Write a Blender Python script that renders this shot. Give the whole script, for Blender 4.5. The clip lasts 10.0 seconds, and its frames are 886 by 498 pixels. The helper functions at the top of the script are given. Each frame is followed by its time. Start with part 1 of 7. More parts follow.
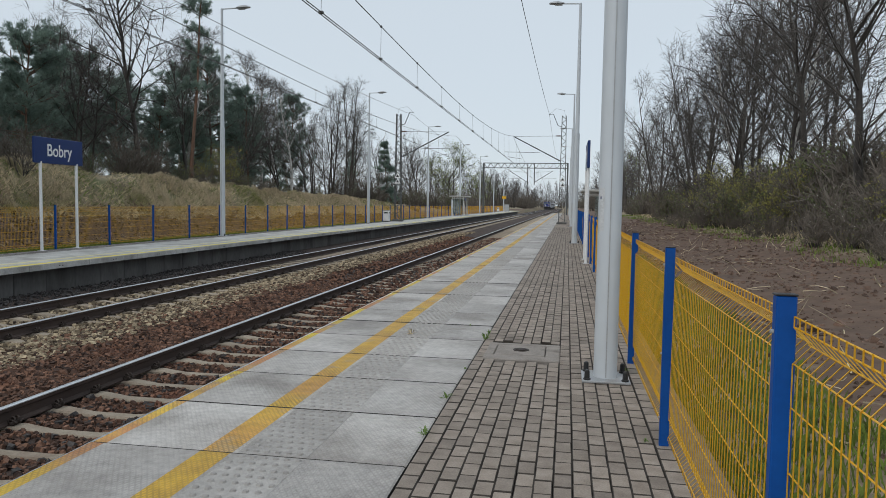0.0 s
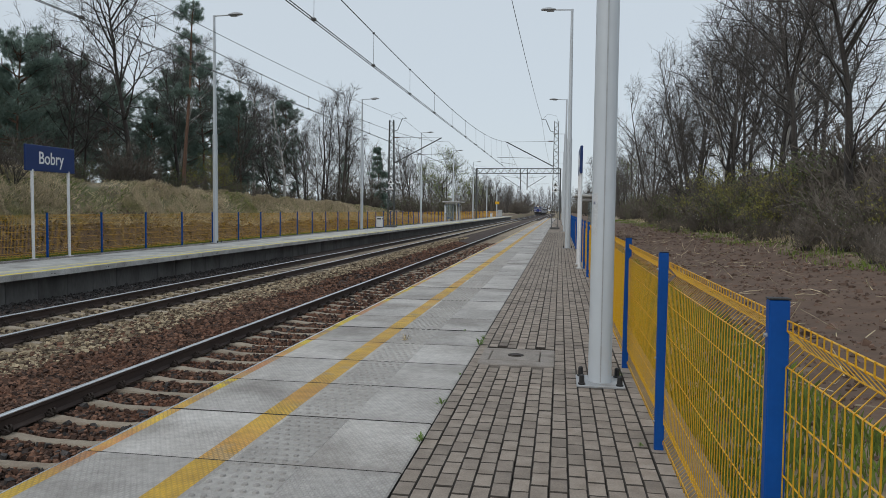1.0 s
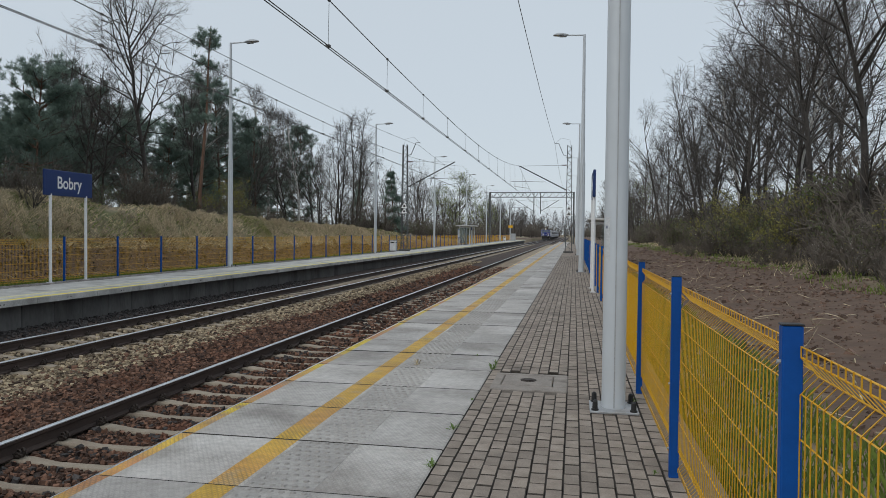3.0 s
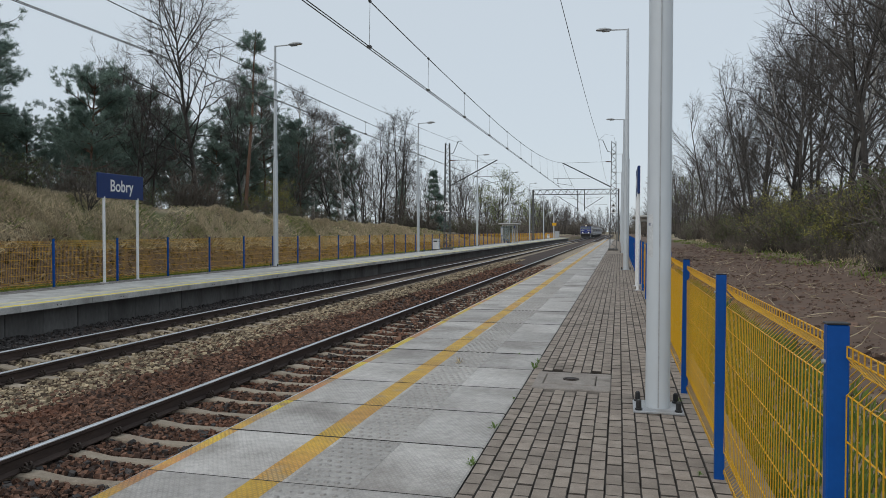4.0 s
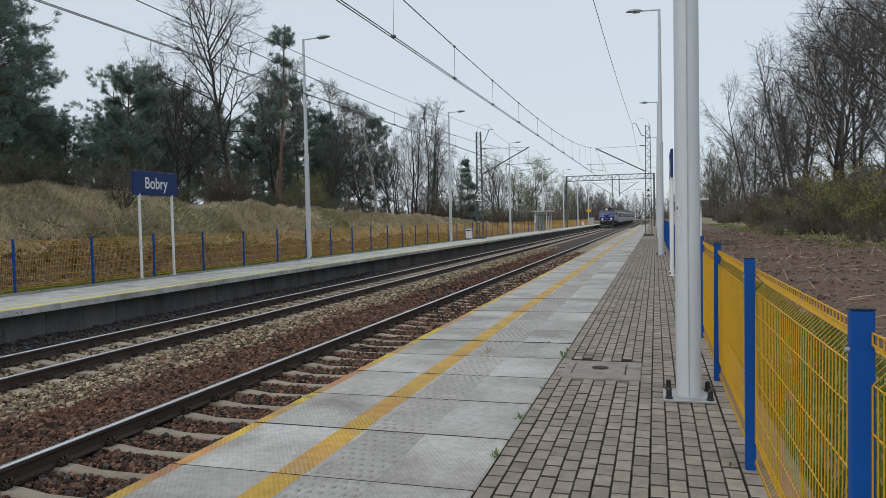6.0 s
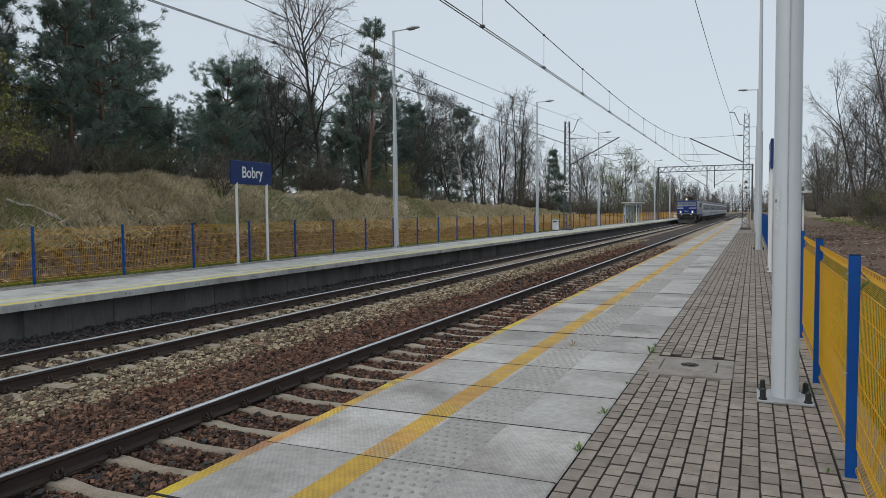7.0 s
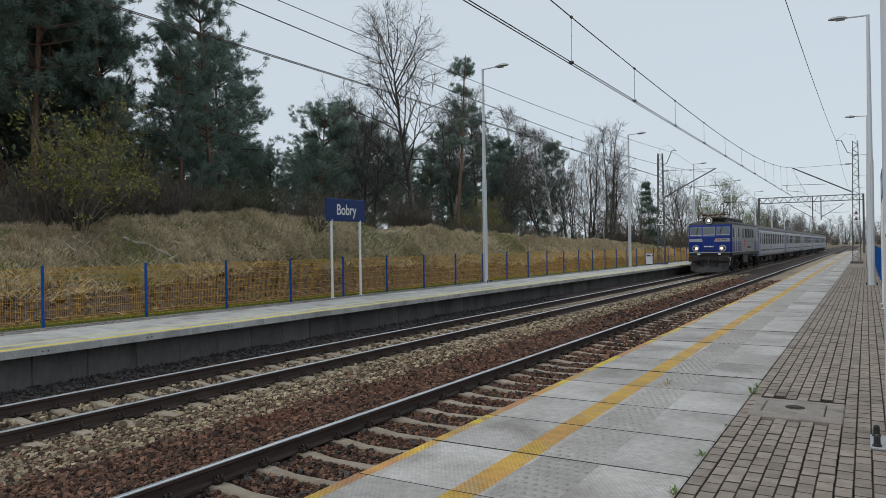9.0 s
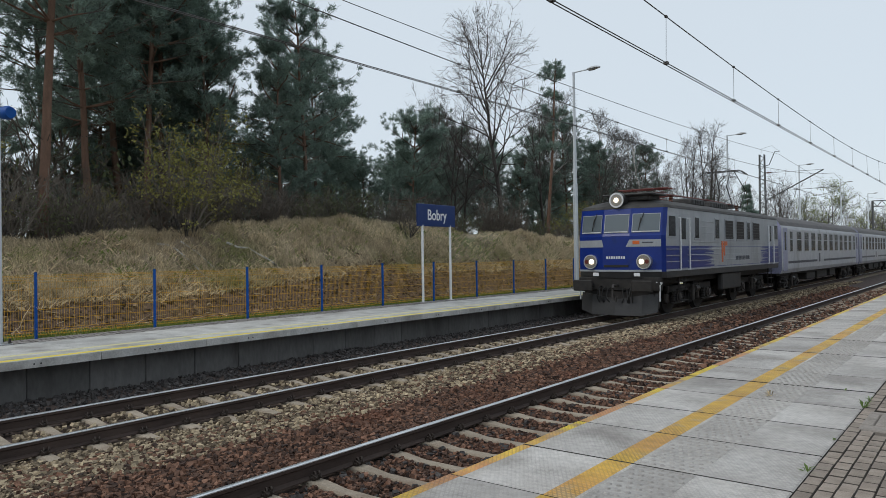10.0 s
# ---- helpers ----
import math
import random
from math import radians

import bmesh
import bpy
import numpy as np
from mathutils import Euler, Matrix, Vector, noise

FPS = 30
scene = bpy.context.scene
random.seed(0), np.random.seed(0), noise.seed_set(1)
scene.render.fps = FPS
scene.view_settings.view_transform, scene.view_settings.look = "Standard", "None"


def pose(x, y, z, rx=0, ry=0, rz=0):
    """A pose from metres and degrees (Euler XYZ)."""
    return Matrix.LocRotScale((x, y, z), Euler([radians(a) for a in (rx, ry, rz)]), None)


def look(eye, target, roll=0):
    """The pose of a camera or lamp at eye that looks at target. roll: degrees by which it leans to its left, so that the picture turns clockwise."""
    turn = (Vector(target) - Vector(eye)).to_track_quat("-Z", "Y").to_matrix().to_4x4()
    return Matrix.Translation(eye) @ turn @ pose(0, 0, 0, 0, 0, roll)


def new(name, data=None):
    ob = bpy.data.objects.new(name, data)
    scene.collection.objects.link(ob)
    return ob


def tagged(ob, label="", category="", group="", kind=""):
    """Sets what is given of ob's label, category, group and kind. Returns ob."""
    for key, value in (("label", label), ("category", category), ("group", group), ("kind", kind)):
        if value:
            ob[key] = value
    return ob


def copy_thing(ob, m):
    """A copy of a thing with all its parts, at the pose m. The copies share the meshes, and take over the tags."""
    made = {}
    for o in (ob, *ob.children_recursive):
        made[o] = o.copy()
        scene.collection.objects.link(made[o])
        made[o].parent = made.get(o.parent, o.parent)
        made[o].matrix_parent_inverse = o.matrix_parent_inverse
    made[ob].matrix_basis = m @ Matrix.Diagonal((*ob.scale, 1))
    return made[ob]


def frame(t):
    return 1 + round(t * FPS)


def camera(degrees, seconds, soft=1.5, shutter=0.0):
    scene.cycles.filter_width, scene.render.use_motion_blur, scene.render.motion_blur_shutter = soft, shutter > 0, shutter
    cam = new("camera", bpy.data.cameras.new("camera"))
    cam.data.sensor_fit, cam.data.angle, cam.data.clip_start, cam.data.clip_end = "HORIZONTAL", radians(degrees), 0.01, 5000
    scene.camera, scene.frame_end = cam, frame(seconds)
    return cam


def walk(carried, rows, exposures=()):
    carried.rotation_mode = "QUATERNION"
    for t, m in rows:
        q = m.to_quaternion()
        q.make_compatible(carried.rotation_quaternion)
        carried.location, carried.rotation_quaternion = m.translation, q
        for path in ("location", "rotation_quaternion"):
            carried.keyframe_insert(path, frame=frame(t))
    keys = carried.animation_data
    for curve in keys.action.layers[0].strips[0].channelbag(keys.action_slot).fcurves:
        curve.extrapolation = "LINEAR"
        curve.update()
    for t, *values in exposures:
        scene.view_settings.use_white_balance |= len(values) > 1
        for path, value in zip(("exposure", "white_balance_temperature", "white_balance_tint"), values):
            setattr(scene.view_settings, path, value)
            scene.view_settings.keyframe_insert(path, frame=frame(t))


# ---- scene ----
cam = camera(63.8, 10.0, 0.6)
PATH = [
    (0, (-0.01, 0.205, 1.558), (-0.351, 2.172, 1.431), 0.9),
    (0.5, (-0.012, 0.194, 1.56), (-0.333, 2.165, 1.438), 0.7),
    (1, (-0.016, 0.191, 1.561), (-0.339, 2.162, 1.45), 0.6),
    (1.5, (-0.017, 0.204, 1.562), (-0.343, 2.176, 1.491), 0.8),
    (2, (-0.016, 0.207, 1.56), (-0.345, 2.178, 1.502), 1.0),
    (2.5, (-0.007, 0.2, 1.563), (-0.345, 2.17, 1.517), 0.9),
    (4, (0.025, 0.194, 1.568), (-0.455, 2.135, 1.518), 0.1),
    (4.5, (0.076, 0.239, 1.575), (-0.483, 2.158, 1.527), -0.2),
    (5, (0.107, 0.303, 1.577), (-0.457, 2.221, 1.521), -1.3),
    (6.5, (0.108, 0.292, 1.562), (-0.488, 2.199, 1.464), -0.8),
    (7, (0.116, 0.28, 1.566), (-0.683, 2.111, 1.464), -0.6),
    (7.5, (0.131, 0.223, 1.58), (-0.674, 2.053, 1.53), -0.3),
    (8, (0.148, 0.259, 1.571), (-0.7, 2.07, 1.548), -0.2),
    (8.5, (0.154, 0.239, 1.573), (-0.806, 1.993, 1.557), -0.4),
    (9, (0.149, 0.209, 1.586), (-0.873, 1.928, 1.584), -0.9),
    (9.5, (0.157, 0.183, 1.593), (-0.922, 1.867, 1.605), -1.0),
    (10, (0.169, 0.152, 1.583), (-1.06, 1.73, 1.599), -0.8),
]
walk(cam, [(t, look(eye, target, roll)) for t, eye, target, roll in PATH], exposures=[(0, 0.08), (0.5, 0.0), (1, -0.02), (2.2, -0.06), (4.5, 0.02), (6.5, 0.1), (7.2, 0.02), (8.6, 0.02), (9.4, 0.05), (10, 0.16)])

# ---- world and sun: thin bright overcast ----
world = bpy.data.worlds.new("overcast_sky")
scene.world = world
world.use_nodes = True
wn, wl = world.node_tree.nodes, world.node_tree.links
wn.clear()
sky = wn.new("ShaderNodeTexSky")
sky.sky_type, sky.sun_disc = "NISHITA", False
sky.sun_elevation, sky.sun_rotation = radians(42), radians(215)
dim = wn.new("ShaderNodeVectorMath")
dim.operation = "SCALE"
dim.inputs["Scale"].default_value = 0.1
cloud = wn.new("ShaderNodeRGB")
cloud.outputs[0].default_value = (0.632, 0.706, 0.772, 1)
veil = wn.new("ShaderNodeMix")
veil.data_type = "RGBA"
veil.inputs[0].default_value = 0.88
wbg, wout = wn.new("ShaderNodeBackground"), wn.new("ShaderNodeOutputWorld")
wbg.inputs["Strength"].default_value = 1.0
wl.new(sky.outputs[0], dim.inputs[0])
wl.new(dim.outputs[0], veil.inputs["A"])
wl.new(cloud.outputs[0], veil.inputs["B"])
wl.new(veil.outputs["Result"], wbg.inputs["Color"])
wl.new(wbg.outputs[0], wout.inputs["Surface"])

sun_data = bpy.data.lights.new("sun", "SUN")
sun_data.energy, sun_data.angle, sun_data.color = 0.9, radians(25), (1.0, 0.96, 0.9)
sun = new("sun", sun_data)
sun.matrix_basis = pose(0, 0, 40, 48, 0, -35)


# ---- materials ----
def surf(name, a, b, scale=3.0, rough=0.8, bump=0.3, bscale=40.0, metal=0.0, vary=0.0, by="object", third=None, tscale=0.6, tat=0.55, spread=0.5, coat=0.0, stretch=(1, 1, 1), thin=0.0, pick=False, shine=0.5, fine=0.18):
    """Two-tone grainy surface. vary: brightness spread between pieces; third: a colour of broad stains."""
    m = bpy.data.materials.new(name)
    m.use_nodes = True
    n, l = m.node_tree.nodes, m.node_tree.links
    bsdf = n["Principled BSDF"]
    bsdf.inputs["Roughness"].default_value, bsdf.inputs["Metallic"].default_value = rough, metal
    bsdf.inputs["Coat Weight"].default_value = coat
    bsdf.inputs["Specular IOR Level"].default_value = shine
    tc, mp = n.new("ShaderNodeTexCoord"), n.new("ShaderNodeMapping")
    mp.inputs["Scale"].default_value = stretch
    l.new(tc.outputs["Object"], mp.inputs["Vector"])
    if vary and by == "object":
        # each piece takes its own part of the grain
        own, far = n.new("ShaderNodeObjectInfo"), n.new("ShaderNodeVectorMath")
        far.operation = "SCALE"
        far.inputs[0].default_value = (37.0, 23.0, 11.0)
        l.new(own.outputs["Random"], far.inputs["Scale"])
        l.new(far.outputs[0], mp.inputs["Location"])

    def grain(s, detail=4.0):
        t = n.new("ShaderNodeTexNoise")
        t.inputs["Scale"].default_value, t.inputs["Detail"].default_value = s, detail
        l.new(mp.outputs[0], t.inputs["Vector"])
        return t.outputs["Fac"]

    def mix(fac, x, y):
        k = n.new("ShaderNodeMix")
        k.data_type = "RGBA"
        l.new(fac, k.inputs[0])
        for s, v in ((k.inputs["A"], x), (k.inputs["B"], y)):
            if isinstance(v, tuple):
                s.default_value = (*v, 1)
            else:
                l.new(v, s)
        return k.outputs["Result"]

    def ranged(fac, lo, hi, to0=0.0, to1=1.0):
        k = n.new("ShaderNodeMapRange")
        k.inputs["From Min"].default_value, k.inputs["From Max"].default_value = lo, hi
        k.inputs["To Min"].default_value, k.inputs["To Max"].default_value = to0, to1
        l.new(fac, k.inputs["Value"])
        return k.outputs[0]

    col = mix(n.new("ShaderNodeNewGeometry").outputs["Random Per Island"] if pick else ranged(grain(scale), 0.5 - spread / 2, 0.5 + spread / 2), a, b)
    if third:
        col = mix(ranged(grain(tscale, 6.0), tat, tat + 0.15), col, third)
    hsv = n.new("ShaderNodeHueSaturation")
    l.new(col, hsv.inputs["Color"])
    val = ranged(grain(scale * 11), 0.25, 0.75, 1 - fine, 1 + fine)
    if vary:
        info = n.new("ShaderNodeObjectInfo") if by == "object" else n.new("ShaderNodeNewGeometry")
        rnd = ranged(info.outputs["Random" if by == "object" else "Random Per Island"], 0, 1, 1 - vary, 1 + vary)
        mul = n.new("ShaderNodeMath")
        mul.operation = "MULTIPLY"
        l.new(val, mul.inputs[0])
        l.new(rnd, mul.inputs[1])
        val = mul.outputs[0]
    l.new(val, hsv.inputs["Value"])
    l.new(hsv.outputs[0], bsdf.inputs["Base Color"])
    if bump:
        bp = n.new("ShaderNodeBump")
        bp.inputs["Strength"].default_value, bp.inputs["Distance"].default_value = bump, 0.01
        l.new(grain(bscale, 5.0), bp.inputs["Height"])
        l.new(bp.outputs[0], bsdf.inputs["Normal"])
    if thin:
        tr, both = n.new("ShaderNodeBsdfTranslucent"), n.new("ShaderNodeMixShader")
        both.inputs[0].default_value = thin
        l.new(hsv.outputs[0], tr.inputs["Color"])
        l.new(bsdf.outputs[0], both.inputs[1])
        l.new(tr.outputs[0], both.inputs[2])
        l.new(both.outputs[0], n["Material Output"].inputs["Surface"])
    return m



def weave(m, period=0.03, groove_dark=0.22):
    """A cast lozenge relief; grime and the grooves' own shade are put into the colour."""
    n, l = m.node_tree.nodes, m.node_tree.links
    bsdf = n["Principled BSDF"]
    tc = n.new("ShaderNodeTexCoord")
    bands = []
    for turn in (32, -32):
        mp, w = n.new("ShaderNodeMapping"), n.new("ShaderNodeTexWave")
        mp.inputs["Rotation"].default_value = (0, 0, radians(turn))
        l.new(tc.outputs["Object"], mp.inputs["Vector"])
        w.inputs["Scale"].default_value = 0.314 / period
        w.inputs["Distortion"].default_value = 0.6
        w.inputs["Detail Scale"].default_value = 3.0
        l.new(mp.outputs[0], w.inputs["Vector"])
        bands.append(w.outputs["Fac"])
    low = n.new("ShaderNodeMath")
    low.operation = "MINIMUM"
    l.new(bands[0], low.inputs[0])
    l.new(bands[1], low.inputs[1])
    worn = n.new("ShaderNodeTexNoise")
    worn.inputs["Scale"].default_value = 1.7
    l.new(tc.outputs["Object"], worn.inputs["Vector"])
    amount = n.new("ShaderNodeMapRange")
    amount.inputs["From Min"].default_value, amount.inputs["From Max"].default_value = 0.35, 0.62
    amount.inputs["To Min"].default_value, amount.inputs["To Max"].default_value = groove_dark * 0.3, groove_dark * 1.4
    l.new(worn.outputs["Fac"], amount.inputs["Value"])
    deep = n.new("ShaderNodeMapRange")
    deep.inputs["From Min"].default_value, deep.inputs["From Max"].default_value = 0.45, 0.1
    l.new(low.outputs[0], deep.inputs["Value"])
    fac = n.new("ShaderNodeMath")
    fac.operation = "MULTIPLY"
    l.new(amount.outputs[0], fac.inputs[0])
    l.new(deep.outputs[0], fac.inputs[1])
    old = bsdf.inputs["Base Color"].links[0].from_socket
    k = n.new("ShaderNodeMix")
    k.data_type = "RGBA"
    l.new(fac.outputs[0], k.inputs[0])
    l.new(old, k.inputs["A"])
    k.inputs["B"].default_value = (0.06, 0.052, 0.044, 1)
    l.new(k.outputs["Result"], bsdf.inputs["Base Color"])
    bp = n.new("ShaderNodeBump")
    bp.inputs["Strength"].default_value, bp.inputs["Distance"].default_value = 0.6, 0.004
    l.new(low.outputs[0], bp.inputs["Height"])
    l.new(bsdf.inputs["Normal"].links[0].from_socket, bp.inputs["Normal"])
    l.new(bp.outputs[0], bsdf.inputs["Normal"])
    return m


def glow(name, colour, power):
    m = bpy.data.materials.new(name)
    m.use_nodes = True
    b = m.node_tree.nodes["Principled BSDF"]
    b.inputs["Base Color"].default_value = (*colour, 1)
    b.inputs["Emission Color"].default_value, b.inputs["Emission Strength"].default_value = (*colour, 1), power
    return m


def pane_glass(name, tint=(0.03, 0.04, 0.05), rough=0.06, shine=0.5):
    m = bpy.data.materials.new(name)
    m.use_nodes = True
    b = m.node_tree.nodes["Principled BSDF"]
    b.inputs["Base Color"].default_value = (*tint, 1)
    b.inputs["Roughness"].default_value = rough
    b.inputs["IOR"].default_value = 1.5
    b.inputs["Specular IOR Level"].default_value = shine
    return m


CONC = weave(surf("platform_concrete", (0.40, 0.372, 0.346), (0.565, 0.537, 0.508), 1.6, 0.75, 0.9, 75, vary=0.13, third=(0.305, 0.28, 0.256), tscale=0.9, tat=0.53, spread=0.4), groove_dark=0.15)
STUDCONC = surf("trodden_stud_concrete", (0.33, 0.308, 0.286), (0.46, 0.436, 0.41), 1.6, 0.75, 0.9, 75, vary=0.08)
STUDBED = surf("dirty_stud_strip", (0.32, 0.298, 0.275), (0.485, 0.46, 0.433), 2.6, 0.8, 0.9, 75, vary=0.1)
YELLOW = weave(surf("worn_yellow_paint", (0.70, 0.44, 0.045), (0.58, 0.31, 0.07), 1.0, 0.6, 0.9, 90, vary=0.1, third=(0.46, 0.34, 0.19), tscale=3.2, tat=0.57, spread=0.3), 0.03, 0.34)
YELLOW_EDGE = weave(surf("edge_yellow_paint", (0.72, 0.52, 0.03), (0.52, 0.24, 0.09), 0.6, 0.6, 0.4, 60, vary=0.12, third=(0.38, 0.24, 0.14), tscale=2.6, tat=0.56, spread=0.16), 0.03, 0.3)
PAVER = surf("grey_brown_paver", (0.225, 0.182, 0.147), (0.35, 0.294, 0.245), 9, 0.85, 0.6, 120, vary=0.16, third=(0.165, 0.136, 0.112), tscale=1.1)
PAVER_J = surf("grey_brown_paver_joined", (0.225, 0.182, 0.147), (0.35, 0.294, 0.245), 9, 0.85, 0.6, 120, vary=0.16, by="island", third=(0.165, 0.136, 0.112), tscale=1.1)
SAND = surf("joint_sand", (0.04, 0.033, 0.027), (0.085, 0.071, 0.059), 8, 0.95, 0.5, 90)
WALLCONC = surf("platform_wall_concrete", (0.098, 0.095, 0.092), (0.155, 0.151, 0.146), 1.5, 0.85, 0.3, 60, vary=0.12, third=(0.065, 0.062, 0.058), tscale=0.9, stretch=(1, 1, 0.35))
SLEEPER = surf("sleeper_concrete", (0.27, 0.22, 0.165), (0.38, 0.32, 0.25), 5, 0.9, 0.4, 70, vary=0.12, third=(0.26, 0.20, 0.15), tscale=3)
STONE_RUST = surf("rusty_ballast", (0.032, 0.017, 0.012), (0.19, 0.098, 0.062), 6, 0.9, 0.5, 80, vary=0.3, by="island", pick=True, third=(0.13, 0.055, 0.032), tscale=0.7)
STONE_GREY = surf("grey_ballast", (0.075, 0.05, 0.032), (0.40, 0.32, 0.21), 7, 0.9, 0.5, 80, vary=0.3, by="island", pick=True)
STONE_DARK = surf("dark_ballast", (0.03, 0.027, 0.027), (0.075, 0.066, 0.062), 6, 0.9, 0.5, 80, vary=0.4, by="island")
BED = surf("ballast_bed", (0.03, 0.019, 0.015), (0.085, 0.056, 0.044), 25, 0.95, 1.0, 45, third=(0.14, 0.115, 0.09), tscale=0.8, tat=0.6)
RAIL_SIDE = surf("rusty_rail", (0.035, 0.022, 0.018), (0.075, 0.05, 0.04), 8, 0.8, 0.3, 60, stretch=(1, 0.2, 1))
RAIL_TOP = surf("polished_rail_head", (0.66, 0.68, 0.7), (0.78, 0.79, 0.8), 6, 0.36, 0.02, 60, metal=1.0, stretch=(1, 0.05, 1))
CLIP = surf("rusty_clip", (0.03, 0.022, 0.018), (0.055, 0.04, 0.032), 30, 0.7, 0.3, 90, metal=0.3)
POLE = surf("grey_painted_pole", (0.53, 0.565, 0.595), (0.565, 0.60, 0.63), 0.8, 0.45, 0.03, 50, stretch=(1, 1, 0.4), fine=0.04, third=(0.50, 0.53, 0.55), tscale=1.3, tat=0.58)
GALV = surf("galvanised_steel", (0.36, 0.37, 0.38), (0.47, 0.48, 0.49), 9, 0.55, 0.1, 60, metal=0.35, third=(0.27, 0.24, 0.21), tscale=2, tat=0.6)
BLACK = surf("black_plastic", (0.012, 0.012, 0.013), (0.02, 0.02, 0.02), 9, 0.5, 0.1, 60)
BLUE = surf("blue_post_paint", (0.002, 0.062, 0.28), (0.003, 0.076, 0.33), 5, 0.5, 0.05, 60, vary=0.06, fine=0.06, shine=0.25)
WIRE_Y = surf("yellow_fence_coat", (0.70, 0.365, 0.008), (0.76, 0.415, 0.012), 6, 0.4, 0.05, 60, fine=0.08)
SIGN_BLUE = surf("sign_blue", (0.003, 0.024, 0.12), (0.004, 0.028, 0.14), 3, 0.45, 0.02, 50)
WHITE = surf("white_paint", (0.74, 0.75, 0.76), (0.8, 0.8, 0.8), 4, 0.5, 0.03, 50)
LAT = surf("grey_lattice_steel", (0.06, 0.065, 0.066), (0.11, 0.116, 0.116), 6, 0.7, 0.2, 50, vary=0.1, third=(0.11, 0.085, 0.07), tscale=2, tat=0.6)
COPPER = surf("dark_wire", (0.045, 0.043, 0.042), (0.08, 0.075, 0.07), 9, 0.6, 0.0)
INSUL = surf("brown_insulator", (0.10, 0.045, 0.03), (0.14, 0.06, 0.04), 9, 0.25, 0.0)
BANK_SOIL = surf("bank_earth", (0.04, 0.027, 0.018), (0.26, 0.185, 0.115), 2.5, 0.95, 0.8, 30, vary=0.35, by="island", pick=True)
SOIL = surf("turned_soil", (0.07, 0.044, 0.032), (0.20, 0.128, 0.094), 2.5, 0.95, 0.8, 30, vary=0.4, by="island")
BARK = surf("grey_brown_bark", (0.042, 0.037, 0.034), (0.09, 0.08, 0.071), 6, 0.95, 0.6, 30, vary=0.2, stretch=(1, 1, 0.3))
TWIG = surf("brown_twigs", (0.07, 0.063, 0.058), (0.125, 0.113, 0.104), 3, 0.95, 0.0, vary=0.25)
SHRUB = surf("grey_brown_shrub_twigs", (0.11, 0.094, 0.079), (0.185, 0.158, 0.132), 3, 0.95, 0.0, vary=0.25)
BIRCH = surf("birch_bark", (0.42, 0.40, 0.37), (0.6, 0.58, 0.55), 3, 0.85, 0.3, 30, third=(0.06, 0.055, 0.05), tscale=3.5, tat=0.54, stretch=(1, 1, 1.6))
PINEBARK = surf("orange_pine_bark", (0.12, 0.072, 0.05), (0.20, 0.115, 0.078), 5, 0.95, 0.8, 25, vary=0.15, stretch=(1, 1, 0.4), third=(0.10, 0.075, 0.06), tscale=1.0)
NEEDLE = surf("pine_needles", (0.14, 0.20, 0.17), (0.265, 0.345, 0.285), 0.9, 0.6, 0.0, vary=0.35, by="island", thin=0.5)
BUD = surf("young_leaves", (0.23, 0.225, 0.06), (0.35, 0.325, 0.10), 1.5, 0.7, 0.0, vary=0.3, by="island", thin=0.4)
BROOM = surf("broom_green", (0.10, 0.12, 0.05), (0.17, 0.19, 0.085), 1.5, 0.7, 0.0, vary=0.3, by="island", thin=0.35)
BLOSSOM = surf("white_blossom", (0.6, 0.6, 0.55), (0.72, 0.72, 0.68), 1.5, 0.7, 0.0, vary=0.15, by="island")
WILLOW = surf("willow_leaves", (0.17, 0.21, 0.06), (0.26, 0.30, 0.10), 1.5, 0.7, 0.0, vary=0.25, by="island", thin=0.35)
DRY = surf("dry_grass", (0.38, 0.30, 0.19), (0.74, 0.63, 0.44), 0.5, 0.9, 0.0, vary=0.55, by="island", third=(0.29, 0.285, 0.12), tscale=0.35, tat=0.55, thin=0.35)
GREEN = surf("fresh_grass", (0.125, 0.18, 0.032), (0.215, 0.275, 0.065), 0.8, 0.8, 0.0, vary=0.35, by="island", thin=0.4)
WEED = surf("weed_leaves", (0.13, 0.21, 0.05), (0.19, 0.28, 0.08), 5, 0.7, 0.0, vary=0.3, by="island", thin=0.35)

PAPER = surf("weathered_paper", (0.52, 0.54, 0.55), (0.62, 0.63, 0.64), 9, 0.7, 0.1, 60)
DKGREY_INK = surf("faded_ink", (0.16, 0.18, 0.24), (0.22, 0.24, 0.30), 9, 0.7, 0.0)


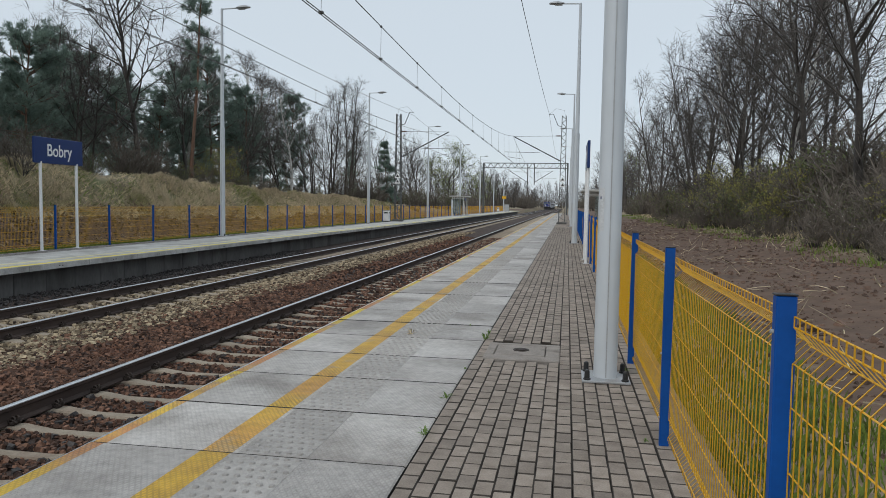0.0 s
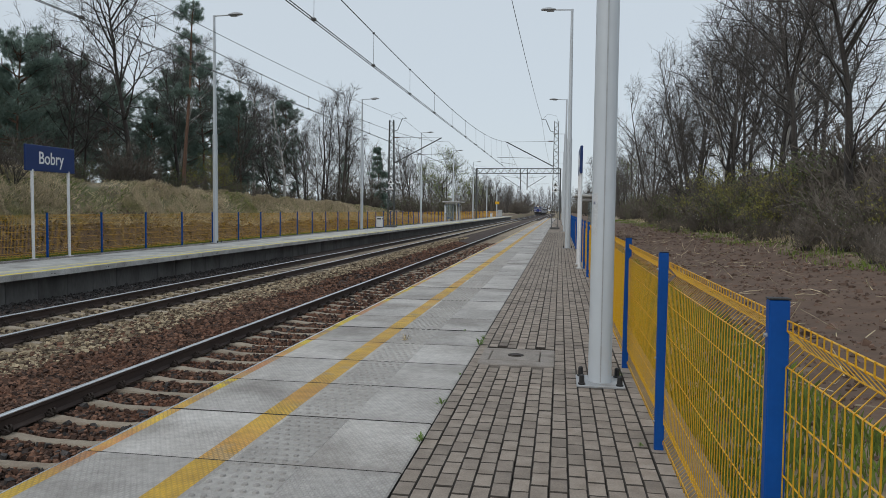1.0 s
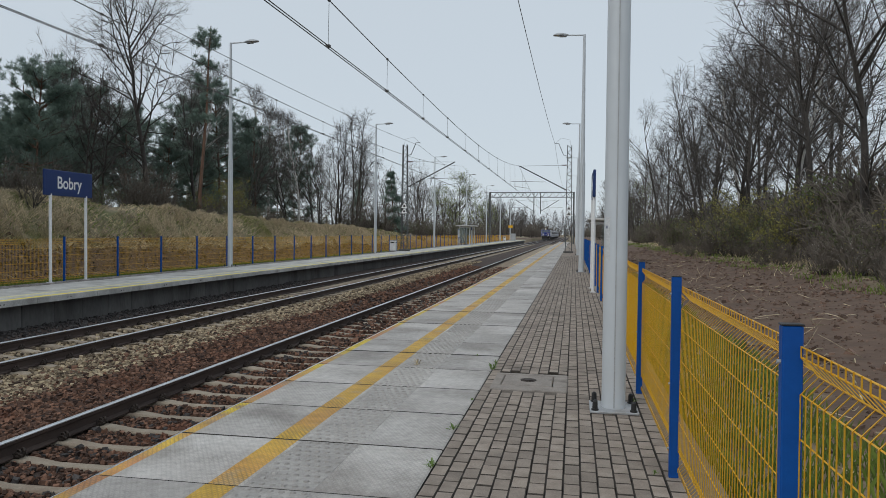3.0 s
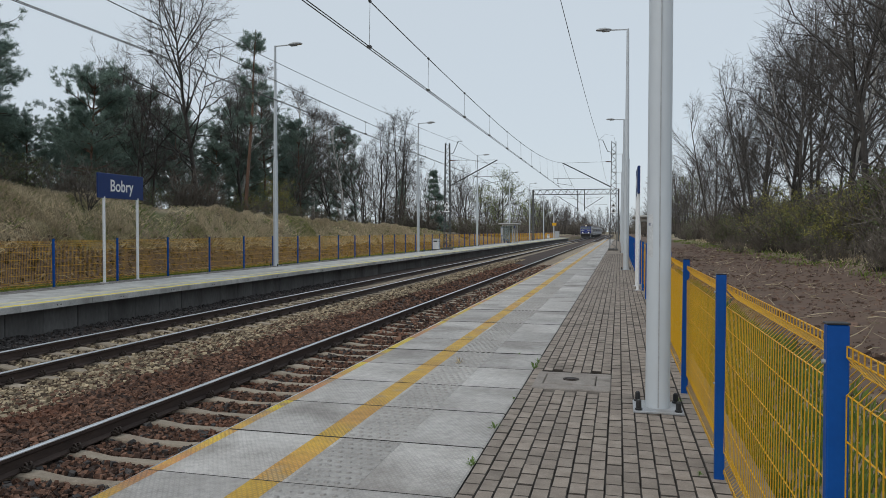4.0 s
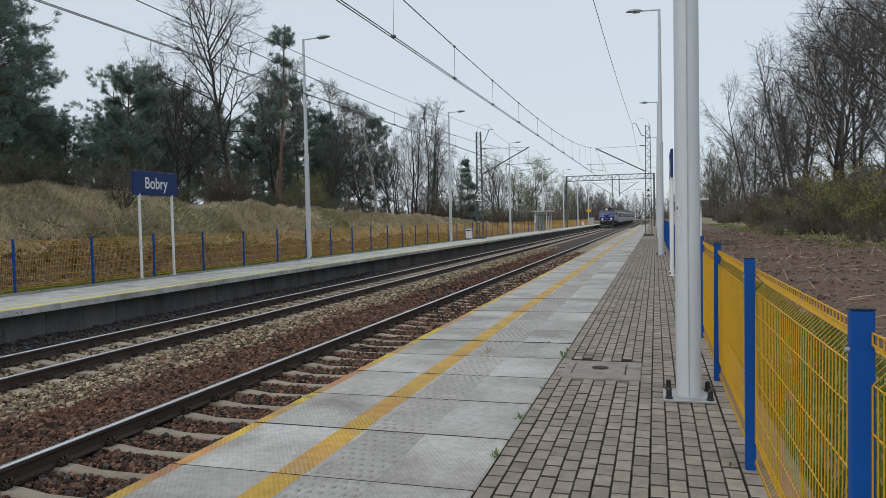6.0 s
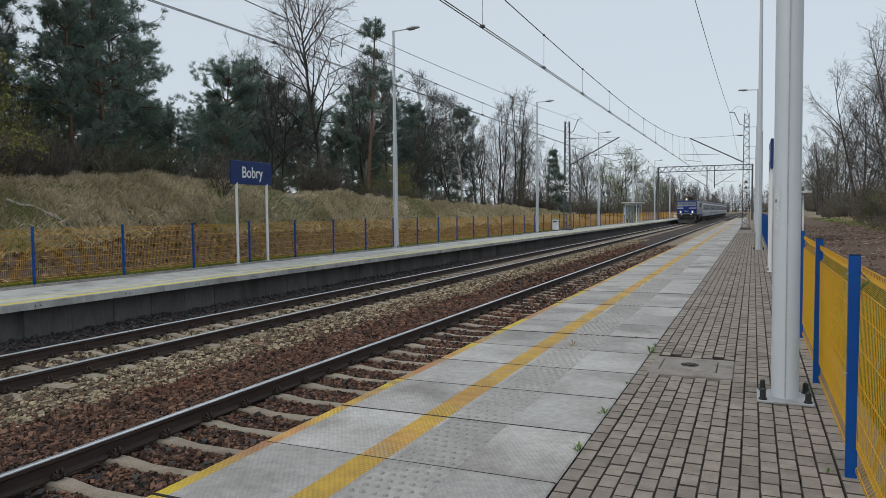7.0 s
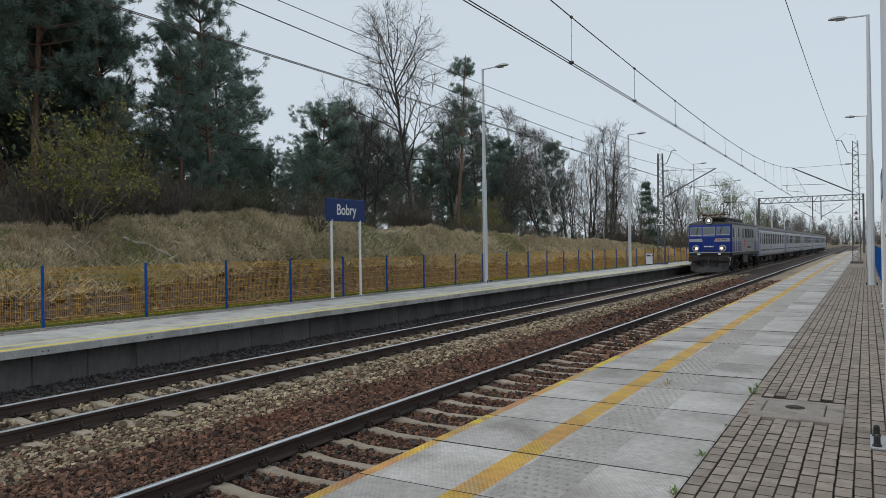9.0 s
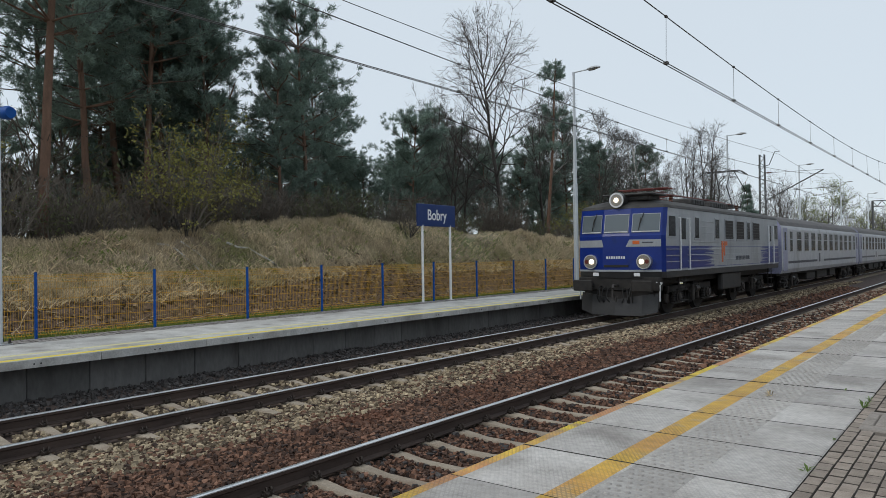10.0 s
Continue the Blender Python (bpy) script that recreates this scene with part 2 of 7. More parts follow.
def ground_material():
    m = surf("earth_and_grass", (0.09, 0.064, 0.042), (0.42, 0.335, 0.225), 1.3, 0.95, 0.9, 12, third=(0.15, 0.155, 0.065), tscale=0.3, tat=0.52)
    n, l = m.node_tree.nodes, m.node_tree.links
    bsdf = n["Principled BSDF"]
    old = bsdf.inputs["Base Color"].links[0].from_socket
    tc, xyz = n.new("ShaderNodeTexCoord"), n.new("ShaderNodeSeparateXYZ")
    l.new(tc.outputs["Object"], xyz.inputs[0])
    t = n.new("ShaderNodeTexNoise")
    t.inputs["Scale"].default_value, t.inputs["Detail"].default_value = 0.7, 6
    l.new(tc.outputs["Object"], t.inputs["Vector"])
    wob = n.new("ShaderNodeMath")
    wob.operation = "MULTIPLY_ADD"
    wob.inputs[1].default_value = 2.2
    l.new(t.outputs["Fac"], wob.inputs[0])
    l.new(xyz.outputs["X"], wob.inputs[2])
    rise, fall, both = n.new("ShaderNodeMapRange"), n.new("ShaderNodeMapRange"), n.new("ShaderNodeMath")
    for k, lo, hi in ((rise, 3.6, 4.0), (fall, 9.6, 8.6)):
        k.inputs["From Min"].default_value, k.inputs["From Max"].default_value = lo, hi
        l.new(wob.outputs[0], k.inputs["Value"])
    both.operation = "MULTIPLY"
    l.new(rise.outputs[0], both.inputs[0])
    l.new(fall.outputs[0], both.inputs[1])
    # bare earth along the foot of the bank
    low, high, foot, any_soil = (n.new("ShaderNodeMapRange"), n.new("ShaderNodeMapRange"), n.new("ShaderNodeMath"), n.new("ShaderNodeMath"))
    for k, lo, hi in ((low, -16.6, -15.9), (high, -14.2, -14.6)):
        k.inputs["From Min"].default_value, k.inputs["From Max"].default_value = lo, hi
        l.new(wob.outputs[0], k.inputs["Value"])
    foot.operation, any_soil.operation = "MULTIPLY", "MAXIMUM"
    l.new(low.outputs[0], foot.inputs[0])
    l.new(high.outputs[0], foot.inputs[1])
    l.new(both.outputs[0], any_soil.inputs[0])
    l.new(foot.outputs[0], any_soil.inputs[1])
    both = any_soil
    ramp = n.new("ShaderNodeMix")
    ramp.data_type = "RGBA"
    ramp.inputs["A"].default_value, ramp.inputs["B"].default_value = (0.06, 0.038, 0.027, 1), (0.19, 0.122, 0.085, 1)
    t2 = n.new("ShaderNodeTexNoise")
    t2.inputs["Scale"].default_value, t2.inputs["Detail"].default_value = 2.5, 8
    l.new(tc.outputs["Object"], t2.inputs["Vector"])
    l.new(t2.outputs["Fac"], ramp.inputs[0])
    k = n.new("ShaderNodeMix")
    k.data_type = "RGBA"
    l.new(both.outputs[0], k.inputs[0])
    l.new(old, k.inputs["A"])
    l.new(ramp.outputs["Result"], k.inputs["B"])
    l.new(k.outputs["Result"], bsdf.inputs["Base Color"])
    return m


GROUND = ground_material()


# ---- mesh tools ----
def _box_faces():
    """The faces of a chamfered box over the vertices (corner, axis)."""
    corner = [(i, j, k) for i in (-1, 1) for j in (-1, 1) for k in (-1, 1)]
    at = {(c, a): n for n, (c, a) in enumerate((c, a) for c in corner for a in range(3))}
    place = {n: Vector([c[i] * (1.0 if i == a else 0.8) for i in range(3)]) for (c, a), n in at.items()}
    faces = []
    for a in range(3):
        b, d = (a + 1) % 3, (a + 2) % 3
        for s in (-1, 1):
            ring = []
            for u, v in ((-1, -1), (1, -1), (1, 1), (-1, 1)):
                c = [0, 0, 0]
                c[a], c[b], c[d] = s, u, v
                ring.append(at[tuple(c), a])
            faces.append(ring)
        for u in (-1, 1):
            for v in (-1, 1):
                c0, c1 = [0, 0, 0], [0, 0, 0]
                c0[b], c0[d], c1[b], c1[d] = u, v, u, v
                c0[a], c1[a] = -1, 1
                c0, c1 = tuple(c0), tuple(c1)
                faces.append([at[c0, b], at[c1, b], at[c1, d], at[c0, d]])
    faces += [[at[c, 0], at[c, 1], at[c, 2]] for c in corner]
    for f in faces:
        p = [place[i] for i in f]
        if (p[1] - p[0]).cross(p[2] - p[0]).dot(sum(p, Vector())) < 0:
            f.reverse()
    return corner, faces


CORNERS, BOXF = _box_faces()
PLAINF = [(0, 1, 3, 2), (4, 6, 7, 5), (0, 4, 5, 1), (2, 3, 7, 6), (0, 2, 6, 4), (1, 5, 7, 3)]


class MB:
    """Collects the pieces of one mesh."""

    def __init__(self):
        self.v, self.f, self.m = [], [], []

    def add(self, verts, faces, mi=0):
        n = len(self.v)
        self.v += [tuple(p) for p in verts]
        self.f += [tuple(i + n for i in f) for f in faces]
        self.m += [mi] * len(faces)
        return self

    def box(self, x0, x1, y0, y1, z0, z1, b=0.0, mi=0):
        c, h = ((x0 + x1) / 2, (y0 + y1) / 2, (z0 + z1) / 2), ((x1 - x0) / 2, (y1 - y0) / 2, (z1 - z0) / 2)
        if b <= 0:
            return self.add([[c[i] + k[i] * h[i] for i in range(3)] for k in CORNERS], PLAINF, mi)
        b = min(b, 0.9 * min(h))
        return self.add([[c[i] + k[i] * (h[i] - (0 if i == a else b)) for i in range(3)] for k in CORNERS for a in range(3)], BOXF, mi)

    def tube(self, pts, r, n=6, mi=0, cap=True, turn=0.0):
        pts = [Vector(p) for p in pts]
        rs = r if isinstance(r, (list, tuple)) else [r] * len(pts)
        verts, faces, side = [], [], None
        for i, p in enumerate(pts):
            d = (pts[min(i + 1, len(pts) - 1)] - pts[max(i - 1, 0)]).normalized()
            if side is None:
                side = d.cross(Vector((0, 0, 1)) if abs(d.z) < 0.9 else Vector((0, 1, 0))).normalized()
            side = (side - d * side.dot(d)).normalized()
            up = d.cross(side)
            for k in range(n):
                a = 2 * math.pi * k / n + turn
                verts.append(p + (side * math.cos(a) + up * math.sin(a)) * rs[i])
        for i in range(len(pts) - 1):
            faces += [(i * n + k, i * n + (k + 1) % n, (i + 1) * n + (k + 1) % n, (i + 1) * n + k) for k in range(n)]
        if cap:
            e = (len(pts) - 1) * n
            faces += [tuple(range(n))[::-1], tuple(range(e, e + n))]
        return self.add(verts, faces, mi)

    def bar(self, p, q, w, t, mi=0):
        """A flat or square bar from p to q."""
        p, q = Vector(p), Vector(q)
        d = (q - p).normalized()
        s = d.cross(Vector((0, 0, 1)) if abs(d.z) < 0.95 else Vector((0, 1, 0))).normalized()
        u = s.cross(d)
        vs = [o + s * (i * w / 2) + u * (j * t / 2) for o in (p, q) for i, j in ((-1, -1), (1, -1), (1, 1), (-1, 1))]
        return self.add(vs, [(0, 3, 2, 1), (4, 5, 6, 7), (0, 1, 5, 4), (1, 2, 6, 5), (2, 3, 7, 6), (3, 0, 4, 7)][:], mi)

    def profile(self, pts, y0, y1, mi=0):
        """A closed outline of (x, z), counter-clockwise, drawn out along y."""
        n = len(pts)
        vs = [(x, y0, z) for x, z in pts] + [(x, y1, z) for x, z in pts]
        fs = [((i + 1) % n, i, n + i, n + (i + 1) % n) for i in range(n)]
        return self.add(vs, fs + [tuple(range(n)), tuple(range(2 * n - 1, n - 1, -1))], mi)

    def disc(self, c, axis, r, depth, n=16, mi=0):
        c, a = Vector(c), Vector(axis).normalized()
        return self.tube([c - a * depth / 2, c + a * depth / 2], r, n, mi)

    def mesh(self, name, mats, smooth=False):
        me = bpy.data.meshes.new(name)
        me.from_pydata(self.v, [], self.f)
        for m in mats if isinstance(mats, (list, tuple)) else (mats,):
            me.materials.append(m)
        if any(self.m):
            me.polygons.foreach_set("material_index", self.m)
        if smooth:
            me.shade_smooth()
            me.set_sharp_from_angle(angle=radians(35))
        me.update()
        return me


def fast_mesh(name, v, f, mat, smooth=False, index=None):
    """A mesh from arrays of vertices (n, 3) and of faces with one count of corners (m, k)."""
    me = bpy.data.meshes.new(name)
    v, f = np.asarray(v, np.float32), np.asarray(f, np.int32)
    me.vertices.add(len(v))
    me.vertices.foreach_set("co", v.ravel())
    me.loops.add(f.size)
    me.loops.foreach_set("vertex_index", f.ravel())
    me.polygons.add(len(f))
    me.polygons.foreach_set("loop_start", np.arange(len(f), dtype=np.int32) * f.shape[1])
    for m in mat if isinstance(mat, (list, tuple)) else (mat,):
        me.materials.append(m)
    if index is not None:
        me.polygons.foreach_set("material_index", np.asarray(index, np.int32))
    me.update(calc_edges=True)
    if not smooth:
        me.shade_flat()
    return me


def thing(name, label, category, at=None, group="", kind=""):
    ob = tagged(new(name), label, category, group, kind)
    if at is not None:
        ob.matrix_basis = at
    return ob


def part(name, mb, mats, parent, label="", smooth=False):
    me = mb if isinstance(mb, bpy.types.Mesh) else mb.mesh(name, mats, smooth)
    ob = new(name, me)
    ob.parent = parent
    if label:
        tagged(ob, label)
    return ob


def solid(name, mb, mats, label, category, kind="", group="", smooth=False):
    me = mb if isinstance(mb, bpy.types.Mesh) else mb.mesh(name, mats, smooth)
    return tagged(new(name, me), label, category, group, kind)


# ---- the plan ----
RAIL = -0.52           # rail head, below the platforms
NEAR_AXIS, FAR_AXIS = -4.69, -9.5
EDGE, SLAB_END, FENCE = -2.98, -0.905, 0.652
FAR_EDGE, FAR_SLAB_END, FAR_FENCE = -11.62, -14.05, -14.74
END = 146.0            # far end of the platforms
START = -14.0
FAR_LEVEL = 0.05       # the opposite platform lies a little higher


def level(x):
    return FAR_LEVEL if x < -11 else 0.0


def smooth01(a, b, x):
    t = np.clip((x - a) / (b - a), 0, 1)
    return t * t * (3 - 2 * t)


def wave(x, y):
    return 0.5 * np.sin(x * 0.31 + 1.3 * np.sin(y * 0.17)) + 0.3 * np.sin(y * 0.53 + x * 0.7) + 0.2 * np.sin(x * 1.7 + y * 1.1)


def height(x, y):
    """The lie of the land beside the line."""
    x, y = np.asarray(x, float), np.asarray(y, float)
    crest = np.interp(y, [-60, 4, 9, 13, 17.5, 22, 30, 38, 46, 66, 85, 110, 160], [1.95, 1.95, 1.98, 2.12, 2.86, 2.74, 2.44, 2.25, 2.05, 1.7, 1.25, 0.55, 0.25])
    # a ragged scarp at the foot, then the slope
    sx = x + 0.28 * wave(x * 0.9 + 3.0, y * 2.6)
    rise = 0.26 * smooth01(-16.0, -16.75, sx) + 0.74 * smooth01(-16.4, -19.6, sx)
    left = 0.015 + crest * rise + (0.16 * wave(x * 1.9, y * 1.3) + 0.15 * wave(x * 5.1 + 2.0, y * 3.7)) * smooth01(-15.6, -17.0, x)
    right = -0.42 + 0.75 * smooth01(1.5, 9.0, x) + 0.9 * smooth01(9, 22, x) + 0.13 * wave(x * 2.1, y * 1.7) * smooth01(1.2, 3, x)
    mid = -1.05 + 0 * x
    z = np.where(x < -14.76, left, np.where(x > 0.70, right, mid))
    far = smooth01(300, 700, np.hypot(x, y))
    return z * (1 - far) - 0.4 * far


def build_ground():
    xs = np.unique(np.concatenate([np.linspace(-3000, -120, 14), np.linspace(-120, -42, 27), np.arange(-42, -21, 0.45), np.arange(-21, -14.9, 0.2), [-14.78, -14.72, -11, -6, -2, 0.66, 0.74], np.arange(1.1, 26, 0.45), np.linspace(26, 120, 30), np.linspace(120, 3000, 14)]))
    ys = np.unique(np.concatenate([np.linspace(-3000, -60, 12), np.linspace(-60, -4, 29), np.arange(-4, 40, 0.35), np.arange(40, 80, 0.6), np.linspace(80, 200, 61), np.linspace(200, 420, 34), np.linspace(420, 4000, 16)]))
    gx, gy = np.meshgrid(xs, ys)
    v = np.stack([gx, gy, height(gx, gy)], -1).reshape(-1, 3)
    i = (np.arange(len(ys) - 1)[:, None] * len(xs) + np.arange(len(xs) - 1)).ravel()
    f = np.stack([i, i + 1, i + len(xs) + 1, i + len(xs)], 1)
    solid("ground", fast_mesh("ground", v, f, GROUND, True), None, "uneven earth with dry grass and turned brown soil", "ground", "structure")


build_ground()


# ---- stones ----
def stones(name, label, mat, n, x0, x1, y0, y1, z, size, rng, falloff=0.0, hollow=()):
    """Loose angular stones as one sheet of separate lumps."""
    base = np.array([(i, j, k) for i in (-1, 1) for j in (-1, 1) for k in (-1, 1)], float) * 0.5
    quad = np.array([f for f in PLAINF if f != (0, 2, 6, 4)])
    x = rng.uniform(x0, x1, n)
    y = y0 + (y1 - y0) * rng.uniform(0, 1, n) ** (1 + falloff)
    for axis in (NEAR_AXIS, FAR_AXIS):
        off = (y - 0.15 + 0.3075) % 0.615 - 0.3075
        clear = ~((np.abs(x - axis) < (1.32 if axis == NEAR_AXIS else 1.12)) & (np.abs(off) < 0.10)) & (np.abs(np.abs(x - axis) - 0.7525) > 0.09)
        x, y = x[clear], y[clear]
    n = len(x)
    zz = z(x, y) if callable(z) else np.full(n, z)
    s = size * rng.uniform(0.6, 1.5, (n, 1, 1)) * rng.uniform(0.65, 1.15, (n, 1, 3)) * (1 + 0.35 * falloff * (y / y1)[:, None, None])
    p = base * rng.uniform(0.55, 1.25, (n, 8, 3))
    p = p * s
    a, b = rng.uniform(0, 6.28, n), rng.uniform(-0.9, 0.9, n)
    ca, sa, cb, sb = (q[:, None] for q in (np.cos(a), np.sin(a), np.cos(b), np.sin(b)))
    px, py, pz = p[..., 0], p[..., 1] * cb - p[..., 2] * sb, p[..., 1] * sb + p[..., 2] * cb
    px, py = px * ca - py * sa, px * sa + py * ca
    v = np.stack([px + x[:, None], py + y[:, None], pz + (zz + rng.uniform(-0.3, 0.35, n) * size)[:, None]], -1).reshape(-1, 3)
    f = (quad[None] + 8 * np.arange(n)[:, None, None]).reshape(-1, 4)
    return v, f


def rail_bed():
    """The ballast between the platforms, with real stones where the camera looks down on it."""
    rng = np.random.default_rng(4)

    def top(x, y):
        bed = RAIL - 0.222 + 0.02 * wave(x * 5, y * 4)
        mid = np.exp(-((x + 7.1) / 0.7) ** 2)
        return bed + 0.10 * mid + np.where(x < -10.5, 0.09 * smooth01(-10.6, -11.5, x), 0)

    xs = np.arange(FAR_EDGE - 0.35, EDGE + 0.3, 0.22)
    ys = np.concatenate([np.arange(-12, 40, 0.35), np.arange(40, 160, 1.2), np.linspace(160, 620, 60)])
    gx, gy = np.meshgrid(xs, ys)
    v = np.stack([gx, gy, top(gx, gy)], -1).reshape(-1, 3)
    i = (np.arange(len(ys) - 1)[:, None] * len(xs) + np.arange(len(xs) - 1)).ravel()
    f = np.stack([i, i + 1, i + len(xs) + 1, i + len(xs)], 1)
    bed = solid("ballast_bed", fast_mesh("ballast_bed", v, f, BED, True), None, "rust-brown crushed stone bed under the rails", "ballast", "structure")

    def lay(name, label, mat, *sheets):
        vs, fs, n = [], [], 0
        for v, f in sheets:
            vs.append(v)
            fs.append(f + n)
            n += len(v)
        ob = part(name, fast_mesh(name, np.concatenate(vs), np.concatenate(fs), mat), None, bed, label)
        tagged(ob, kind="stuff")

    near = lambda x, y: top(x, y) + 0.012
    lay("rusty_stones", "dark rust-brown ballast stones", STONE_RUST,
        stones("", "", None, 19000, -7.0, -5.5, 2.5, 18, near, 0.045, rng, 0.5), stones("", "", None, 17000, -5.4, -3.0, 1.5, 14, near, 0.036, rng, 0.4),
        stones("", "", None, 9000, -7.0, -3.2, 14, 48, near, 0.062, rng, 0.6), stones("", "", None, 4000, -8.2, -7.0, 3, 24, near, 0.045, rng, 0.4))
    lay("grey_stones", "paler beige-grey ballast stones", STONE_GREY,
        stones("", "", None, 13000, -8.6, -6.85, 2, 20, near, 0.047, rng, 0.5), stones("", "", None, 5000, -8.5, -7.0, 18, 55, near, 0.065, rng, 0.6),
        stones("", "", None, 4500, -10.2, -8.8, 1.5, 24, near, 0.05, rng, 0.4))
    # darker-toned stones on the sides towards the two platforms
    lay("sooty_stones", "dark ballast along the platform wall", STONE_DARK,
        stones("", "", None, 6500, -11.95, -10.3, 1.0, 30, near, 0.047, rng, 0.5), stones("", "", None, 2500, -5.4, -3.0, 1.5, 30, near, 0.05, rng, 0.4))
    return bed


rail_bed()


# ---- track ----
def rail_profile(x):
    """Half the rail's outline on each side; the head's top is a strip of its own."""
    half = [(0.072, -0.172), (0.072, -0.160), (0.014, -0.140), (0.011, -0.055), (0.034, -0.040), (0.036, -0.008)]
    return [(x + a, RAIL + b) for a, b in half] + [(x - a, RAIL + b) for a, b in half[::-1]]


def sleeper_mesh():
    """A concrete sleeper, thick at the rail seats and lower in the middle."""
    mb, ring = MB(), []
    for x, top, half in ((-1.30, -0.06, 0.12), (-1.27, -0.02, 0.115), (-0.95, 0.0, 0.115), (-0.55, 0.0, 0.115), (-0.25, -0.03, 0.10), (0.25, -0.03, 0.10), (0.55, 0.0, 0.115), (0.95, 0.0, 0.115), (1.27, -0.02, 0.115), (1.30, -0.06, 0.12)):
        ring.append([(x, -half, -0.2), (x, half, -0.2), (x, half - 0.03, top - 0.02), (x, half - 0.045, top), (x, -half + 0.045, top), (x, -half + 0.03, top - 0.02)])
    vs = [p for r in ring for p in r]
    fs = [(6 * i + k, 6 * i + (k + 1) % 6, 6 * i + 6 + (k + 1) % 6, 6 * i + 6 + k) for i in range(len(ring) - 1) for k in range(6)]
    fs += [tuple(range(5, -1, -1)), tuple(range(len(vs) - 6, len(vs)))]
    mb.add(vs, [f[::-1] for f in fs])
    return mb.mesh("sleeper", SLEEPER)


def clip_mesh():
    """One sprung rail clip: a coiled bar over a cast shoulder."""
    mb = MB()
    mb.box(-0.035, 0.035, -0.05, 0.05, 0.0, 0.045, 0.012)
    loop = [(0.03 * math.cos(a) - 0.01, -0.055 + 0.11 * k / 14, 0.055 + 0.032 * math.sin(a)) for k, a in ((k, 0.9 * k) for k in range(15))]
    mb.tube(loop, 0.0095, 5)
    mb.tube([(-0.06, -0.03, 0.03), (-0.02, -0.045, 0.06), (0.03, -0.03, 0.05)], 0.0095, 5)
    mb.tube([(-0.06, 0.03, 0.03), (-0.02, 0.045, 0.06), (0.03, 0.03, 0.05)], 0.0095, 5)
    return mb.mesh("rail_clip", CLIP)


def track(axis, phase, label):
    owner = thing("railway_track", label, "railway track", pose(axis, 0, 0), kind="structure")
    for side in (-1, 1):
        mb = MB()
        mb.profile(rail_profile(side * 0.7525), -14, 620)
        part("rail", mb, RAIL_SIDE, owner, "rusty steel rail")
        mb = MB()
        x = side * 0.7525
        mb.profile([(x - 0.036, RAIL - 0.0079), (x + 0.036, RAIL - 0.0079), (x + 0.035, RAIL + 0.001), (x + 0.029, RAIL + 0.006), (x + 0.015, RAIL + 0.009), (x - 0.015, RAIL + 0.009), (x - 0.029, RAIL + 0.006), (x - 0.035, RAIL + 0.001)], -14, 620)
        part("rail_head", mb, RAIL_TOP, owner, "polished running surface", True)
    me, cl = sleeper_mesh(), clip_mesh()
    far, step = MB(), 0.615
    count = int(160 / step)
    for i in range(count):
        y = phase + (i - 8) * step
        if y < 62:
            s = part("sleeper", me, None, owner)
            s.matrix_basis = pose(0, y, RAIL - 0.172, 0, 0, random.uniform(-0.6, 0.6))
            if y < 22:
                for sx in (-1, 1):
                    for side in (-1, 1):
                        c = part("rail_clip", cl, None, s)
                        c.matrix_basis = pose(sx * 0.7525 + side * 0.095, 0, 0.0, 0, 0, 0 if side < 0 else 180)
        else:
            far.box(-1.3, 1.3, y - 0.13, y + 0.13, RAIL - 0.3, RAIL - 0.172, 0.02)
            for sx in (-1, 1):
                far.box(sx * 0.7525 - 0.14, sx * 0.7525 + 0.14, y - 0.05, y + 0.05, RAIL - 0.175, RAIL - 0.12)
    tagged(part("far_sleepers", far, SLEEPER, owner), kind="stuff")
    return owner


track(NEAR_AXIS, 0.15, "running line beside the platform, rusty rails on concrete sleepers")
track(FAR_AXIS, 0.15, "second running line, rusty rails on concrete sleepers")


# ---- the platform underfoot ----
def near_platform():
    owner = thing("platform_near", "long platform of concrete slabs and grey-brown pavers", "platform", kind="structure")
    mb = MB()
    mb.box(EDGE + 0.16, FENCE + 0.06, START, END, -1.1, -0.085)
    part("platform_body", mb, SAND, owner, "dark sand bed in the joints")
    mb = MB()
    for k in range(int((END - START) / 2)):
        y = START + 2 * k
        mb.box(EDGE + 0.1, EDGE + 0.16, y + 0.006, y + 1.994, -1.1, -0.11, 0.01)
    part("retaining_wall", mb, WALLCONC, owner)
    mb = MB()
    mb.box(FENCE - 0.055, FENCE + 0.3, START, END, -0.6, -0.02, 0.01)
    part("kerb", mb, EARTH, owner, "sandy earth strip under the fence")
    return owner


EARTH = surf("sandy_earth", (0.16, 0.12, 0.08), (0.27, 0.21, 0.15), 6, 0.95, 0.8, 40, third=(0.10, 0.08, 0.055), tscale=1.5)
NEAR = near_platform()


SLABSIDE = surf("dirty_slab_side", (0.02, 0.018, 0.016), (0.05, 0.044, 0.038), 4, 0.9, 0.3, 60)


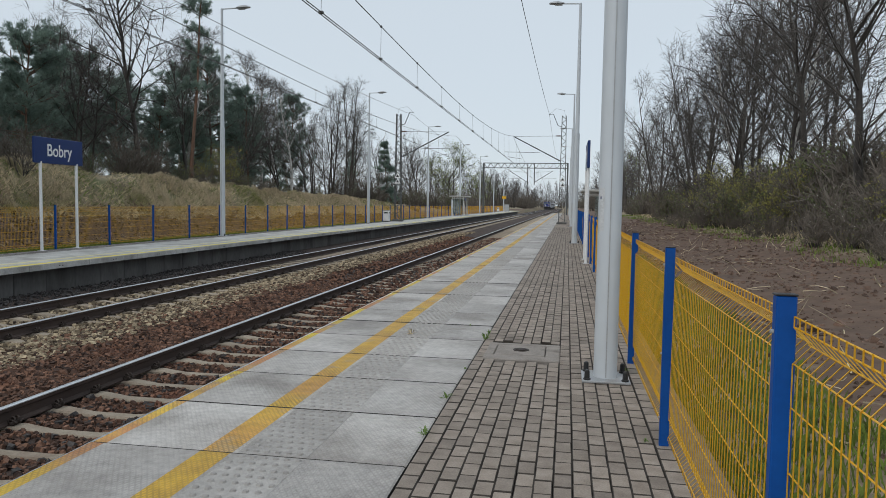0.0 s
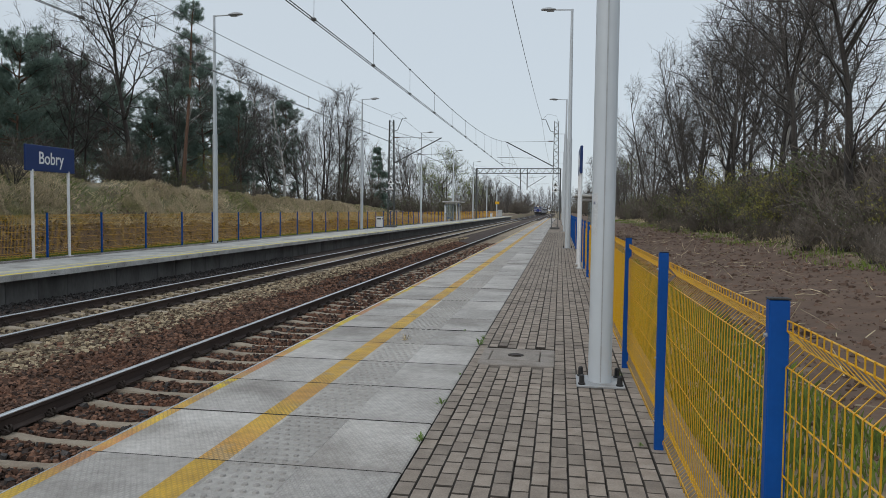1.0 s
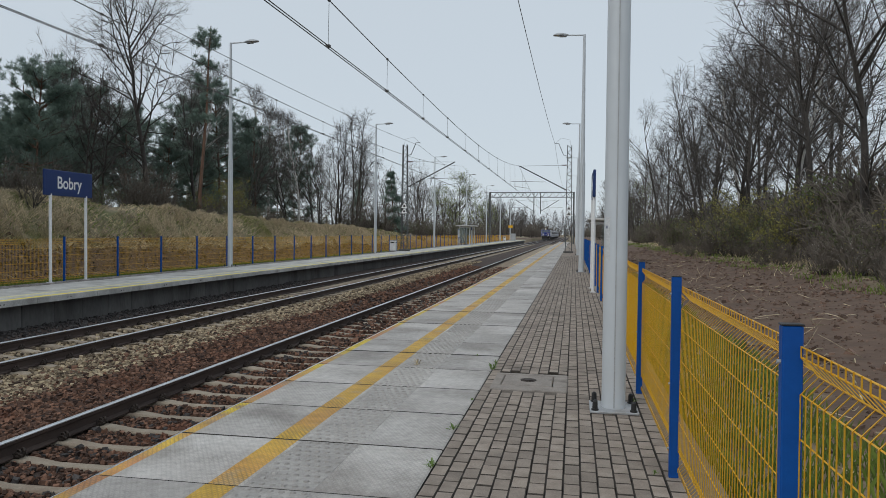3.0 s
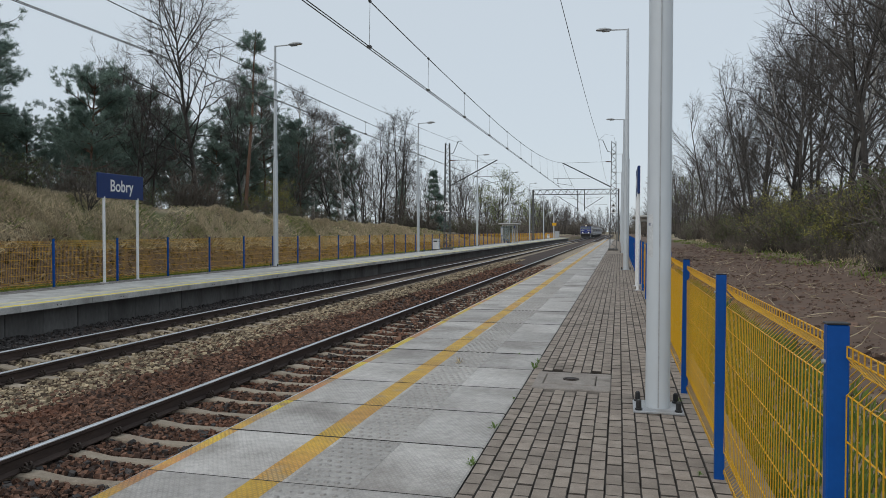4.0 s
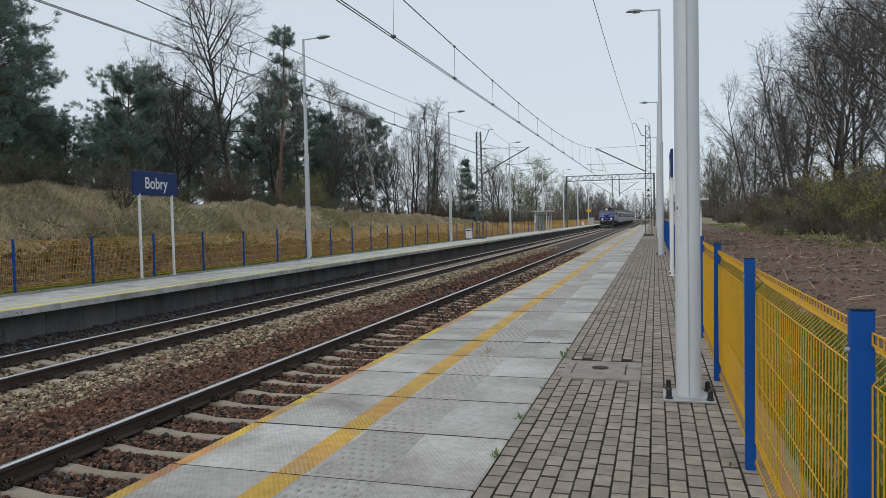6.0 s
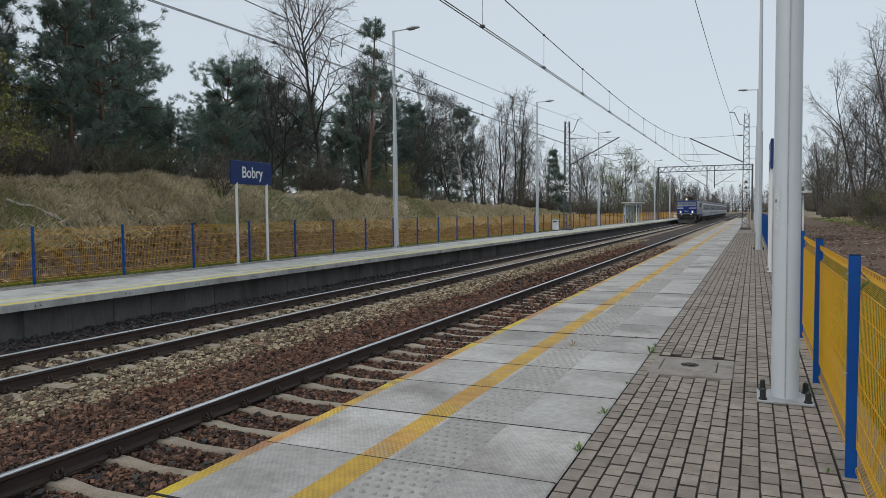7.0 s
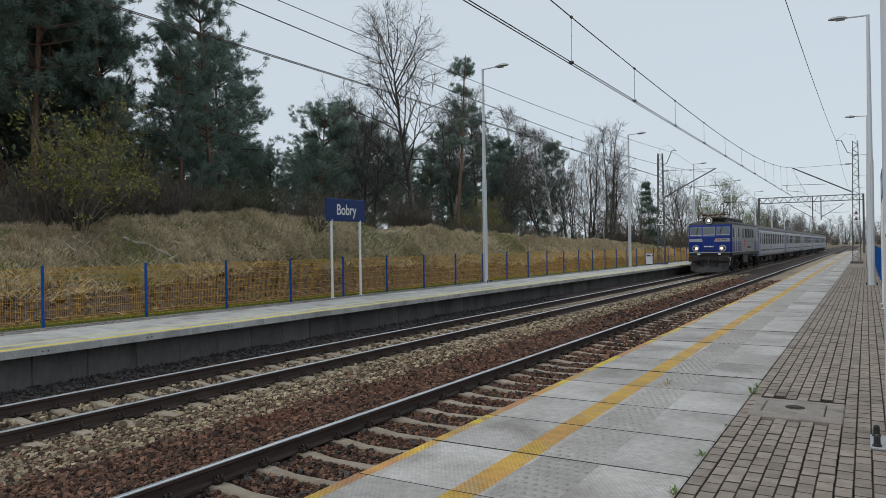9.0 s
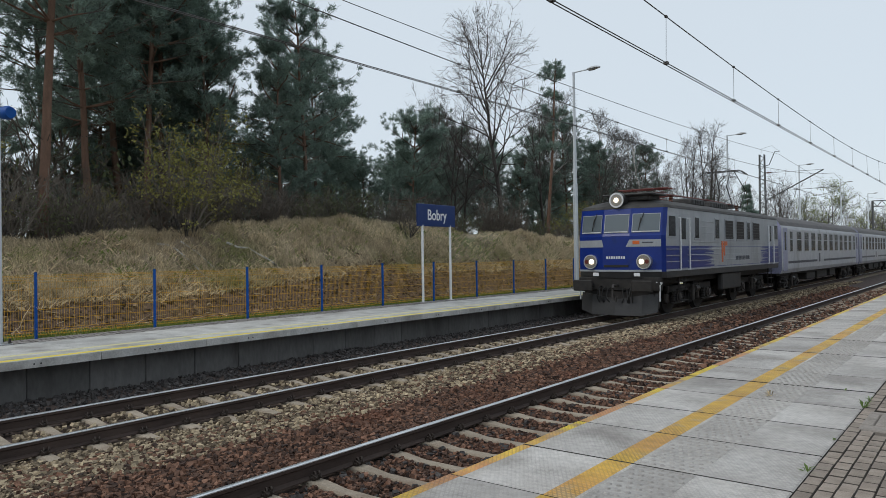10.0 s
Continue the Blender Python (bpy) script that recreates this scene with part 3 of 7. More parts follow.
def slab_mesh():
    """One platform slab with its painted strips; x from the track edge inwards, y over 1 m."""
    mb = MB()
    strips = [(0.0, 0.012, 0), (0.012, 0.105, 2), (0.105, 0.765, 0), (0.765, 0.965, 1), (0.965, 2.055, 0), (2.055, 2.067, 0)]
    g, b = 0.0055, 0.007
    for x0, x1, mi in strips:
        z0 = -b if x0 == 0 else 0.0
        z1 = -b if x1 > 2.06 else 0.0
        mb.add([(x0, g + b, z0), (x1, g + b, z1), (x1, 1 - g - b, z1), (x0, 1 - g - b, z0)], [(0, 1, 2, 3)], mi)
        for ya, yb in ((g, g + b), (1 - g, 1 - g - b)):
            q = [(x0, ya, -b), (x1, ya, -b), (x1, yb, z1), (x0, yb, z0)]
            mb.add(q if ya < 0.5 else q[::-1], [(0, 1, 2, 3)], 3)
    w = 2.067
    mb.add([(0, g, -b), (w, g, -b), (w, 1 - g, -b), (0, 1 - g, -b), (0, g, -0.12), (w, g, -0.12), (w, 1 - g, -0.12), (0, 1 - g, -0.12)], [(0, 4, 5, 1), (1, 5, 6, 2), (2, 6, 7, 3), (3, 7, 4, 0), (4, 7, 6, 5)], 3)
    return mb.mesh("slab", [CONC, YELLOW, YELLOW_EDGE, SLABSIDE])


def stud_mesh(nx=6, ny=10):
    """The raised guide studs cast into a slab."""
    mb = MB()
    for i in range(nx):
        for j in range(ny):
            x, y = 1.03 + i * 0.072 + (0.036 if j % 2 else 0), 0.06 + j * 0.098
            ring = [(x + r * math.cos(a), y + r * math.sin(a), z) for r, z in ((0.025, -0.002), (0.015, 0.012)) for a in (k * math.pi / 3 for k in range(6))]
            mb.add(ring, [(k, (k + 1) % 6, 6 + (k + 1) % 6, 6 + k) for k in range(6)] + [tuple(range(6, 12))])
    mb.box(0.995, 1.45, 0.022, 0.978, -0.01, 0.0025, 0.002, 1)
    return mb.mesh("guide_studs", [STUDCONC, STUDBED])


def far_stud_mesh():
    """Seen from far off the rows of studs read as ribs."""
    mb = MB()
    for i in range(7):
        x = 1.03 + i * 0.064
        for j in range(4):
            mb.box(x - 0.014, x + 0.014, 0.06 + j * 0.23, 0.24 + j * 0.23, -0.002, 0.006, 0.004)
    mb.box(0.995, 1.45, 0.022, 0.978, -0.01, 0.0025, 0.002, 1)
    return mb.mesh("guide_ribs", [STUDCONC, STUDBED])


def lay_slabs():
    me, studs, ribs = slab_mesh(), stud_mesh(), far_stud_mesh()
    y = START + 0.23
    while y < END - 1:
        s = part("slab", me, None, NEAR)
        s.matrix_basis = pose(EDGE, y, random.uniform(-0.003, 0.003), random.uniform(-0.12, 0.12), random.uniform(-0.05, 0.05), 0)
        if y > 1:
            part("guide_studs", studs if y < 22 else ribs, None, s)
        y += 1.0


def paver_mesh(w, l, h=0.08, b=0.005):
    """A concrete paver with chamfered top edges; its top is at z = 0."""
    mb = MB()
    lo = [(0, 0, -h), (w, 0, -h), (w, l, -h), (0, l, -h)]
    mid = [(x, y, -b) for x, y, _ in lo]
    up = [(b, b, 0), (w - b, b, 0), (w - b, l - b, 0), (b, l - b, 0)]
    mb.add(lo + mid + up, [(k, (k + 1) % 4, 4 + (k + 1) % 4, 4 + k) for k in range(4)], 1)
    mb.f += [(4 + k, 4 + (k + 1) % 4, 8 + (k + 1) % 4, 8 + k) for k in range(4)] + [(8, 9, 10, 11)]
    mb.m += [1] * 4 + [0]
    return mb


COLS, PITCH_X, PITCH_Y = 15, 0.107, 0.1925
MAN = (-0.83, -0.045, 7.32, 8.16)


def free_of_cover(x, y):
    return not (MAN[0] - 0.02 < x < MAN[1] - 0.005 and MAN[2] - 0.181 < y < MAN[3])


def pavers():
    """The nearest pavers are pieces of their own, the others one sheet of bricks, the farthest long ribs."""
    me = paver_mesh(0.1035, 0.184, b=0.0055).mesh("paver", [PAVER, SAND])
    base = paver_mesh(0.1035, 0.184, b=0.0055)
    bv, bf = np.array(base.v), np.array(base.f)
    rng = np.random.default_rng(9)
    vs, fs, n, single = [], [], 0, 0
    for c in range(COLS):
        off = (c % 2) * PITCH_Y * 0.5 + rng.uniform(-0.02, 0.02)
        drift = rng.uniform(-0.0015, 0.0015)
        for r in range(-36, int(50 / PITCH_Y)):
            x, y = SLAB_END + 0.003 + c * PITCH_X + drift, 1.6 + off + r * PITCH_Y + rng.uniform(-0.004, 0.004)
            z, turn = rng.uniform(-0.002, 0.002), rng.uniform(-0.9, 0.9)
            if not free_of_cover(x, y):
                continue
            if 2.6 < y < 6.9 and single < 300:
                p = part("paver", me, None, NEAR)
                p.matrix_basis = pose(x, y, z, rng.uniform(-0.4, 0.4), rng.uniform(-0.6, 0.6), turn)
                single += 1
            else:
                vs.append(bv + (x, y, z) + np.outer(bv[:, 0], (0, 0, rng.uniform(-0.02, 0.02))))
                fs.append(bf[:, ::1] + n)
                n += len(bv)
    quads = np.array([f for group in fs for f in group])
    tagged(part("paver_field", fast_mesh("paver_field", np.concatenate(vs), quads, [PAVER_J, SAND], False, base.m * len(vs)), None, NEAR), kind="stuff")
    mb = MB()
    for c in range(COLS):
        x, y = SLAB_END + 0.003 + c * PITCH_X, 51.5
        while y < END:
            l = 0.8 + random.uniform(0, 0.8)
            mb.box(x, x + 0.096, y, min(y + l - 0.012, END), -0.08, random.uniform(-0.004, 0.004), 0.006)
            y += l
    tagged(part("far_pavers", mb, PAVER_J, NEAR), kind="stuff")


def manhole():
    x0, x1, y0, y1 = MAN
    owner = thing("manhole_cover", "square concrete manhole cover with a small iron plug", "manhole cover", pose(x0, y0, 0))
    w, d = x1 - x0, y1 - y0
    mb = MB()
    for a, b, c, e in ((0, w, 0, 0.2), (0, w, d - 0.1, d), (0, 0.1, 0.202, d - 0.102), (w - 0.15, w, 0.202, d - 0.102)):
        mb.box(a, b, c, e, -0.085, 0.004, 0.01)
    part("frame", mb, MANC, owner, "weathered concrete surround")
    mb = MB()
    mb.box(0.108, w - 0.158, 0.21, d - 0.11, -0.085, 0.006, 0.008)
    part("cover", mb, MANC, owner)
    mb = MB()
    mb.disc((w / 2 - 0.02, d / 2 + 0.05, 0.006), (0, 0, 1), 0.085, 0.012, 20)
    mb.disc((w / 2 - 0.02, d / 2 + 0.05, 0.013), (0, 0, 1), 0.06, 0.01, 20)
    part("plug", mb, CLIP, owner, "small round iron plug")


MANC = surf("manhole_concrete", (0.235, 0.205, 0.18), (0.33, 0.295, 0.262), 5, 0.9, 0.6, 90, third=(0.17, 0.145, 0.125), tscale=3)
manhole()


# ---- the platform opposite ----
def far_platform():
    owner = thing("platform_far", "opposite platform of pale concrete slabs with a yellow line", "platform", pose(0, 0, FAR_LEVEL), kind="structure")
    mb = MB()
    mb.box(FAR_FENCE - 0.1, FAR_EDGE - 0.5, START, 176, -1.1, -0.09)
    part("platform_body", mb, SAND, owner)
    wall = MB()
    wall.box(0, 0.08, 0.005, 0.995, -1.1, -0.115, 0.012)
    wm = wall.mesh("wall_panel", WALLCONC)
    for k in range(190):
        p = part("wall_panel", wm, None, owner)
        p.matrix_basis = pose(FAR_EDGE - 0.48 + random.uniform(-0.008, 0.008), START + k, 0)
    slab = MB()
    w = FAR_EDGE - FAR_SLAB_END
    for x0, x1, mi in ((0, 0.09, 0), (0.09, 0.26, 1), (0.26, 0.66, 0), (0.66, 0.84, 2), (0.84, w, 0)):
        slab.add([(-x0, 0.005, 0), (-x0, 1.995, 0), (-x1, 1.995, 0), (-x1, 0.005, 0)], [(0, 1, 2, 3)], mi)
    slab.add([(0, 0.005, 0), (0, 1.995, 0), (-w, 1.995, 0), (-w, 0.005, 0), (0, 0.005, -0.13), (0, 1.995, -0.13), (-w, 1.995, -0.13), (-w, 0.005, -0.13)], [(0, 4, 5, 1), (1, 5, 6, 2), (2, 6, 7, 3), (3, 7, 4, 0), (4, 7, 6, 5)], 0)
    sm = slab.mesh("slab", [FARCONC, LINE_Y, LINE_P])
    dot = MB()
    dot.disc((0.001, 0.95, -0.07), (1, 0, 0), 0.014, 0.012, 8)
    dot.disc((0.001, 1.05, -0.07), (1, 0, 0), 0.014, 0.012, 8)
    dm = dot.mesh("lifting_hole", BLACK)
    for k in range(95):
        s = part("slab", sm, None, owner)
        s.matrix_basis = pose(FAR_EDGE, START + 2 * k, 0, random.uniform(-0.05, 0.05), 0, 0)
        if START + 2 * k < 40:
            part("lifting_hole", dm, None, s)
    base = paver_mesh(0.197, 0.098)
    bv, bf = np.array(base.v), np.array(base.f)
    rng = np.random.default_rng(12)
    vs, fs, n = [], [], 0
    for c in range(3):
        for r in range(int(70 / 0.105)):
            vs.append(bv + (FAR_SLAB_END - 0.21 - c * 0.206 + rng.uniform(-0.003, 0.003), 1.0 + r * 0.105 + (c % 2) * 0.05, rng.uniform(-0.004, 0.004)))
            fs.append(bf + n)
            n += len(bv)
    tagged(part("paver_field", fast_mesh("paver_field", np.concatenate(vs), np.concatenate(fs), [FARPAVE, SAND], False, base.m * len(vs)), None, owner), kind="stuff")
    mb = MB()
    for c in range(3):
        mb.box(FAR_SLAB_END - 0.21 - c * 0.206, FAR_SLAB_END - 0.013 - c * 0.206, 71.2, 176, -0.08, 0.0, 0.006)
    mb.box(FAR_FENCE - 0.06, FAR_SLAB_END - 0.64, START, 176, -0.5, -0.006, 0.01)
    tagged(part("far_pavers", mb, FARPAVE, owner), kind="stuff")


FARCONC = surf("pale_slab_concrete", (0.40, 0.39, 0.37), (0.58, 0.57, 0.545), 3.2, 0.8, 0.4, 70, vary=0.1, third=(0.31, 0.295, 0.275), tscale=1.6, tat=0.53, spread=0.35)
FARPAVE = surf("grey_paver", (0.20, 0.18, 0.165), (0.33, 0.31, 0.29), 4, 0.85, 0.4, 90, vary=0.15, by="island")
LINE_Y = surf("clean_yellow_line", (0.70, 0.58, 0.03), (0.75, 0.63, 0.06), 3, 0.6, 0.1, 60)
LINE_P = surf("faded_yellow_line", (0.66, 0.60, 0.24), (0.56, 0.53, 0.36), 2, 0.7, 0.2, 60)
far_platform()


# ---- fences ----
FENCE_TOP = 1.24


def panel_mesh(side):
    """A welded wire panel 2.44 m long with V-folds, lying along y; side: the way the folds point."""
    mb = MB()
    folds = (0.12, 1.15)
    line = [(0.0, 0.04)]
    for z in folds:
        line += [(0.0, z - 0.055), (0.05 * side, z), (0.0, z + 0.055)]
    line += [(0.0, FENCE_TOP)]
    for k in range(49):
        y = 0.03 + k * 0.05
        pts = [(x, y, z) for x, z in line]
        for p, q in zip(pts, pts[1:]):
            n = len(mb.v)
            r = 0.0026
            mb.v += [(o[0] + a, o[1] + b, o[2]) for o in (p, q) for a, b in ((r, 0), (-r * 0.5, r * 0.87), (-r * 0.5, -r * 0.87))]
            mb.f += [(n, n + 1, n + 4, n + 3), (n + 1, n + 2, n + 5, n + 4), (n + 2, n, n + 3, n + 5)]
            mb.m += [0, 0, 0]
    for z in (0.065, 0.175, 0.36, 0.56, 0.76, 0.96, 1.095, 1.205, 1.236):
        mb.tube([(0.005 * side, 0.005, z), (0.005 * side, 2.455, z)], 0.0032, 4)
    for z in folds:
        mb.tube([(0.052 * side, 0.005, z), (0.052 * side, 2.455, z)], 0.0032, 4)
    return mb.mesh("wire_panel", WIRE_Y)


def fence_post_mesh():
    mb = MB()
    mb.box(-0.03, 0.03, -0.02, 0.02, -0.05, 1.31, 0.004)
    return mb.mesh("fence_post", BLUE)


def bolt_mesh(side):
    mb = MB()
    mb.disc((side * 0.034, 0, 0), (1, 0, 0), 0.007, 0.012, 8)
    return mb.mesh("clamp_bolt", GALV)


def fence(x, first, count, side, label, pitch=2.5):
    panel, post, bolt = panel_mesh(side), fence_post_mesh(), bolt_mesh(-1 if side > 0 else 1)
    cap = MB()
    cap.box(-0.032, 0.032, -0.022, 0.022, 1.31, 1.316, 0.002)
    cm = cap.mesh("post_cap", BLACK)
    owner = thing("mesh_fence", label, "fence", pose(x, 0, level(x)))
    for k in range(count):
        p = part("fence_post", post, None, owner, "blue steel post")
        p.matrix_basis = pose(0, first + pitch * k, -0.012, 0, random.uniform(-0.4, 0.4), 0)
        part("post_cap", cm, None, p)
        if first + pitch * k < 30:
            for z in (0.2, 0.62, 1.2):
                part("clamp_bolt", bolt, None, p).matrix_basis = pose(0, 0, z)
        w = part("wire_panel", panel, None, owner, "yellow coated wire panel")
        w.matrix_basis = pose(0.02 * side, first + pitch * k + 0.02, 0.0, 0, random.uniform(-0.5, 0.5), random.uniform(-0.1, 0.1))


fence(FENCE, 4.965 - 7 * 2.48, 62, 1, "blue posts with yellow welded wire panels along the platform edge", 2.48)
fence(FAR_FENCE, 11.26 - 10 * 2.5, 74, -1, "blue posts with yellow welded wire panels below the bank")


# ---- lamps ----
def lamp_mast(x, y, tall, reach, pole_r, label, horn=False, tag=False):
    """A tapered grey mast on a bolted base plate, with one arm and a flat lamp head."""
    owner = thing("platform_lamp", label, "lamp post", pose(x, y, level(x)), group="platform lamps")
    mb = MB()
    ring = [(0, 0, 0.02), (0, 0, 4.4), (0, 0, 4.55), (0, 0, tall)]
    mb.tube(ring, [pole_r, pole_r * 0.95, pole_r * 0.78, pole_r * 0.46], 16)
    part("mast", mb, POLE, owner, "grey painted steel mast", True)
    mb = MB()
    mb.tube([(0, 0, 4.42), (0, 0, 4.52)], pole_r * 0.97, 16)
    part("mast_collar", mb, POLE, owner, "", True)
    mb = MB()
    mb.box(-pole_r * 0.05, pole_r * 0.05, -pole_r * 1.006, -pole_r * 0.93, 0.03, 4.4)
    part("door_seam", mb, GALV, owner)
    mb = MB()
    mb.box(-0.21, 0.21, -0.21, 0.21, 0.002, 0.022, 0.004)
    part("base_plate", mb, GALV, owner, "galvanised base plate")
    for sx in (-1, 1):
        for sy in (-1, 1):
            mb = MB()
            mb.tube([(sx * 0.165, sy * 0.165, 0.02), (sx * 0.165, sy * 0.165, 0.035), (sx * 0.165, sy * 0.165, 0.04), (sx * 0.165, sy * 0.165, 0.10), (sx * 0.165, sy * 0.165, 0.112)], [0.032, 0.032, 0.024, 0.022, 0.012], 8)
            part("bolt_cap", mb, BLACK, owner, "black plastic bolt cap")
    s = 1 if reach > 0 else -1
    mb = MB()
    mb.tube([(0, 0, tall - 0.05), (0.06 * s, 0, tall - 0.02), (reach - 0.55 * s, 0, tall)], 0.03, 8)
    part("arm", mb, POLE, owner, "", True)
    mb = MB()
    rings = []
    prof = [(0.0, 0.035, 0.03), (0.08, 0.075, 0.05), (0.25, 0.13, 0.085), (0.42, 0.135, 0.08), (0.55, 0.10, 0.06), (0.62, 0.04, 0.03)]
    vs, fs = [], []
    for d, w, h in prof:
        for k in range(12):
            a = 2 * math.pi * k / 12
            vs.append((reach - 0.62 * s + d * s, w * math.cos(a), tall + 0.01 + h * math.sin(a) * (1.1 if math.sin(a) > 0 else 0.5)))
    for i in range(len(prof) - 1):
        fs += [(12 * i + k, 12 * i + (k + 1) % 12, 12 * i + 12 + (k + 1) % 12, 12 * i + 12 + k) for k in range(12)]
    fs += [tuple(range(12)), tuple(range(len(vs) - 12, len(vs)))]
    mb.add(vs, fs if s < 0 else [f[::-1] for f in fs])
    head = part("lamp_head", mb, GALV, owner, "grey oval lamp head", True)
    mb = MB()
    mb.box(reach - 0.40 * s - 0.15, reach - 0.40 * s + 0.15, -0.10, 0.10, tall - 0.055, tall - 0.03, 0.02)
    part("lamp_glass", mb, pane_glass("lamp_cover_glass", (0.3, 0.31, 0.32), 0.3), head)
    if horn:
        mb = MB()
        mb.tube([(0.12, 0, 4.22), (0.3, 0.02, 4.2), (0.52, 0.04, 4.18), (0.60, 0.05, 4.175)], [0.07, 0.11, 0.125, 0.10], 12)
        mb.box(0.0, 0.14, -0.025, 0.025, 4.19, 4.24)
        part("loudspeaker", mb, BLUE, owner, "blue loudspeaker horn", True)
    if tag:
        r = pole_r * 0.983
        for z0, z1, a0, a1, mat, lab in ((1.34, 1.72, 205, 238, WHITE, "weathered white paper label"), (1.62, 1.645, 210, 224, DKGREY_INK, "")):
            mb = MB()
            o = 0.0012 if lab else 0.0024
            arc = [radians(a0 + (a1 - a0) * i / 6) for i in range(7)]
            for p, q in zip(arc, arc[1:]):
                mb.add([((r + o) * math.cos(u), (r + o) * math.sin(u), z) for u, z in ((p, z0), (q, z0), (q, z1), (p, z1))], [(0, 1, 2, 3)])
            if lab:
                base = part("notice_label", mb, PAPER, owner, lab)
            else:
                part("print_bar", mb, mat, base)
    return owner


lamp_mast(0.367, 6.73, 10.0, -1.27, 0.105, "near grey lamp mast with black bolt caps on pavers", tag=True)
for k in range(1, 6):
    lamp_mast(0.31, 6.3 + 23.9 * k, 9.78, -1.27, 0.112, "grey lamp mast on the paved platform")
for k in range(-1, 7):
    lamp_mast(-14.26, 28.1 + 22.3 * k - (0.42 if k < 0 else 0.0), 9.4, 1.25, 0.105, "grey lamp mast on the opposite platform", horn=(k == -1))


# ---- station name boards ----
def lettering(text, size, m, mat, parent, name="letters"):
    cu = bpy.data.curves.new(name, "FONT")
    cu.body, cu.size, cu.extrude, cu.align_x, cu.align_y = text, size, 0.002, "CENTER", "CENTER"
    cu.offset = size * 0.012
    tmp = bpy.data.objects.new(name, cu)
    scene.collection.objects.link(tmp)
    me = bpy.data.meshes.new_from_object(tmp.evaluated_get(bpy.context.evaluated_depsgraph_get()))
    bpy.data.objects.remove(tmp)
    me.materials.clear()
    me.materials.append(mat)
    ob = part(name, me, None, parent, "white lettering")
    ob.matrix_basis = m
    return ob


def name_board(x, y, face, label, lift=0.0):
    """A blue board on two white posts beside the line; face: +1 towards +x, -1 towards -x."""
    owner = thing("station_sign", label, "station sign", pose(x, y, level(x)))
    for dy in (-0.74, 0.74):
        mb = MB()
        mb.tube([(0, dy, -0.01), (0, dy, 2.52 + lift)], 0.042, 12)
        mb.box(-0.08, 0.08, dy - 0.08, dy + 0.08, 0.0, 0.012, 0.003)
        part("post", mb, WHITE, owner, "white steel post", True)
    mb = MB()
    mb.box(-0.035, 0.035, -1.0, 1.0, 2.47 + lift, 3.2 + lift, 0.012)
    board = part("board", mb, SIGN_BLUE, owner, "dark blue name panel")
    lettering("Bobry", 0.49, pose(0.037 * face, 0, 2.83 + lift, 90, 0, 90 * face) @ Matrix.Diagonal((0.86, 1, 1, 1)), WHITE, board)
    return owner


name_board(-14.56, 18.72, 1, "blue station name board reading Bobry on two white posts")
name_board(0.52, 20.6, -1, "blue station name board seen edge-on beside the fence", 0.1)


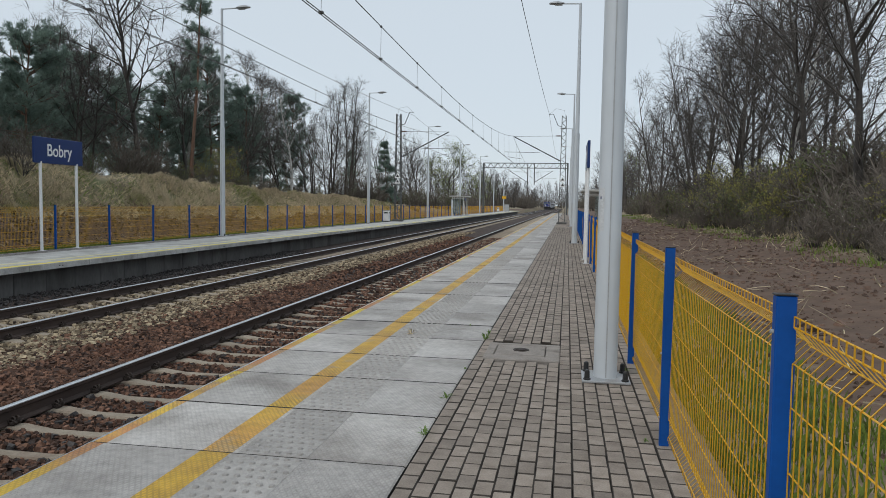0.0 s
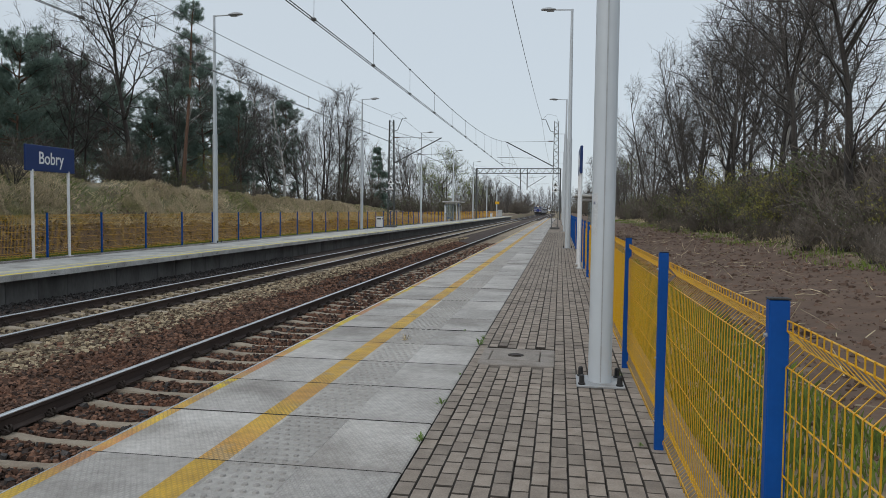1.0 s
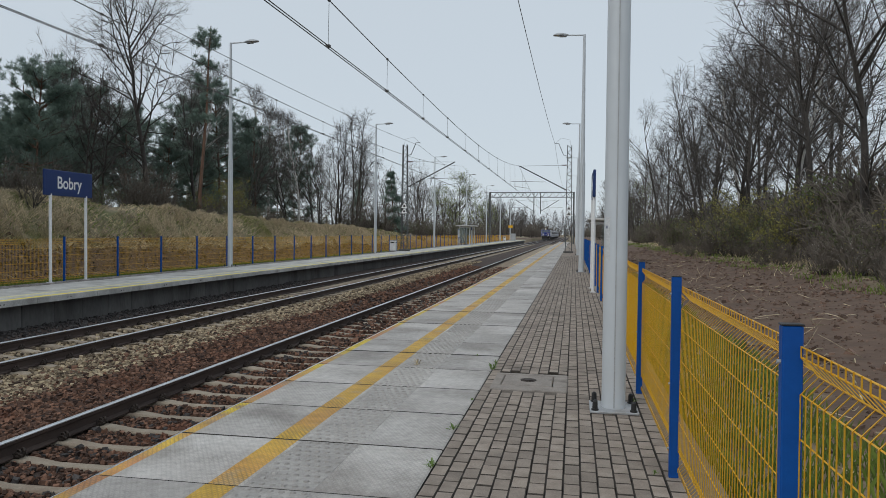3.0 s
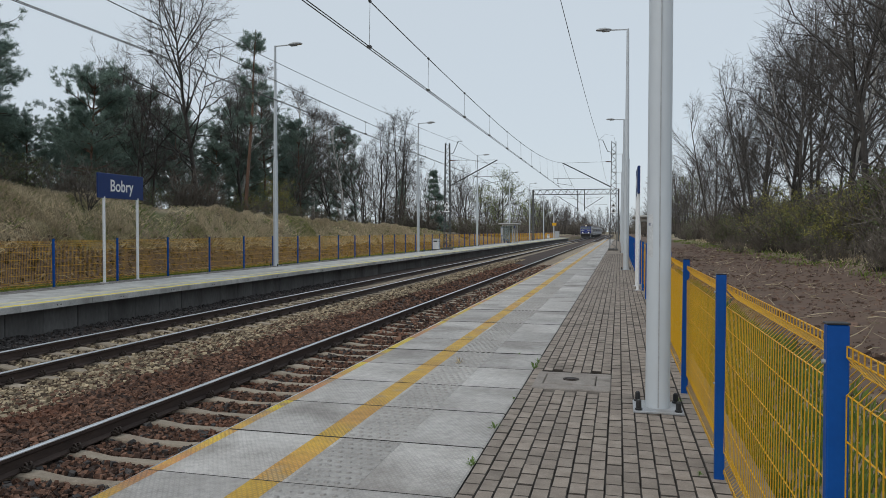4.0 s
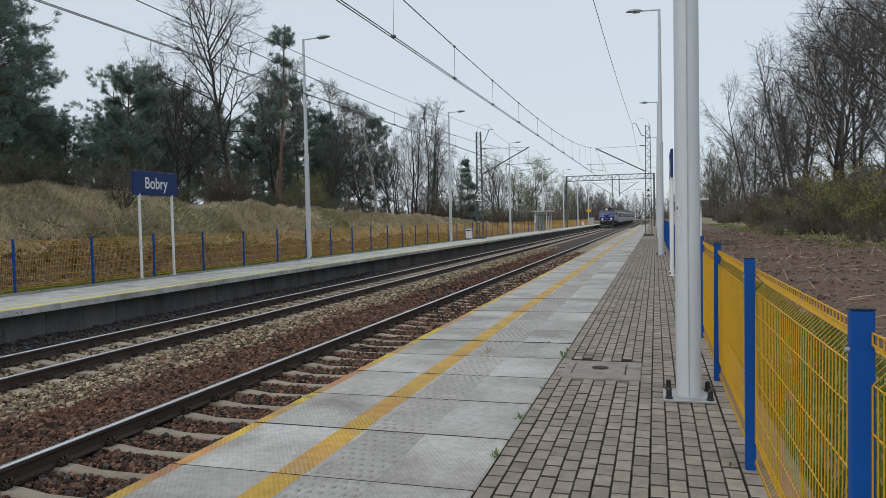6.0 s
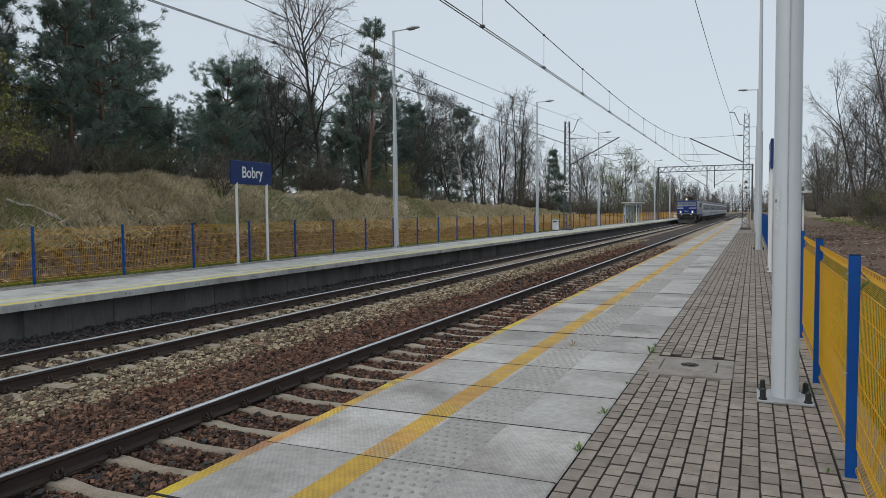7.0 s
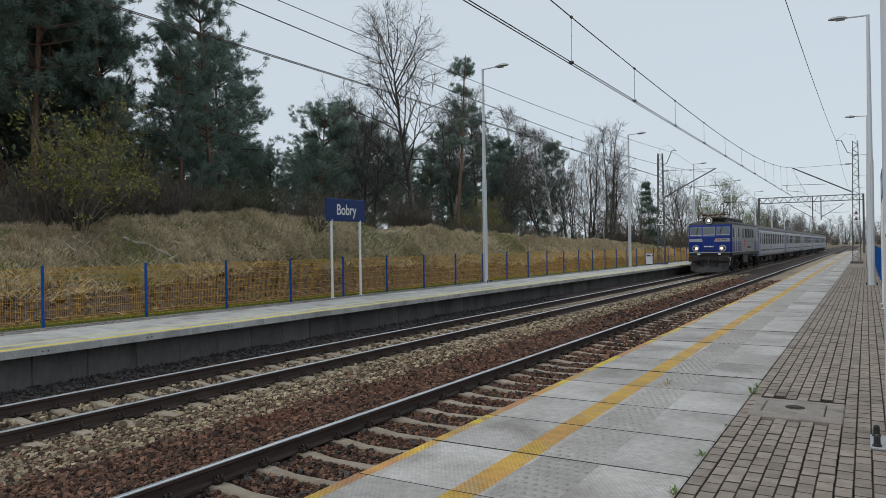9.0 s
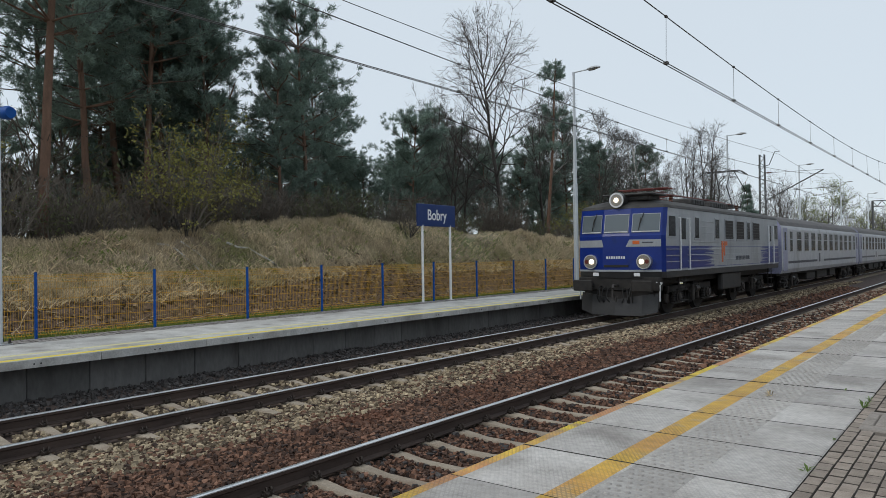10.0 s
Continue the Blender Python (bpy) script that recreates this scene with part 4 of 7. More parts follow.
# ---- overhead line ----
def lattice_mast(x, y, tall, side, label):
    """A lattice mast with an inclined boom and a pull-off arm towards side (+1 or -1 in x)."""
    owner = thing("catenary_mast", label, "catenary mast", pose(x, y, level(x)), group="overhead line masts")
    w0, w1 = 0.26, 0.17
    for sx in (-1, 1):
        for sy in (-1, 1):
            mb = MB()
            mb.bar((sx * w0, sy * w0 * 0.8, 0.0), (sx * w1, sy * w1 * 0.8, tall), 0.055, 0.055)
            part("corner_angle", mb, LAT, owner)
    lac = MB()
    n = 30
    for k in range(n):
        a, b = k / n, (k + 1) / n
        wa, wb = w0 + (w1 - w0) * a, w0 + (w1 - w0) * b
        s = 1 if k % 2 else -1
        for q in (-1, 1):
            lac.bar((s * wa, q * wa * 0.8, tall * a), (-s * wb, q * wb * 0.8, tall * b), 0.035, 0.02)
            lac.bar((q * wa, s * wa * 0.8, tall * a), (q * wb, -s * wb * 0.8, tall * b), 0.02, 0.035)
    part("lacing", lac, LAT, owner)
    mb = MB()
    mb.box(-0.42, 0.42, -0.36, 0.36, 0.0, 0.16, 0.03)
    part("footing", mb, WALLCONC, owner)
    tip = (side * 4.15, 0, 7.3)
    mb = MB()
    mb.tube([(side * 0.2, 0, 5.25), tip], 0.045, 8)
    part("boom", mb, LAT, owner, "inclined steel boom")
    mb = MB()
    mb.tube([(side * 0.2, 0, 7.35), tip], 0.012, 5)
    part("tie_rod", mb, COPPER, owner)
    mb = MB()
    mb.tube([(side * (0.25 + 0.05 * i), 0, 7.35) for i in range(9)], [0.03 if i % 2 else 0.06 for i in range(9)], 8)
    part("insulator", mb, INSUL, owner)
    mb = MB()
    mb.tube([(side * 1.9, 0, 5.95), (side * 4.9, 0, 6.02)], 0.018, 6)
    mb.tube([(side * 4.6, 0, 6.02), (side * 4.6, 0, 5.6), (side * 3.4, 0, 5.42)], 0.014, 6)
    part("registration_arm", mb, COPPER, owner)
    mb = MB()
    mb.tube([(side * 0.15, 0, tall - 0.9), (side * 0.5, 0, tall - 0.8), (side * 0.9, 0, tall + 0.15), (side * 1.25, 0, tall + 0.15)], 0.03, 6)
    part("feeder_bracket", mb, LAT, owner)
    mb = MB()
    mb.tube([(side * 1.2, 0, tall + 0.15), (side * 0.7, 0, tall + 0.62), (0.0, 0, tall + 0.45), (-side * 0.12, 0, tall - 0.2)], 0.008, 4)
    part("jumper", mb, COPPER, owner)
    for z in (3.1, 3.55):
        mb = MB()
        mb.add([(-0.26, -0.235, z), (0.26, -0.235, z), (0.0, -0.235, z + 0.42), (-0.26, -0.225, z), (0.26, -0.225, z), (0.0, -0.225, z + 0.42)], [(0, 1, 2), (5, 4, 3), (0, 3, 4, 1), (1, 4, 5, 2), (2, 5, 3, 0)])
        w = part("warning_triangle", mb, WHITE, owner, "triangular warning plate")
        mb = MB()
        mb.add([(-0.13, -0.238, z + 0.09), (0.13, -0.238, z + 0.09), (0.0, -0.238, z + 0.3), (-0.13, -0.236, z + 0.09), (0.13, -0.236, z + 0.09), (0.0, -0.236, z + 0.3)], [(0, 1, 2), (5, 4, 3), (0, 3, 4, 1), (1, 4, 5, 2), (2, 5, 3, 0)])
        part("symbol", mb, BLACK, w)
    return owner


MAST_Y = 60.0
lattice_mast(-13.75, 57.4, 8.75, 1, "grey lattice mast with boom on the opposite platform")
lattice_mast(-0.45, MAST_Y + 0.8, 9.0, -1, "grey lattice mast with boom on the paved platform")


def portal(y, x0, x1, z0, z1):
    owner = thing("gantry", "grey steel lattice gantry spanning both tracks", "gantry", pose(0, y, 0))
    for x in (x0, x1):
        mb = MB()
        mb.box(x - 0.13, x + 0.13, -0.14, 0.14, -0.6, z1 + 0.05, 0.03)
        part("column", mb, LAT, owner)
    for dy in (-0.25, 0.25):
        for z in (z0, z1):
            mb = MB()
            mb.bar((x0, dy, z), (x1, dy, z), 0.09, 0.09)
            part("chord", mb, LAT, owner)
    mb = MB()
    n = 24
    for k in range(n):
        a, b = x0 + (x1 - x0) * k / n, x0 + (x1 - x0) * (k + 1) / n
        for dy in (-0.25, 0.25):
            mb.bar((a, dy, z0 if k % 2 else z1), (b, dy, z1 if k % 2 else z0), 0.05, 0.05)
    part("lacing", mb, LAT, owner)
    for x, s in ((-6.6, -1), (-5.5, 1)):
        mb = MB()
        mb.box(x - 0.07, x + 0.07, -0.07, 0.07, 4.9, z1, 0.02)
        part("drop_post", mb, LAT, owner)
        mb = MB()
        mb.tube([(x, 0, 5.3), (x + s * 3.0, 0, 7.2)], 0.045, 6)
        mb.tube([(x, 0, 6.9), (x + s * 3.0, 0, 7.2)], 0.014, 5)
        mb.tube([(x + s * 0.9, 0, 5.9), (x + s * 3.6, 0, 5.95)], 0.018, 5)
        part("boom", mb, LAT, owner)
    return owner


portal(119.0, -13.9, -0.1, 7.65, 8.45)


def overhead_wires():
    def sag(y0, y1, top, low, n=24):
        c, h = (y0 + y1) / 2, (y1 - y0) / 2
        return [(y0 + (y1 - y0) * i / n, low + (top - low) * ((y0 + (y1 - y0) * i / n - c) / h) ** 2) for i in range(n + 1)]

    spans = ((-17.0, MAST_Y + 0.8), (MAST_Y + 0.8, 119.0), (119.0, 185.0), (185.0, 255.0))

    def hang(y, y0, y1, low):
        """The messenger's height along a span, lowest a little past the middle."""
        c = y0 + 0.58 * (y1 - y0)
        return low + (7.35 - low) * ((y - c) / ((y1 - c) if y > c else (c - y0))) ** 2

    for axis, contact, low, name in ((-4.66, 5.10, 5.82, "platform"), (FAR_AXIS, 5.30, 5.77, "second")):
        owner = thing("overhead_line", "dark catenary wires with droppers above the " + name + " line", "overhead wires", kind="structure")
        mess, cont, drop = MB(), MB(), MB()
        for y0, y1 in spans:
            n = 40
            mess.tube([(axis, y0 + (y1 - y0) * i / n, hang(y0 + (y1 - y0) * i / n, y0, y1, low)) for i in range(n + 1)], 0.011, 5)
            zig = 0.06 if spans.index((y0, y1)) % 2 else -0.06
            for dx in (-0.032, 0.032):
                cont.tube([(axis + zig * (1 - 2 * i / 8) + dx, y0 + (y1 - y0) * i / 8, contact) for i in range(9)], 0.0095, 5)
            n = int((y1 - y0) / 4.15)
            for k in range(1, n):
                y = y0 + (y1 - y0) * k / n
                u = (y - y0) / (y1 - y0)
                z, x = hang(y, y0, y1, low), axis + zig * (1 - 2 * u)
                drop.tube([(axis, y, z), (x, y, contact + 0.02)], 0.0045, 4)
                drop.box(x - 0.04, x + 0.04, y - 0.04, y + 0.04, contact - 0.01, contact + 0.04)
                drop.box(axis - 0.02, axis + 0.02, y - 0.04, y + 0.04, z - 0.02, z + 0.02)
        part("messenger_wire", mess, COPPER, owner)
        part("contact_wires", cont, COPPER, owner)
        part("droppers", drop, COPPER, owner)
    for x, z, low, y0 in ((-12.55, 8.72, 7.9, 57.4), (-1.68, 9.15, 8.3, MAST_Y + 0.8)):
        mb = MB()
        for a, b in ((-17.0, y0), (y0, 119.0), (119.0, 185.0)):
            mb.tube([(x, y, zz) for y, zz in sag(a, b, z, low)], 0.011, 5)
        solid("feeder_wire", mb, COPPER, "single dark feeder wire strung between mast tops", "overhead wire", "structure")


overhead_wires()


# ---- small platform things ----
def litter_bin(x, y):
    owner = thing("litter_bin", "white metal litter bin with a dark slot", "litter bin", pose(x, y, level(x)))
    mb = MB()
    mb.box(-0.24, 0.24, -0.22, 0.22, 0.05, 0.86, 0.03)
    part("body", mb, WHITE, owner)
    mb = MB()
    mb.box(-0.26, 0.26, -0.24, 0.24, 0.862, 0.92, 0.03)
    part("lid", mb, GALV, owner)
    mb = MB()
    mb.box(0.236, 0.246, -0.14, 0.14, 0.66, 0.76)
    part("slot", mb, BLACK, owner)
    mb = MB()
    mb.box(-0.16, 0.16, -0.246, -0.236, 0.66, 0.76)
    part("slot", mb, BLACK, owner)
    mb = MB()
    mb.box(-0.2, 0.2, -0.18, 0.18, 0.0, 0.052)
    part("foot", mb, BLACK, owner)


litter_bin(-14.35, 56.0)
litter_bin(-14.35, 150.0)


def clear_glass(name, tint):
    m = bpy.data.materials.new(name)
    m.use_nodes = True
    b = m.node_tree.nodes["Principled BSDF"]
    b.inputs["Base Color"].default_value = (*tint, 1)
    b.inputs["Roughness"].default_value, b.inputs["Transmission Weight"].default_value = 0.05, 0.9
    return m


def shelter(x, y, s):
    """A small glazed waiting shelter with a flat roof; s: the way it opens in x."""
    owner = thing("platform_shelter", "grey steel and glass waiting shelter with a flat roof", "shelter", pose(x, y, level(x)))
    mb = MB()
    mb.box(-1.1, 1.1, -2.7, 2.7, 2.42, 2.56, 0.03)
    part("roof", mb, FARCONC, owner, "flat pale roof")
    for px in (-0.7, 0.7):
        for py in (-2.1, -0.7, 0.7, 2.1):
            mb = MB()
            mb.box(px - 0.04, px + 0.04, py - 0.04, py + 0.04, 0, 2.42, 0.005)
            part("post", mb, WHITE, owner)
    gl = clear_glass("shelter_glass", (0.75, 0.82, 0.82))
    for a, b in ((-2.05, -0.75), (-0.65, 0.65), (0.75, 2.05)):
        mb = MB()
        mb.box(-0.7 * s - 0.012, -0.7 * s + 0.012, a, b, 0.2, 2.2)
        part("glass_pane", mb, gl, owner)
    for py in (-2.1, 2.1):
        mb = MB()
        mb.box(-0.65 * s, 0.15 * s, py - 0.012, py + 0.012, 0.2, 2.2) if s > 0 else mb.box(-0.15, 0.65, py - 0.012, py + 0.012, 0.2, 2.2)
        part("glass_pane", mb, gl, owner)
        mb = MB()
        mb.box(-0.66, 0.66, py - 0.03, py + 0.03, 2.2, 2.3)
        part("rail", mb, WHITE, owner)
    mb = MB()
    mb.box(-0.62 * s - 0.16, -0.62 * s + 0.22, -1.6, 1.6, 0.44, 0.49, 0.01)
    mb.box(-0.55 * s - 0.04, -0.55 * s + 0.04, -1.3, -1.2, 0, 0.44)
    mb.box(-0.55 * s - 0.04, -0.55 * s + 0.04, 1.2, 1.3, 0, 0.44)
    part("bench", mb, BLUE, owner, "blue bench")
    mb = MB()
    mb.box(0.72 * s, 0.76 * s + 0.01, -1.1, -0.3, 1.9, 2.3, 0.005) if s > 0 else mb.box(-0.77, -0.72, -1.1, -0.3, 1.9, 2.3, 0.005)
    part("name_plate", mb, SIGN_BLUE, owner, "small blue plate")


shelter(-13.95, 93.5, 1)
mb = MB()
mb.box(0.98, 2.95, 44.2, 49.8, -0.7, 0.0, 0.02)
solid("shelter_base", mb, WALLCONC, "concrete base behind the fence under a shelter", "base", "structure")
shelter(1.96, 47.0, -1)


def notice_case(x, y):
    owner = thing("notice_case", "blue-framed timetable case on two posts", "notice board", pose(x, y, level(x)))
    for dy in (-0.5, 0.5):
        mb = MB()
        mb.tube([(0, dy, 0), (0, dy, 2.1)], 0.03, 8)
        part("post", mb, WHITE, owner)
    mb = MB()
    mb.box(-0.04, 0.04, -0.47, 0.47, 0.95, 2.0, 0.01)
    part("case", mb, BLUE, owner)
    mb = MB()
    mb.box(0.041, 0.046, -0.4, 0.4, 1.02, 1.93)
    part("sheet", mb, WHITE, owner, "white paper sheet")


notice_case(-14.2, 88.2)


def cabinet(x, y, w, h, mat, label):
    owner = thing("trackside_cabinet", label, "cabinet", pose(x, y, level(x)))
    mb = MB()
    mb.box(-w, w, -0.3, 0.3, -0.02, h, 0.03)
    part("body", mb, mat, owner)
    mb = MB()
    mb.box(-w - 0.04, w + 0.04, -0.34, 0.34, h, h + 0.06, 0.01)
    part("roof", mb, GALV, owner)
    mb = MB()
    mb.box(-w + 0.08, w - 0.08, -0.312, -0.298, 0.12, h - 0.1, 0.005)
    part("door", mb, mat, owner)


cabinet(-13.2, 158.0, 0.5, 1.5, GALV, "grey cabinet near the platform's end")
mb = MB()
mb.tube([(0, 0, -0.05), (0, 0, 3.3)], 0.04, 8)
board_post = thing("track_sign", "yellow track sign on a grey post", "sign", pose(-13.3, 152.0, FAR_LEVEL))
part("post", mb, GALV, board_post)
mb = MB()
mb.box(-0.45, 0.45, -0.06, -0.045, 2.75, 3.3, 0.005)
part("plate", mb, WIRE_Y, board_post, "yellow plate")


# ---- the train ----
LOCO_BLUE = surf("locomotive_blue", (0.004, 0.023, 0.185), (0.006, 0.030, 0.22), 2, 0.3, 0.02, 30, third=(0.008, 0.024, 0.12), tscale=1.4, tat=0.58, shine=0.4, fine=0.08)
LOCO_GREY = surf("locomotive_grey", (0.30, 0.32, 0.345), (0.39, 0.41, 0.435), 2, 0.35, 0.03, 30, third=(0.21, 0.22, 0.235), tscale=1.0, tat=0.60, stretch=(1, 1, 0.4), fine=0.08)
ROOF = surf("sooty_roof", (0.045, 0.043, 0.042), (0.085, 0.082, 0.08), 2.5, 0.85, 0.2, 30, third=(0.06, 0.055, 0.05), tscale=1.2)
UNDER = surf("brake_dust_black", (0.010, 0.009, 0.0085), (0.034, 0.029, 0.026), 5, 0.7, 0.3, 40)
AXLE = surf("greasy_iron", (0.028, 0.025, 0.024), (0.075, 0.066, 0.06), 6, 0.5, 0.3, 40)
PLOW = surf("grey_black_plough", (0.024, 0.024, 0.026), (0.046, 0.045, 0.045), 3, 0.5, 0.2, 40)
RED = surf("oxide_red", (0.10, 0.018, 0.015), (0.15, 0.03, 0.022), 4, 0.6, 0.1, 40)
ORANGE = surf("orange_paint", (0.62, 0.12, 0.02), (0.68, 0.15, 0.03), 3, 0.4, 0.0)
COACH = surf("coach_pale_grey", (0.44, 0.45, 0.48), (0.52, 0.53, 0.56), 1.5, 0.45, 0.03, 30, third=(0.31, 0.315, 0.325), tscale=0.9, tat=0.58, stretch=(1, 1, 0.3))
LILAC = surf("coach_lilac_grey", (0.30, 0.31, 0.44), (0.35, 0.36, 0.49), 1.5, 0.45, 0.03, 30)
COACH_ROOF = surf("coach_roof_grey", (0.085, 0.08, 0.078), (0.135, 0.128, 0.125), 1.5, 0.75, 0.05, 30, third=(0.06, 0.057, 0.056), tscale=0.8)
DKGREY = surf("dark_stripe", (0.05, 0.055, 0.075), (0.065, 0.07, 0.09), 3, 0.5, 0.0)
GLASS = pane_glass("cab_glass", (0.13, 0.155, 0.17), 0.05)
GLASS2 = pane_glass("window_glass", (0.018, 0.021, 0.025), 0.2, 0.14)
FRONT_LAMP = glow("lit_headlamp", (1.0, 0.88, 0.66), 2.2)
MARK_LAMP = glow("dim_red_lamp", (0.12, 0.012, 0.008), 0.0)
BOWL = surf("lamp_bowl_grey", (0.24, 0.22, 0.19), (0.32, 0.29, 0.25), 6, 0.3, 0.0, metal=0.4)
CHROME = surf("lamp_rim_metal", (0.6, 0.6, 0.6), (0.7, 0.7, 0.7), 4, 0.3, 0.0, metal=0.8)


def ring_loft(outlines, mats_at, mb, close_top=True, close_bottom=True):
    """Skins a stack of closed outlines; mats_at(level, k) names each face's material."""
    n, base = len(outlines[0]), len(mb.v)
    for o in outlines:
        mb.v += [tuple(p) for p in o]
    for i in range(len(outlines) - 1):
        for k in range(n):
            mb.f.append((base + i * n + k, base + i * n + (k + 1) % n, base + (i + 1) * n + (k + 1) % n, base + (i + 1) * n + k))
            mb.m.append(mats_at(i, k))
    if close_top:
        e = base + (len(outlines) - 1) * n
        mb.f.append(tuple(range(e, e + n)))
        mb.m.append(mats_at(len(outlines) - 2, 0))
    if close_bottom:
        mb.f.append(tuple(range(base + n - 1, base - 1, -1)))
        mb.m.append(mats_at(0, 0))


L_LOCO, L_COACH = 15.3, 24.1


def plan_outline(z, half, rake, inset=0.0, L=L_LOCO):
    """A locomotive's plan, blunt-nosed at both ends, at height z; counter-clockwise from above."""
    h = half - inset
    pts = [(-0.46, 0.0), (0.46, 0.0), (h - 0.09, 0.26), (h, 0.42), (h, L - 0.42), (h - 0.09, L - 0.26), (0.46, L), (-0.46, L), (-h + 0.09, L - 0.26), (-h, L - 0.42), (-h, 0.42), (-h + 0.09, 0.26)]
    out = []
    for x, y in pts:
        k = rake + inset
        out.append((x, y + (k if y < L / 2 else -k), z))
    return out


def wheelset(parent, y, r, name="wheelset"):
    for s in (-1, 1):
        mb = MB()
        mb.disc((s * 0.74, y, r), (1, 0, 0), r, 0.13, 28)
        mb.disc((s * 0.66, y, r), (1, 0, 0), r + 0.03, 0.03, 28)
        w = part("wheel", mb, UNDER, parent, "", True)
        mb = MB()
        mb.disc((s * 0.82, y, r), (1, 0, 0), r * 0.3, 0.12, 14)
        mb.box(s * 0.98 - 0.10, s * 0.98 + 0.10, y - 0.17, y + 0.17, r - 0.17, r + 0.17, 0.04)
        part("axle_box", mb, UNDER, w)


def bogie(owner, y, r, base):
    mb = MB()
    for s in (-1, 1):
        mb.box(s * 1.0 - 0.07, s * 1.0 + 0.07, y - base / 2 - 0.7, y + base / 2 + 0.7, r + 0.12, r + 0.34, 0.03)
        for d in (-base / 2, base / 2):
            for e in (-0.3, 0.3):
                mb.tube([(s * 1.0, y + d + e, r - 0.12), (s * 1.0, y + d + e, r + 0.16)], 0.085, 8)
            mb.box(s * 0.95 - 0.05, s * 0.95 + 0.05, y + d - 0.62, y + d - 0.56, r - 0.25, r + 0.3)
        mb.tube([(s * 1.08, y - 0.25, r + 0.05), (s * 1.12, y + 0.25, r + 0.4)], 0.05, 8)
        mb.tube([(s * 0.98, y, r - 0.3), (s * 0.98, y, r + 0.2)], 0.12, 10)
    mb.box(-0.9, 0.9, y - 0.3, y + 0.3, r - 0.1, r + 0.3, 0.03)
    b = part("bogie", mb, UNDER, owner, "dark dusty bogie frame")
    for s in (-1, 1):
        for d in (-base / 2, base / 2):
            mb = MB()
            mb.disc((s * 1.12, y + d, r - 0.02), (1, 0, 0), 0.19, 0.16, 16)
            mb.disc((s * 1.22, y + d, r - 0.02), (1, 0, 0), 0.11, 0.06, 12)
            part("axlebox", mb, AXLE, b, "greasy round axlebox")
            for e in (-0.34, 0.34):
                mb = MB()
                mb.tube([(s * 1.10, y + d + e, r - 0.20 + 0.03 * i) for i in range(13)], [0.10 if i % 2 else 0.075 for i in range(13)], 10)
                part("coil_spring", mb, UNDER, b)
            mb = MB()
            mb.box(s * 1.10 - 0.06, s * 1.10 + 0.06, y + d - 0.42, y + d + 0.42, r - 0.27, r - 0.20, 0.02)
            part("spring_plate", mb, AXLE, b)
            mb = MB()
            mb.tube([(s * 1.06, y + d - 0.66, r + 0.35), (s * 1.06, y + d - 0.72, r - 0.15)], 0.03, 6)
            mb.box(s * 1.02 - 0.07, s * 1.02 + 0.07, y + d - 0.80, y + d - 0.66, r - 0.22, r + 0.08, 0.03)
            part("brake_hanger", mb, AXLE, b)
        mb = MB()
        mb.disc((s * 1.14, y + 0.32, r + 0.16), (0, 1, 0), 0.12, 0.34, 12)
        part("brake_cylinder", mb, AXLE, b)
        mb = MB()
        mb.tube([(s * 1.18, y - 0.12, r - 0.22), (s * 1.18, y - 0.12, r + 0.30)], 0.07, 10)
        part("damper", mb, AXLE, b)
    for d in (-base / 2, base / 2):
        wheelset(b, y + d, r)


def on_plane(p0, p1, u, w, z, rake=0.0, out=0.0):
    """A point u of the way from p0 to p1 in plan, pushed out along the face's normal."""
    p0, p1 = Vector(p0), Vector(p1)
    d = (p1 - p0)
    n = Vector((d.y, -d.x)).normalized()
    q = p0 + d * u + n * out
    return (q.x, q.y + rake, z)


def face_quad(p0, p1, u0, u1, z0, z1, rake0, rake1, thick, mb, lift=0.0, mi=0):
    """A plate lying on a face of the nose."""
    a = [on_plane(p0, p1, u0, 0, z0, rake0, lift), on_plane(p0, p1, u1, 0, z0, rake0, lift), on_plane(p0, p1, u1, 0, z1, rake1, lift), on_plane(p0, p1, u0, 0, z1, rake1, lift)]
    b = [on_plane(p0, p1, u0, 0, z0, rake0, lift + thick), on_plane(p0, p1, u1, 0, z0, rake0, lift + thick), on_plane(p0, p1, u1, 0, z1, rake1, lift + thick), on_plane(p0, p1, u0, 0, z1, rake1, lift + thick)]
    mb.add(a + b, [(4, 5, 6, 7), (0, 1, 5, 4), (1, 2, 6, 5), (2, 3, 7, 6), (3, 0, 4, 7)], mi)


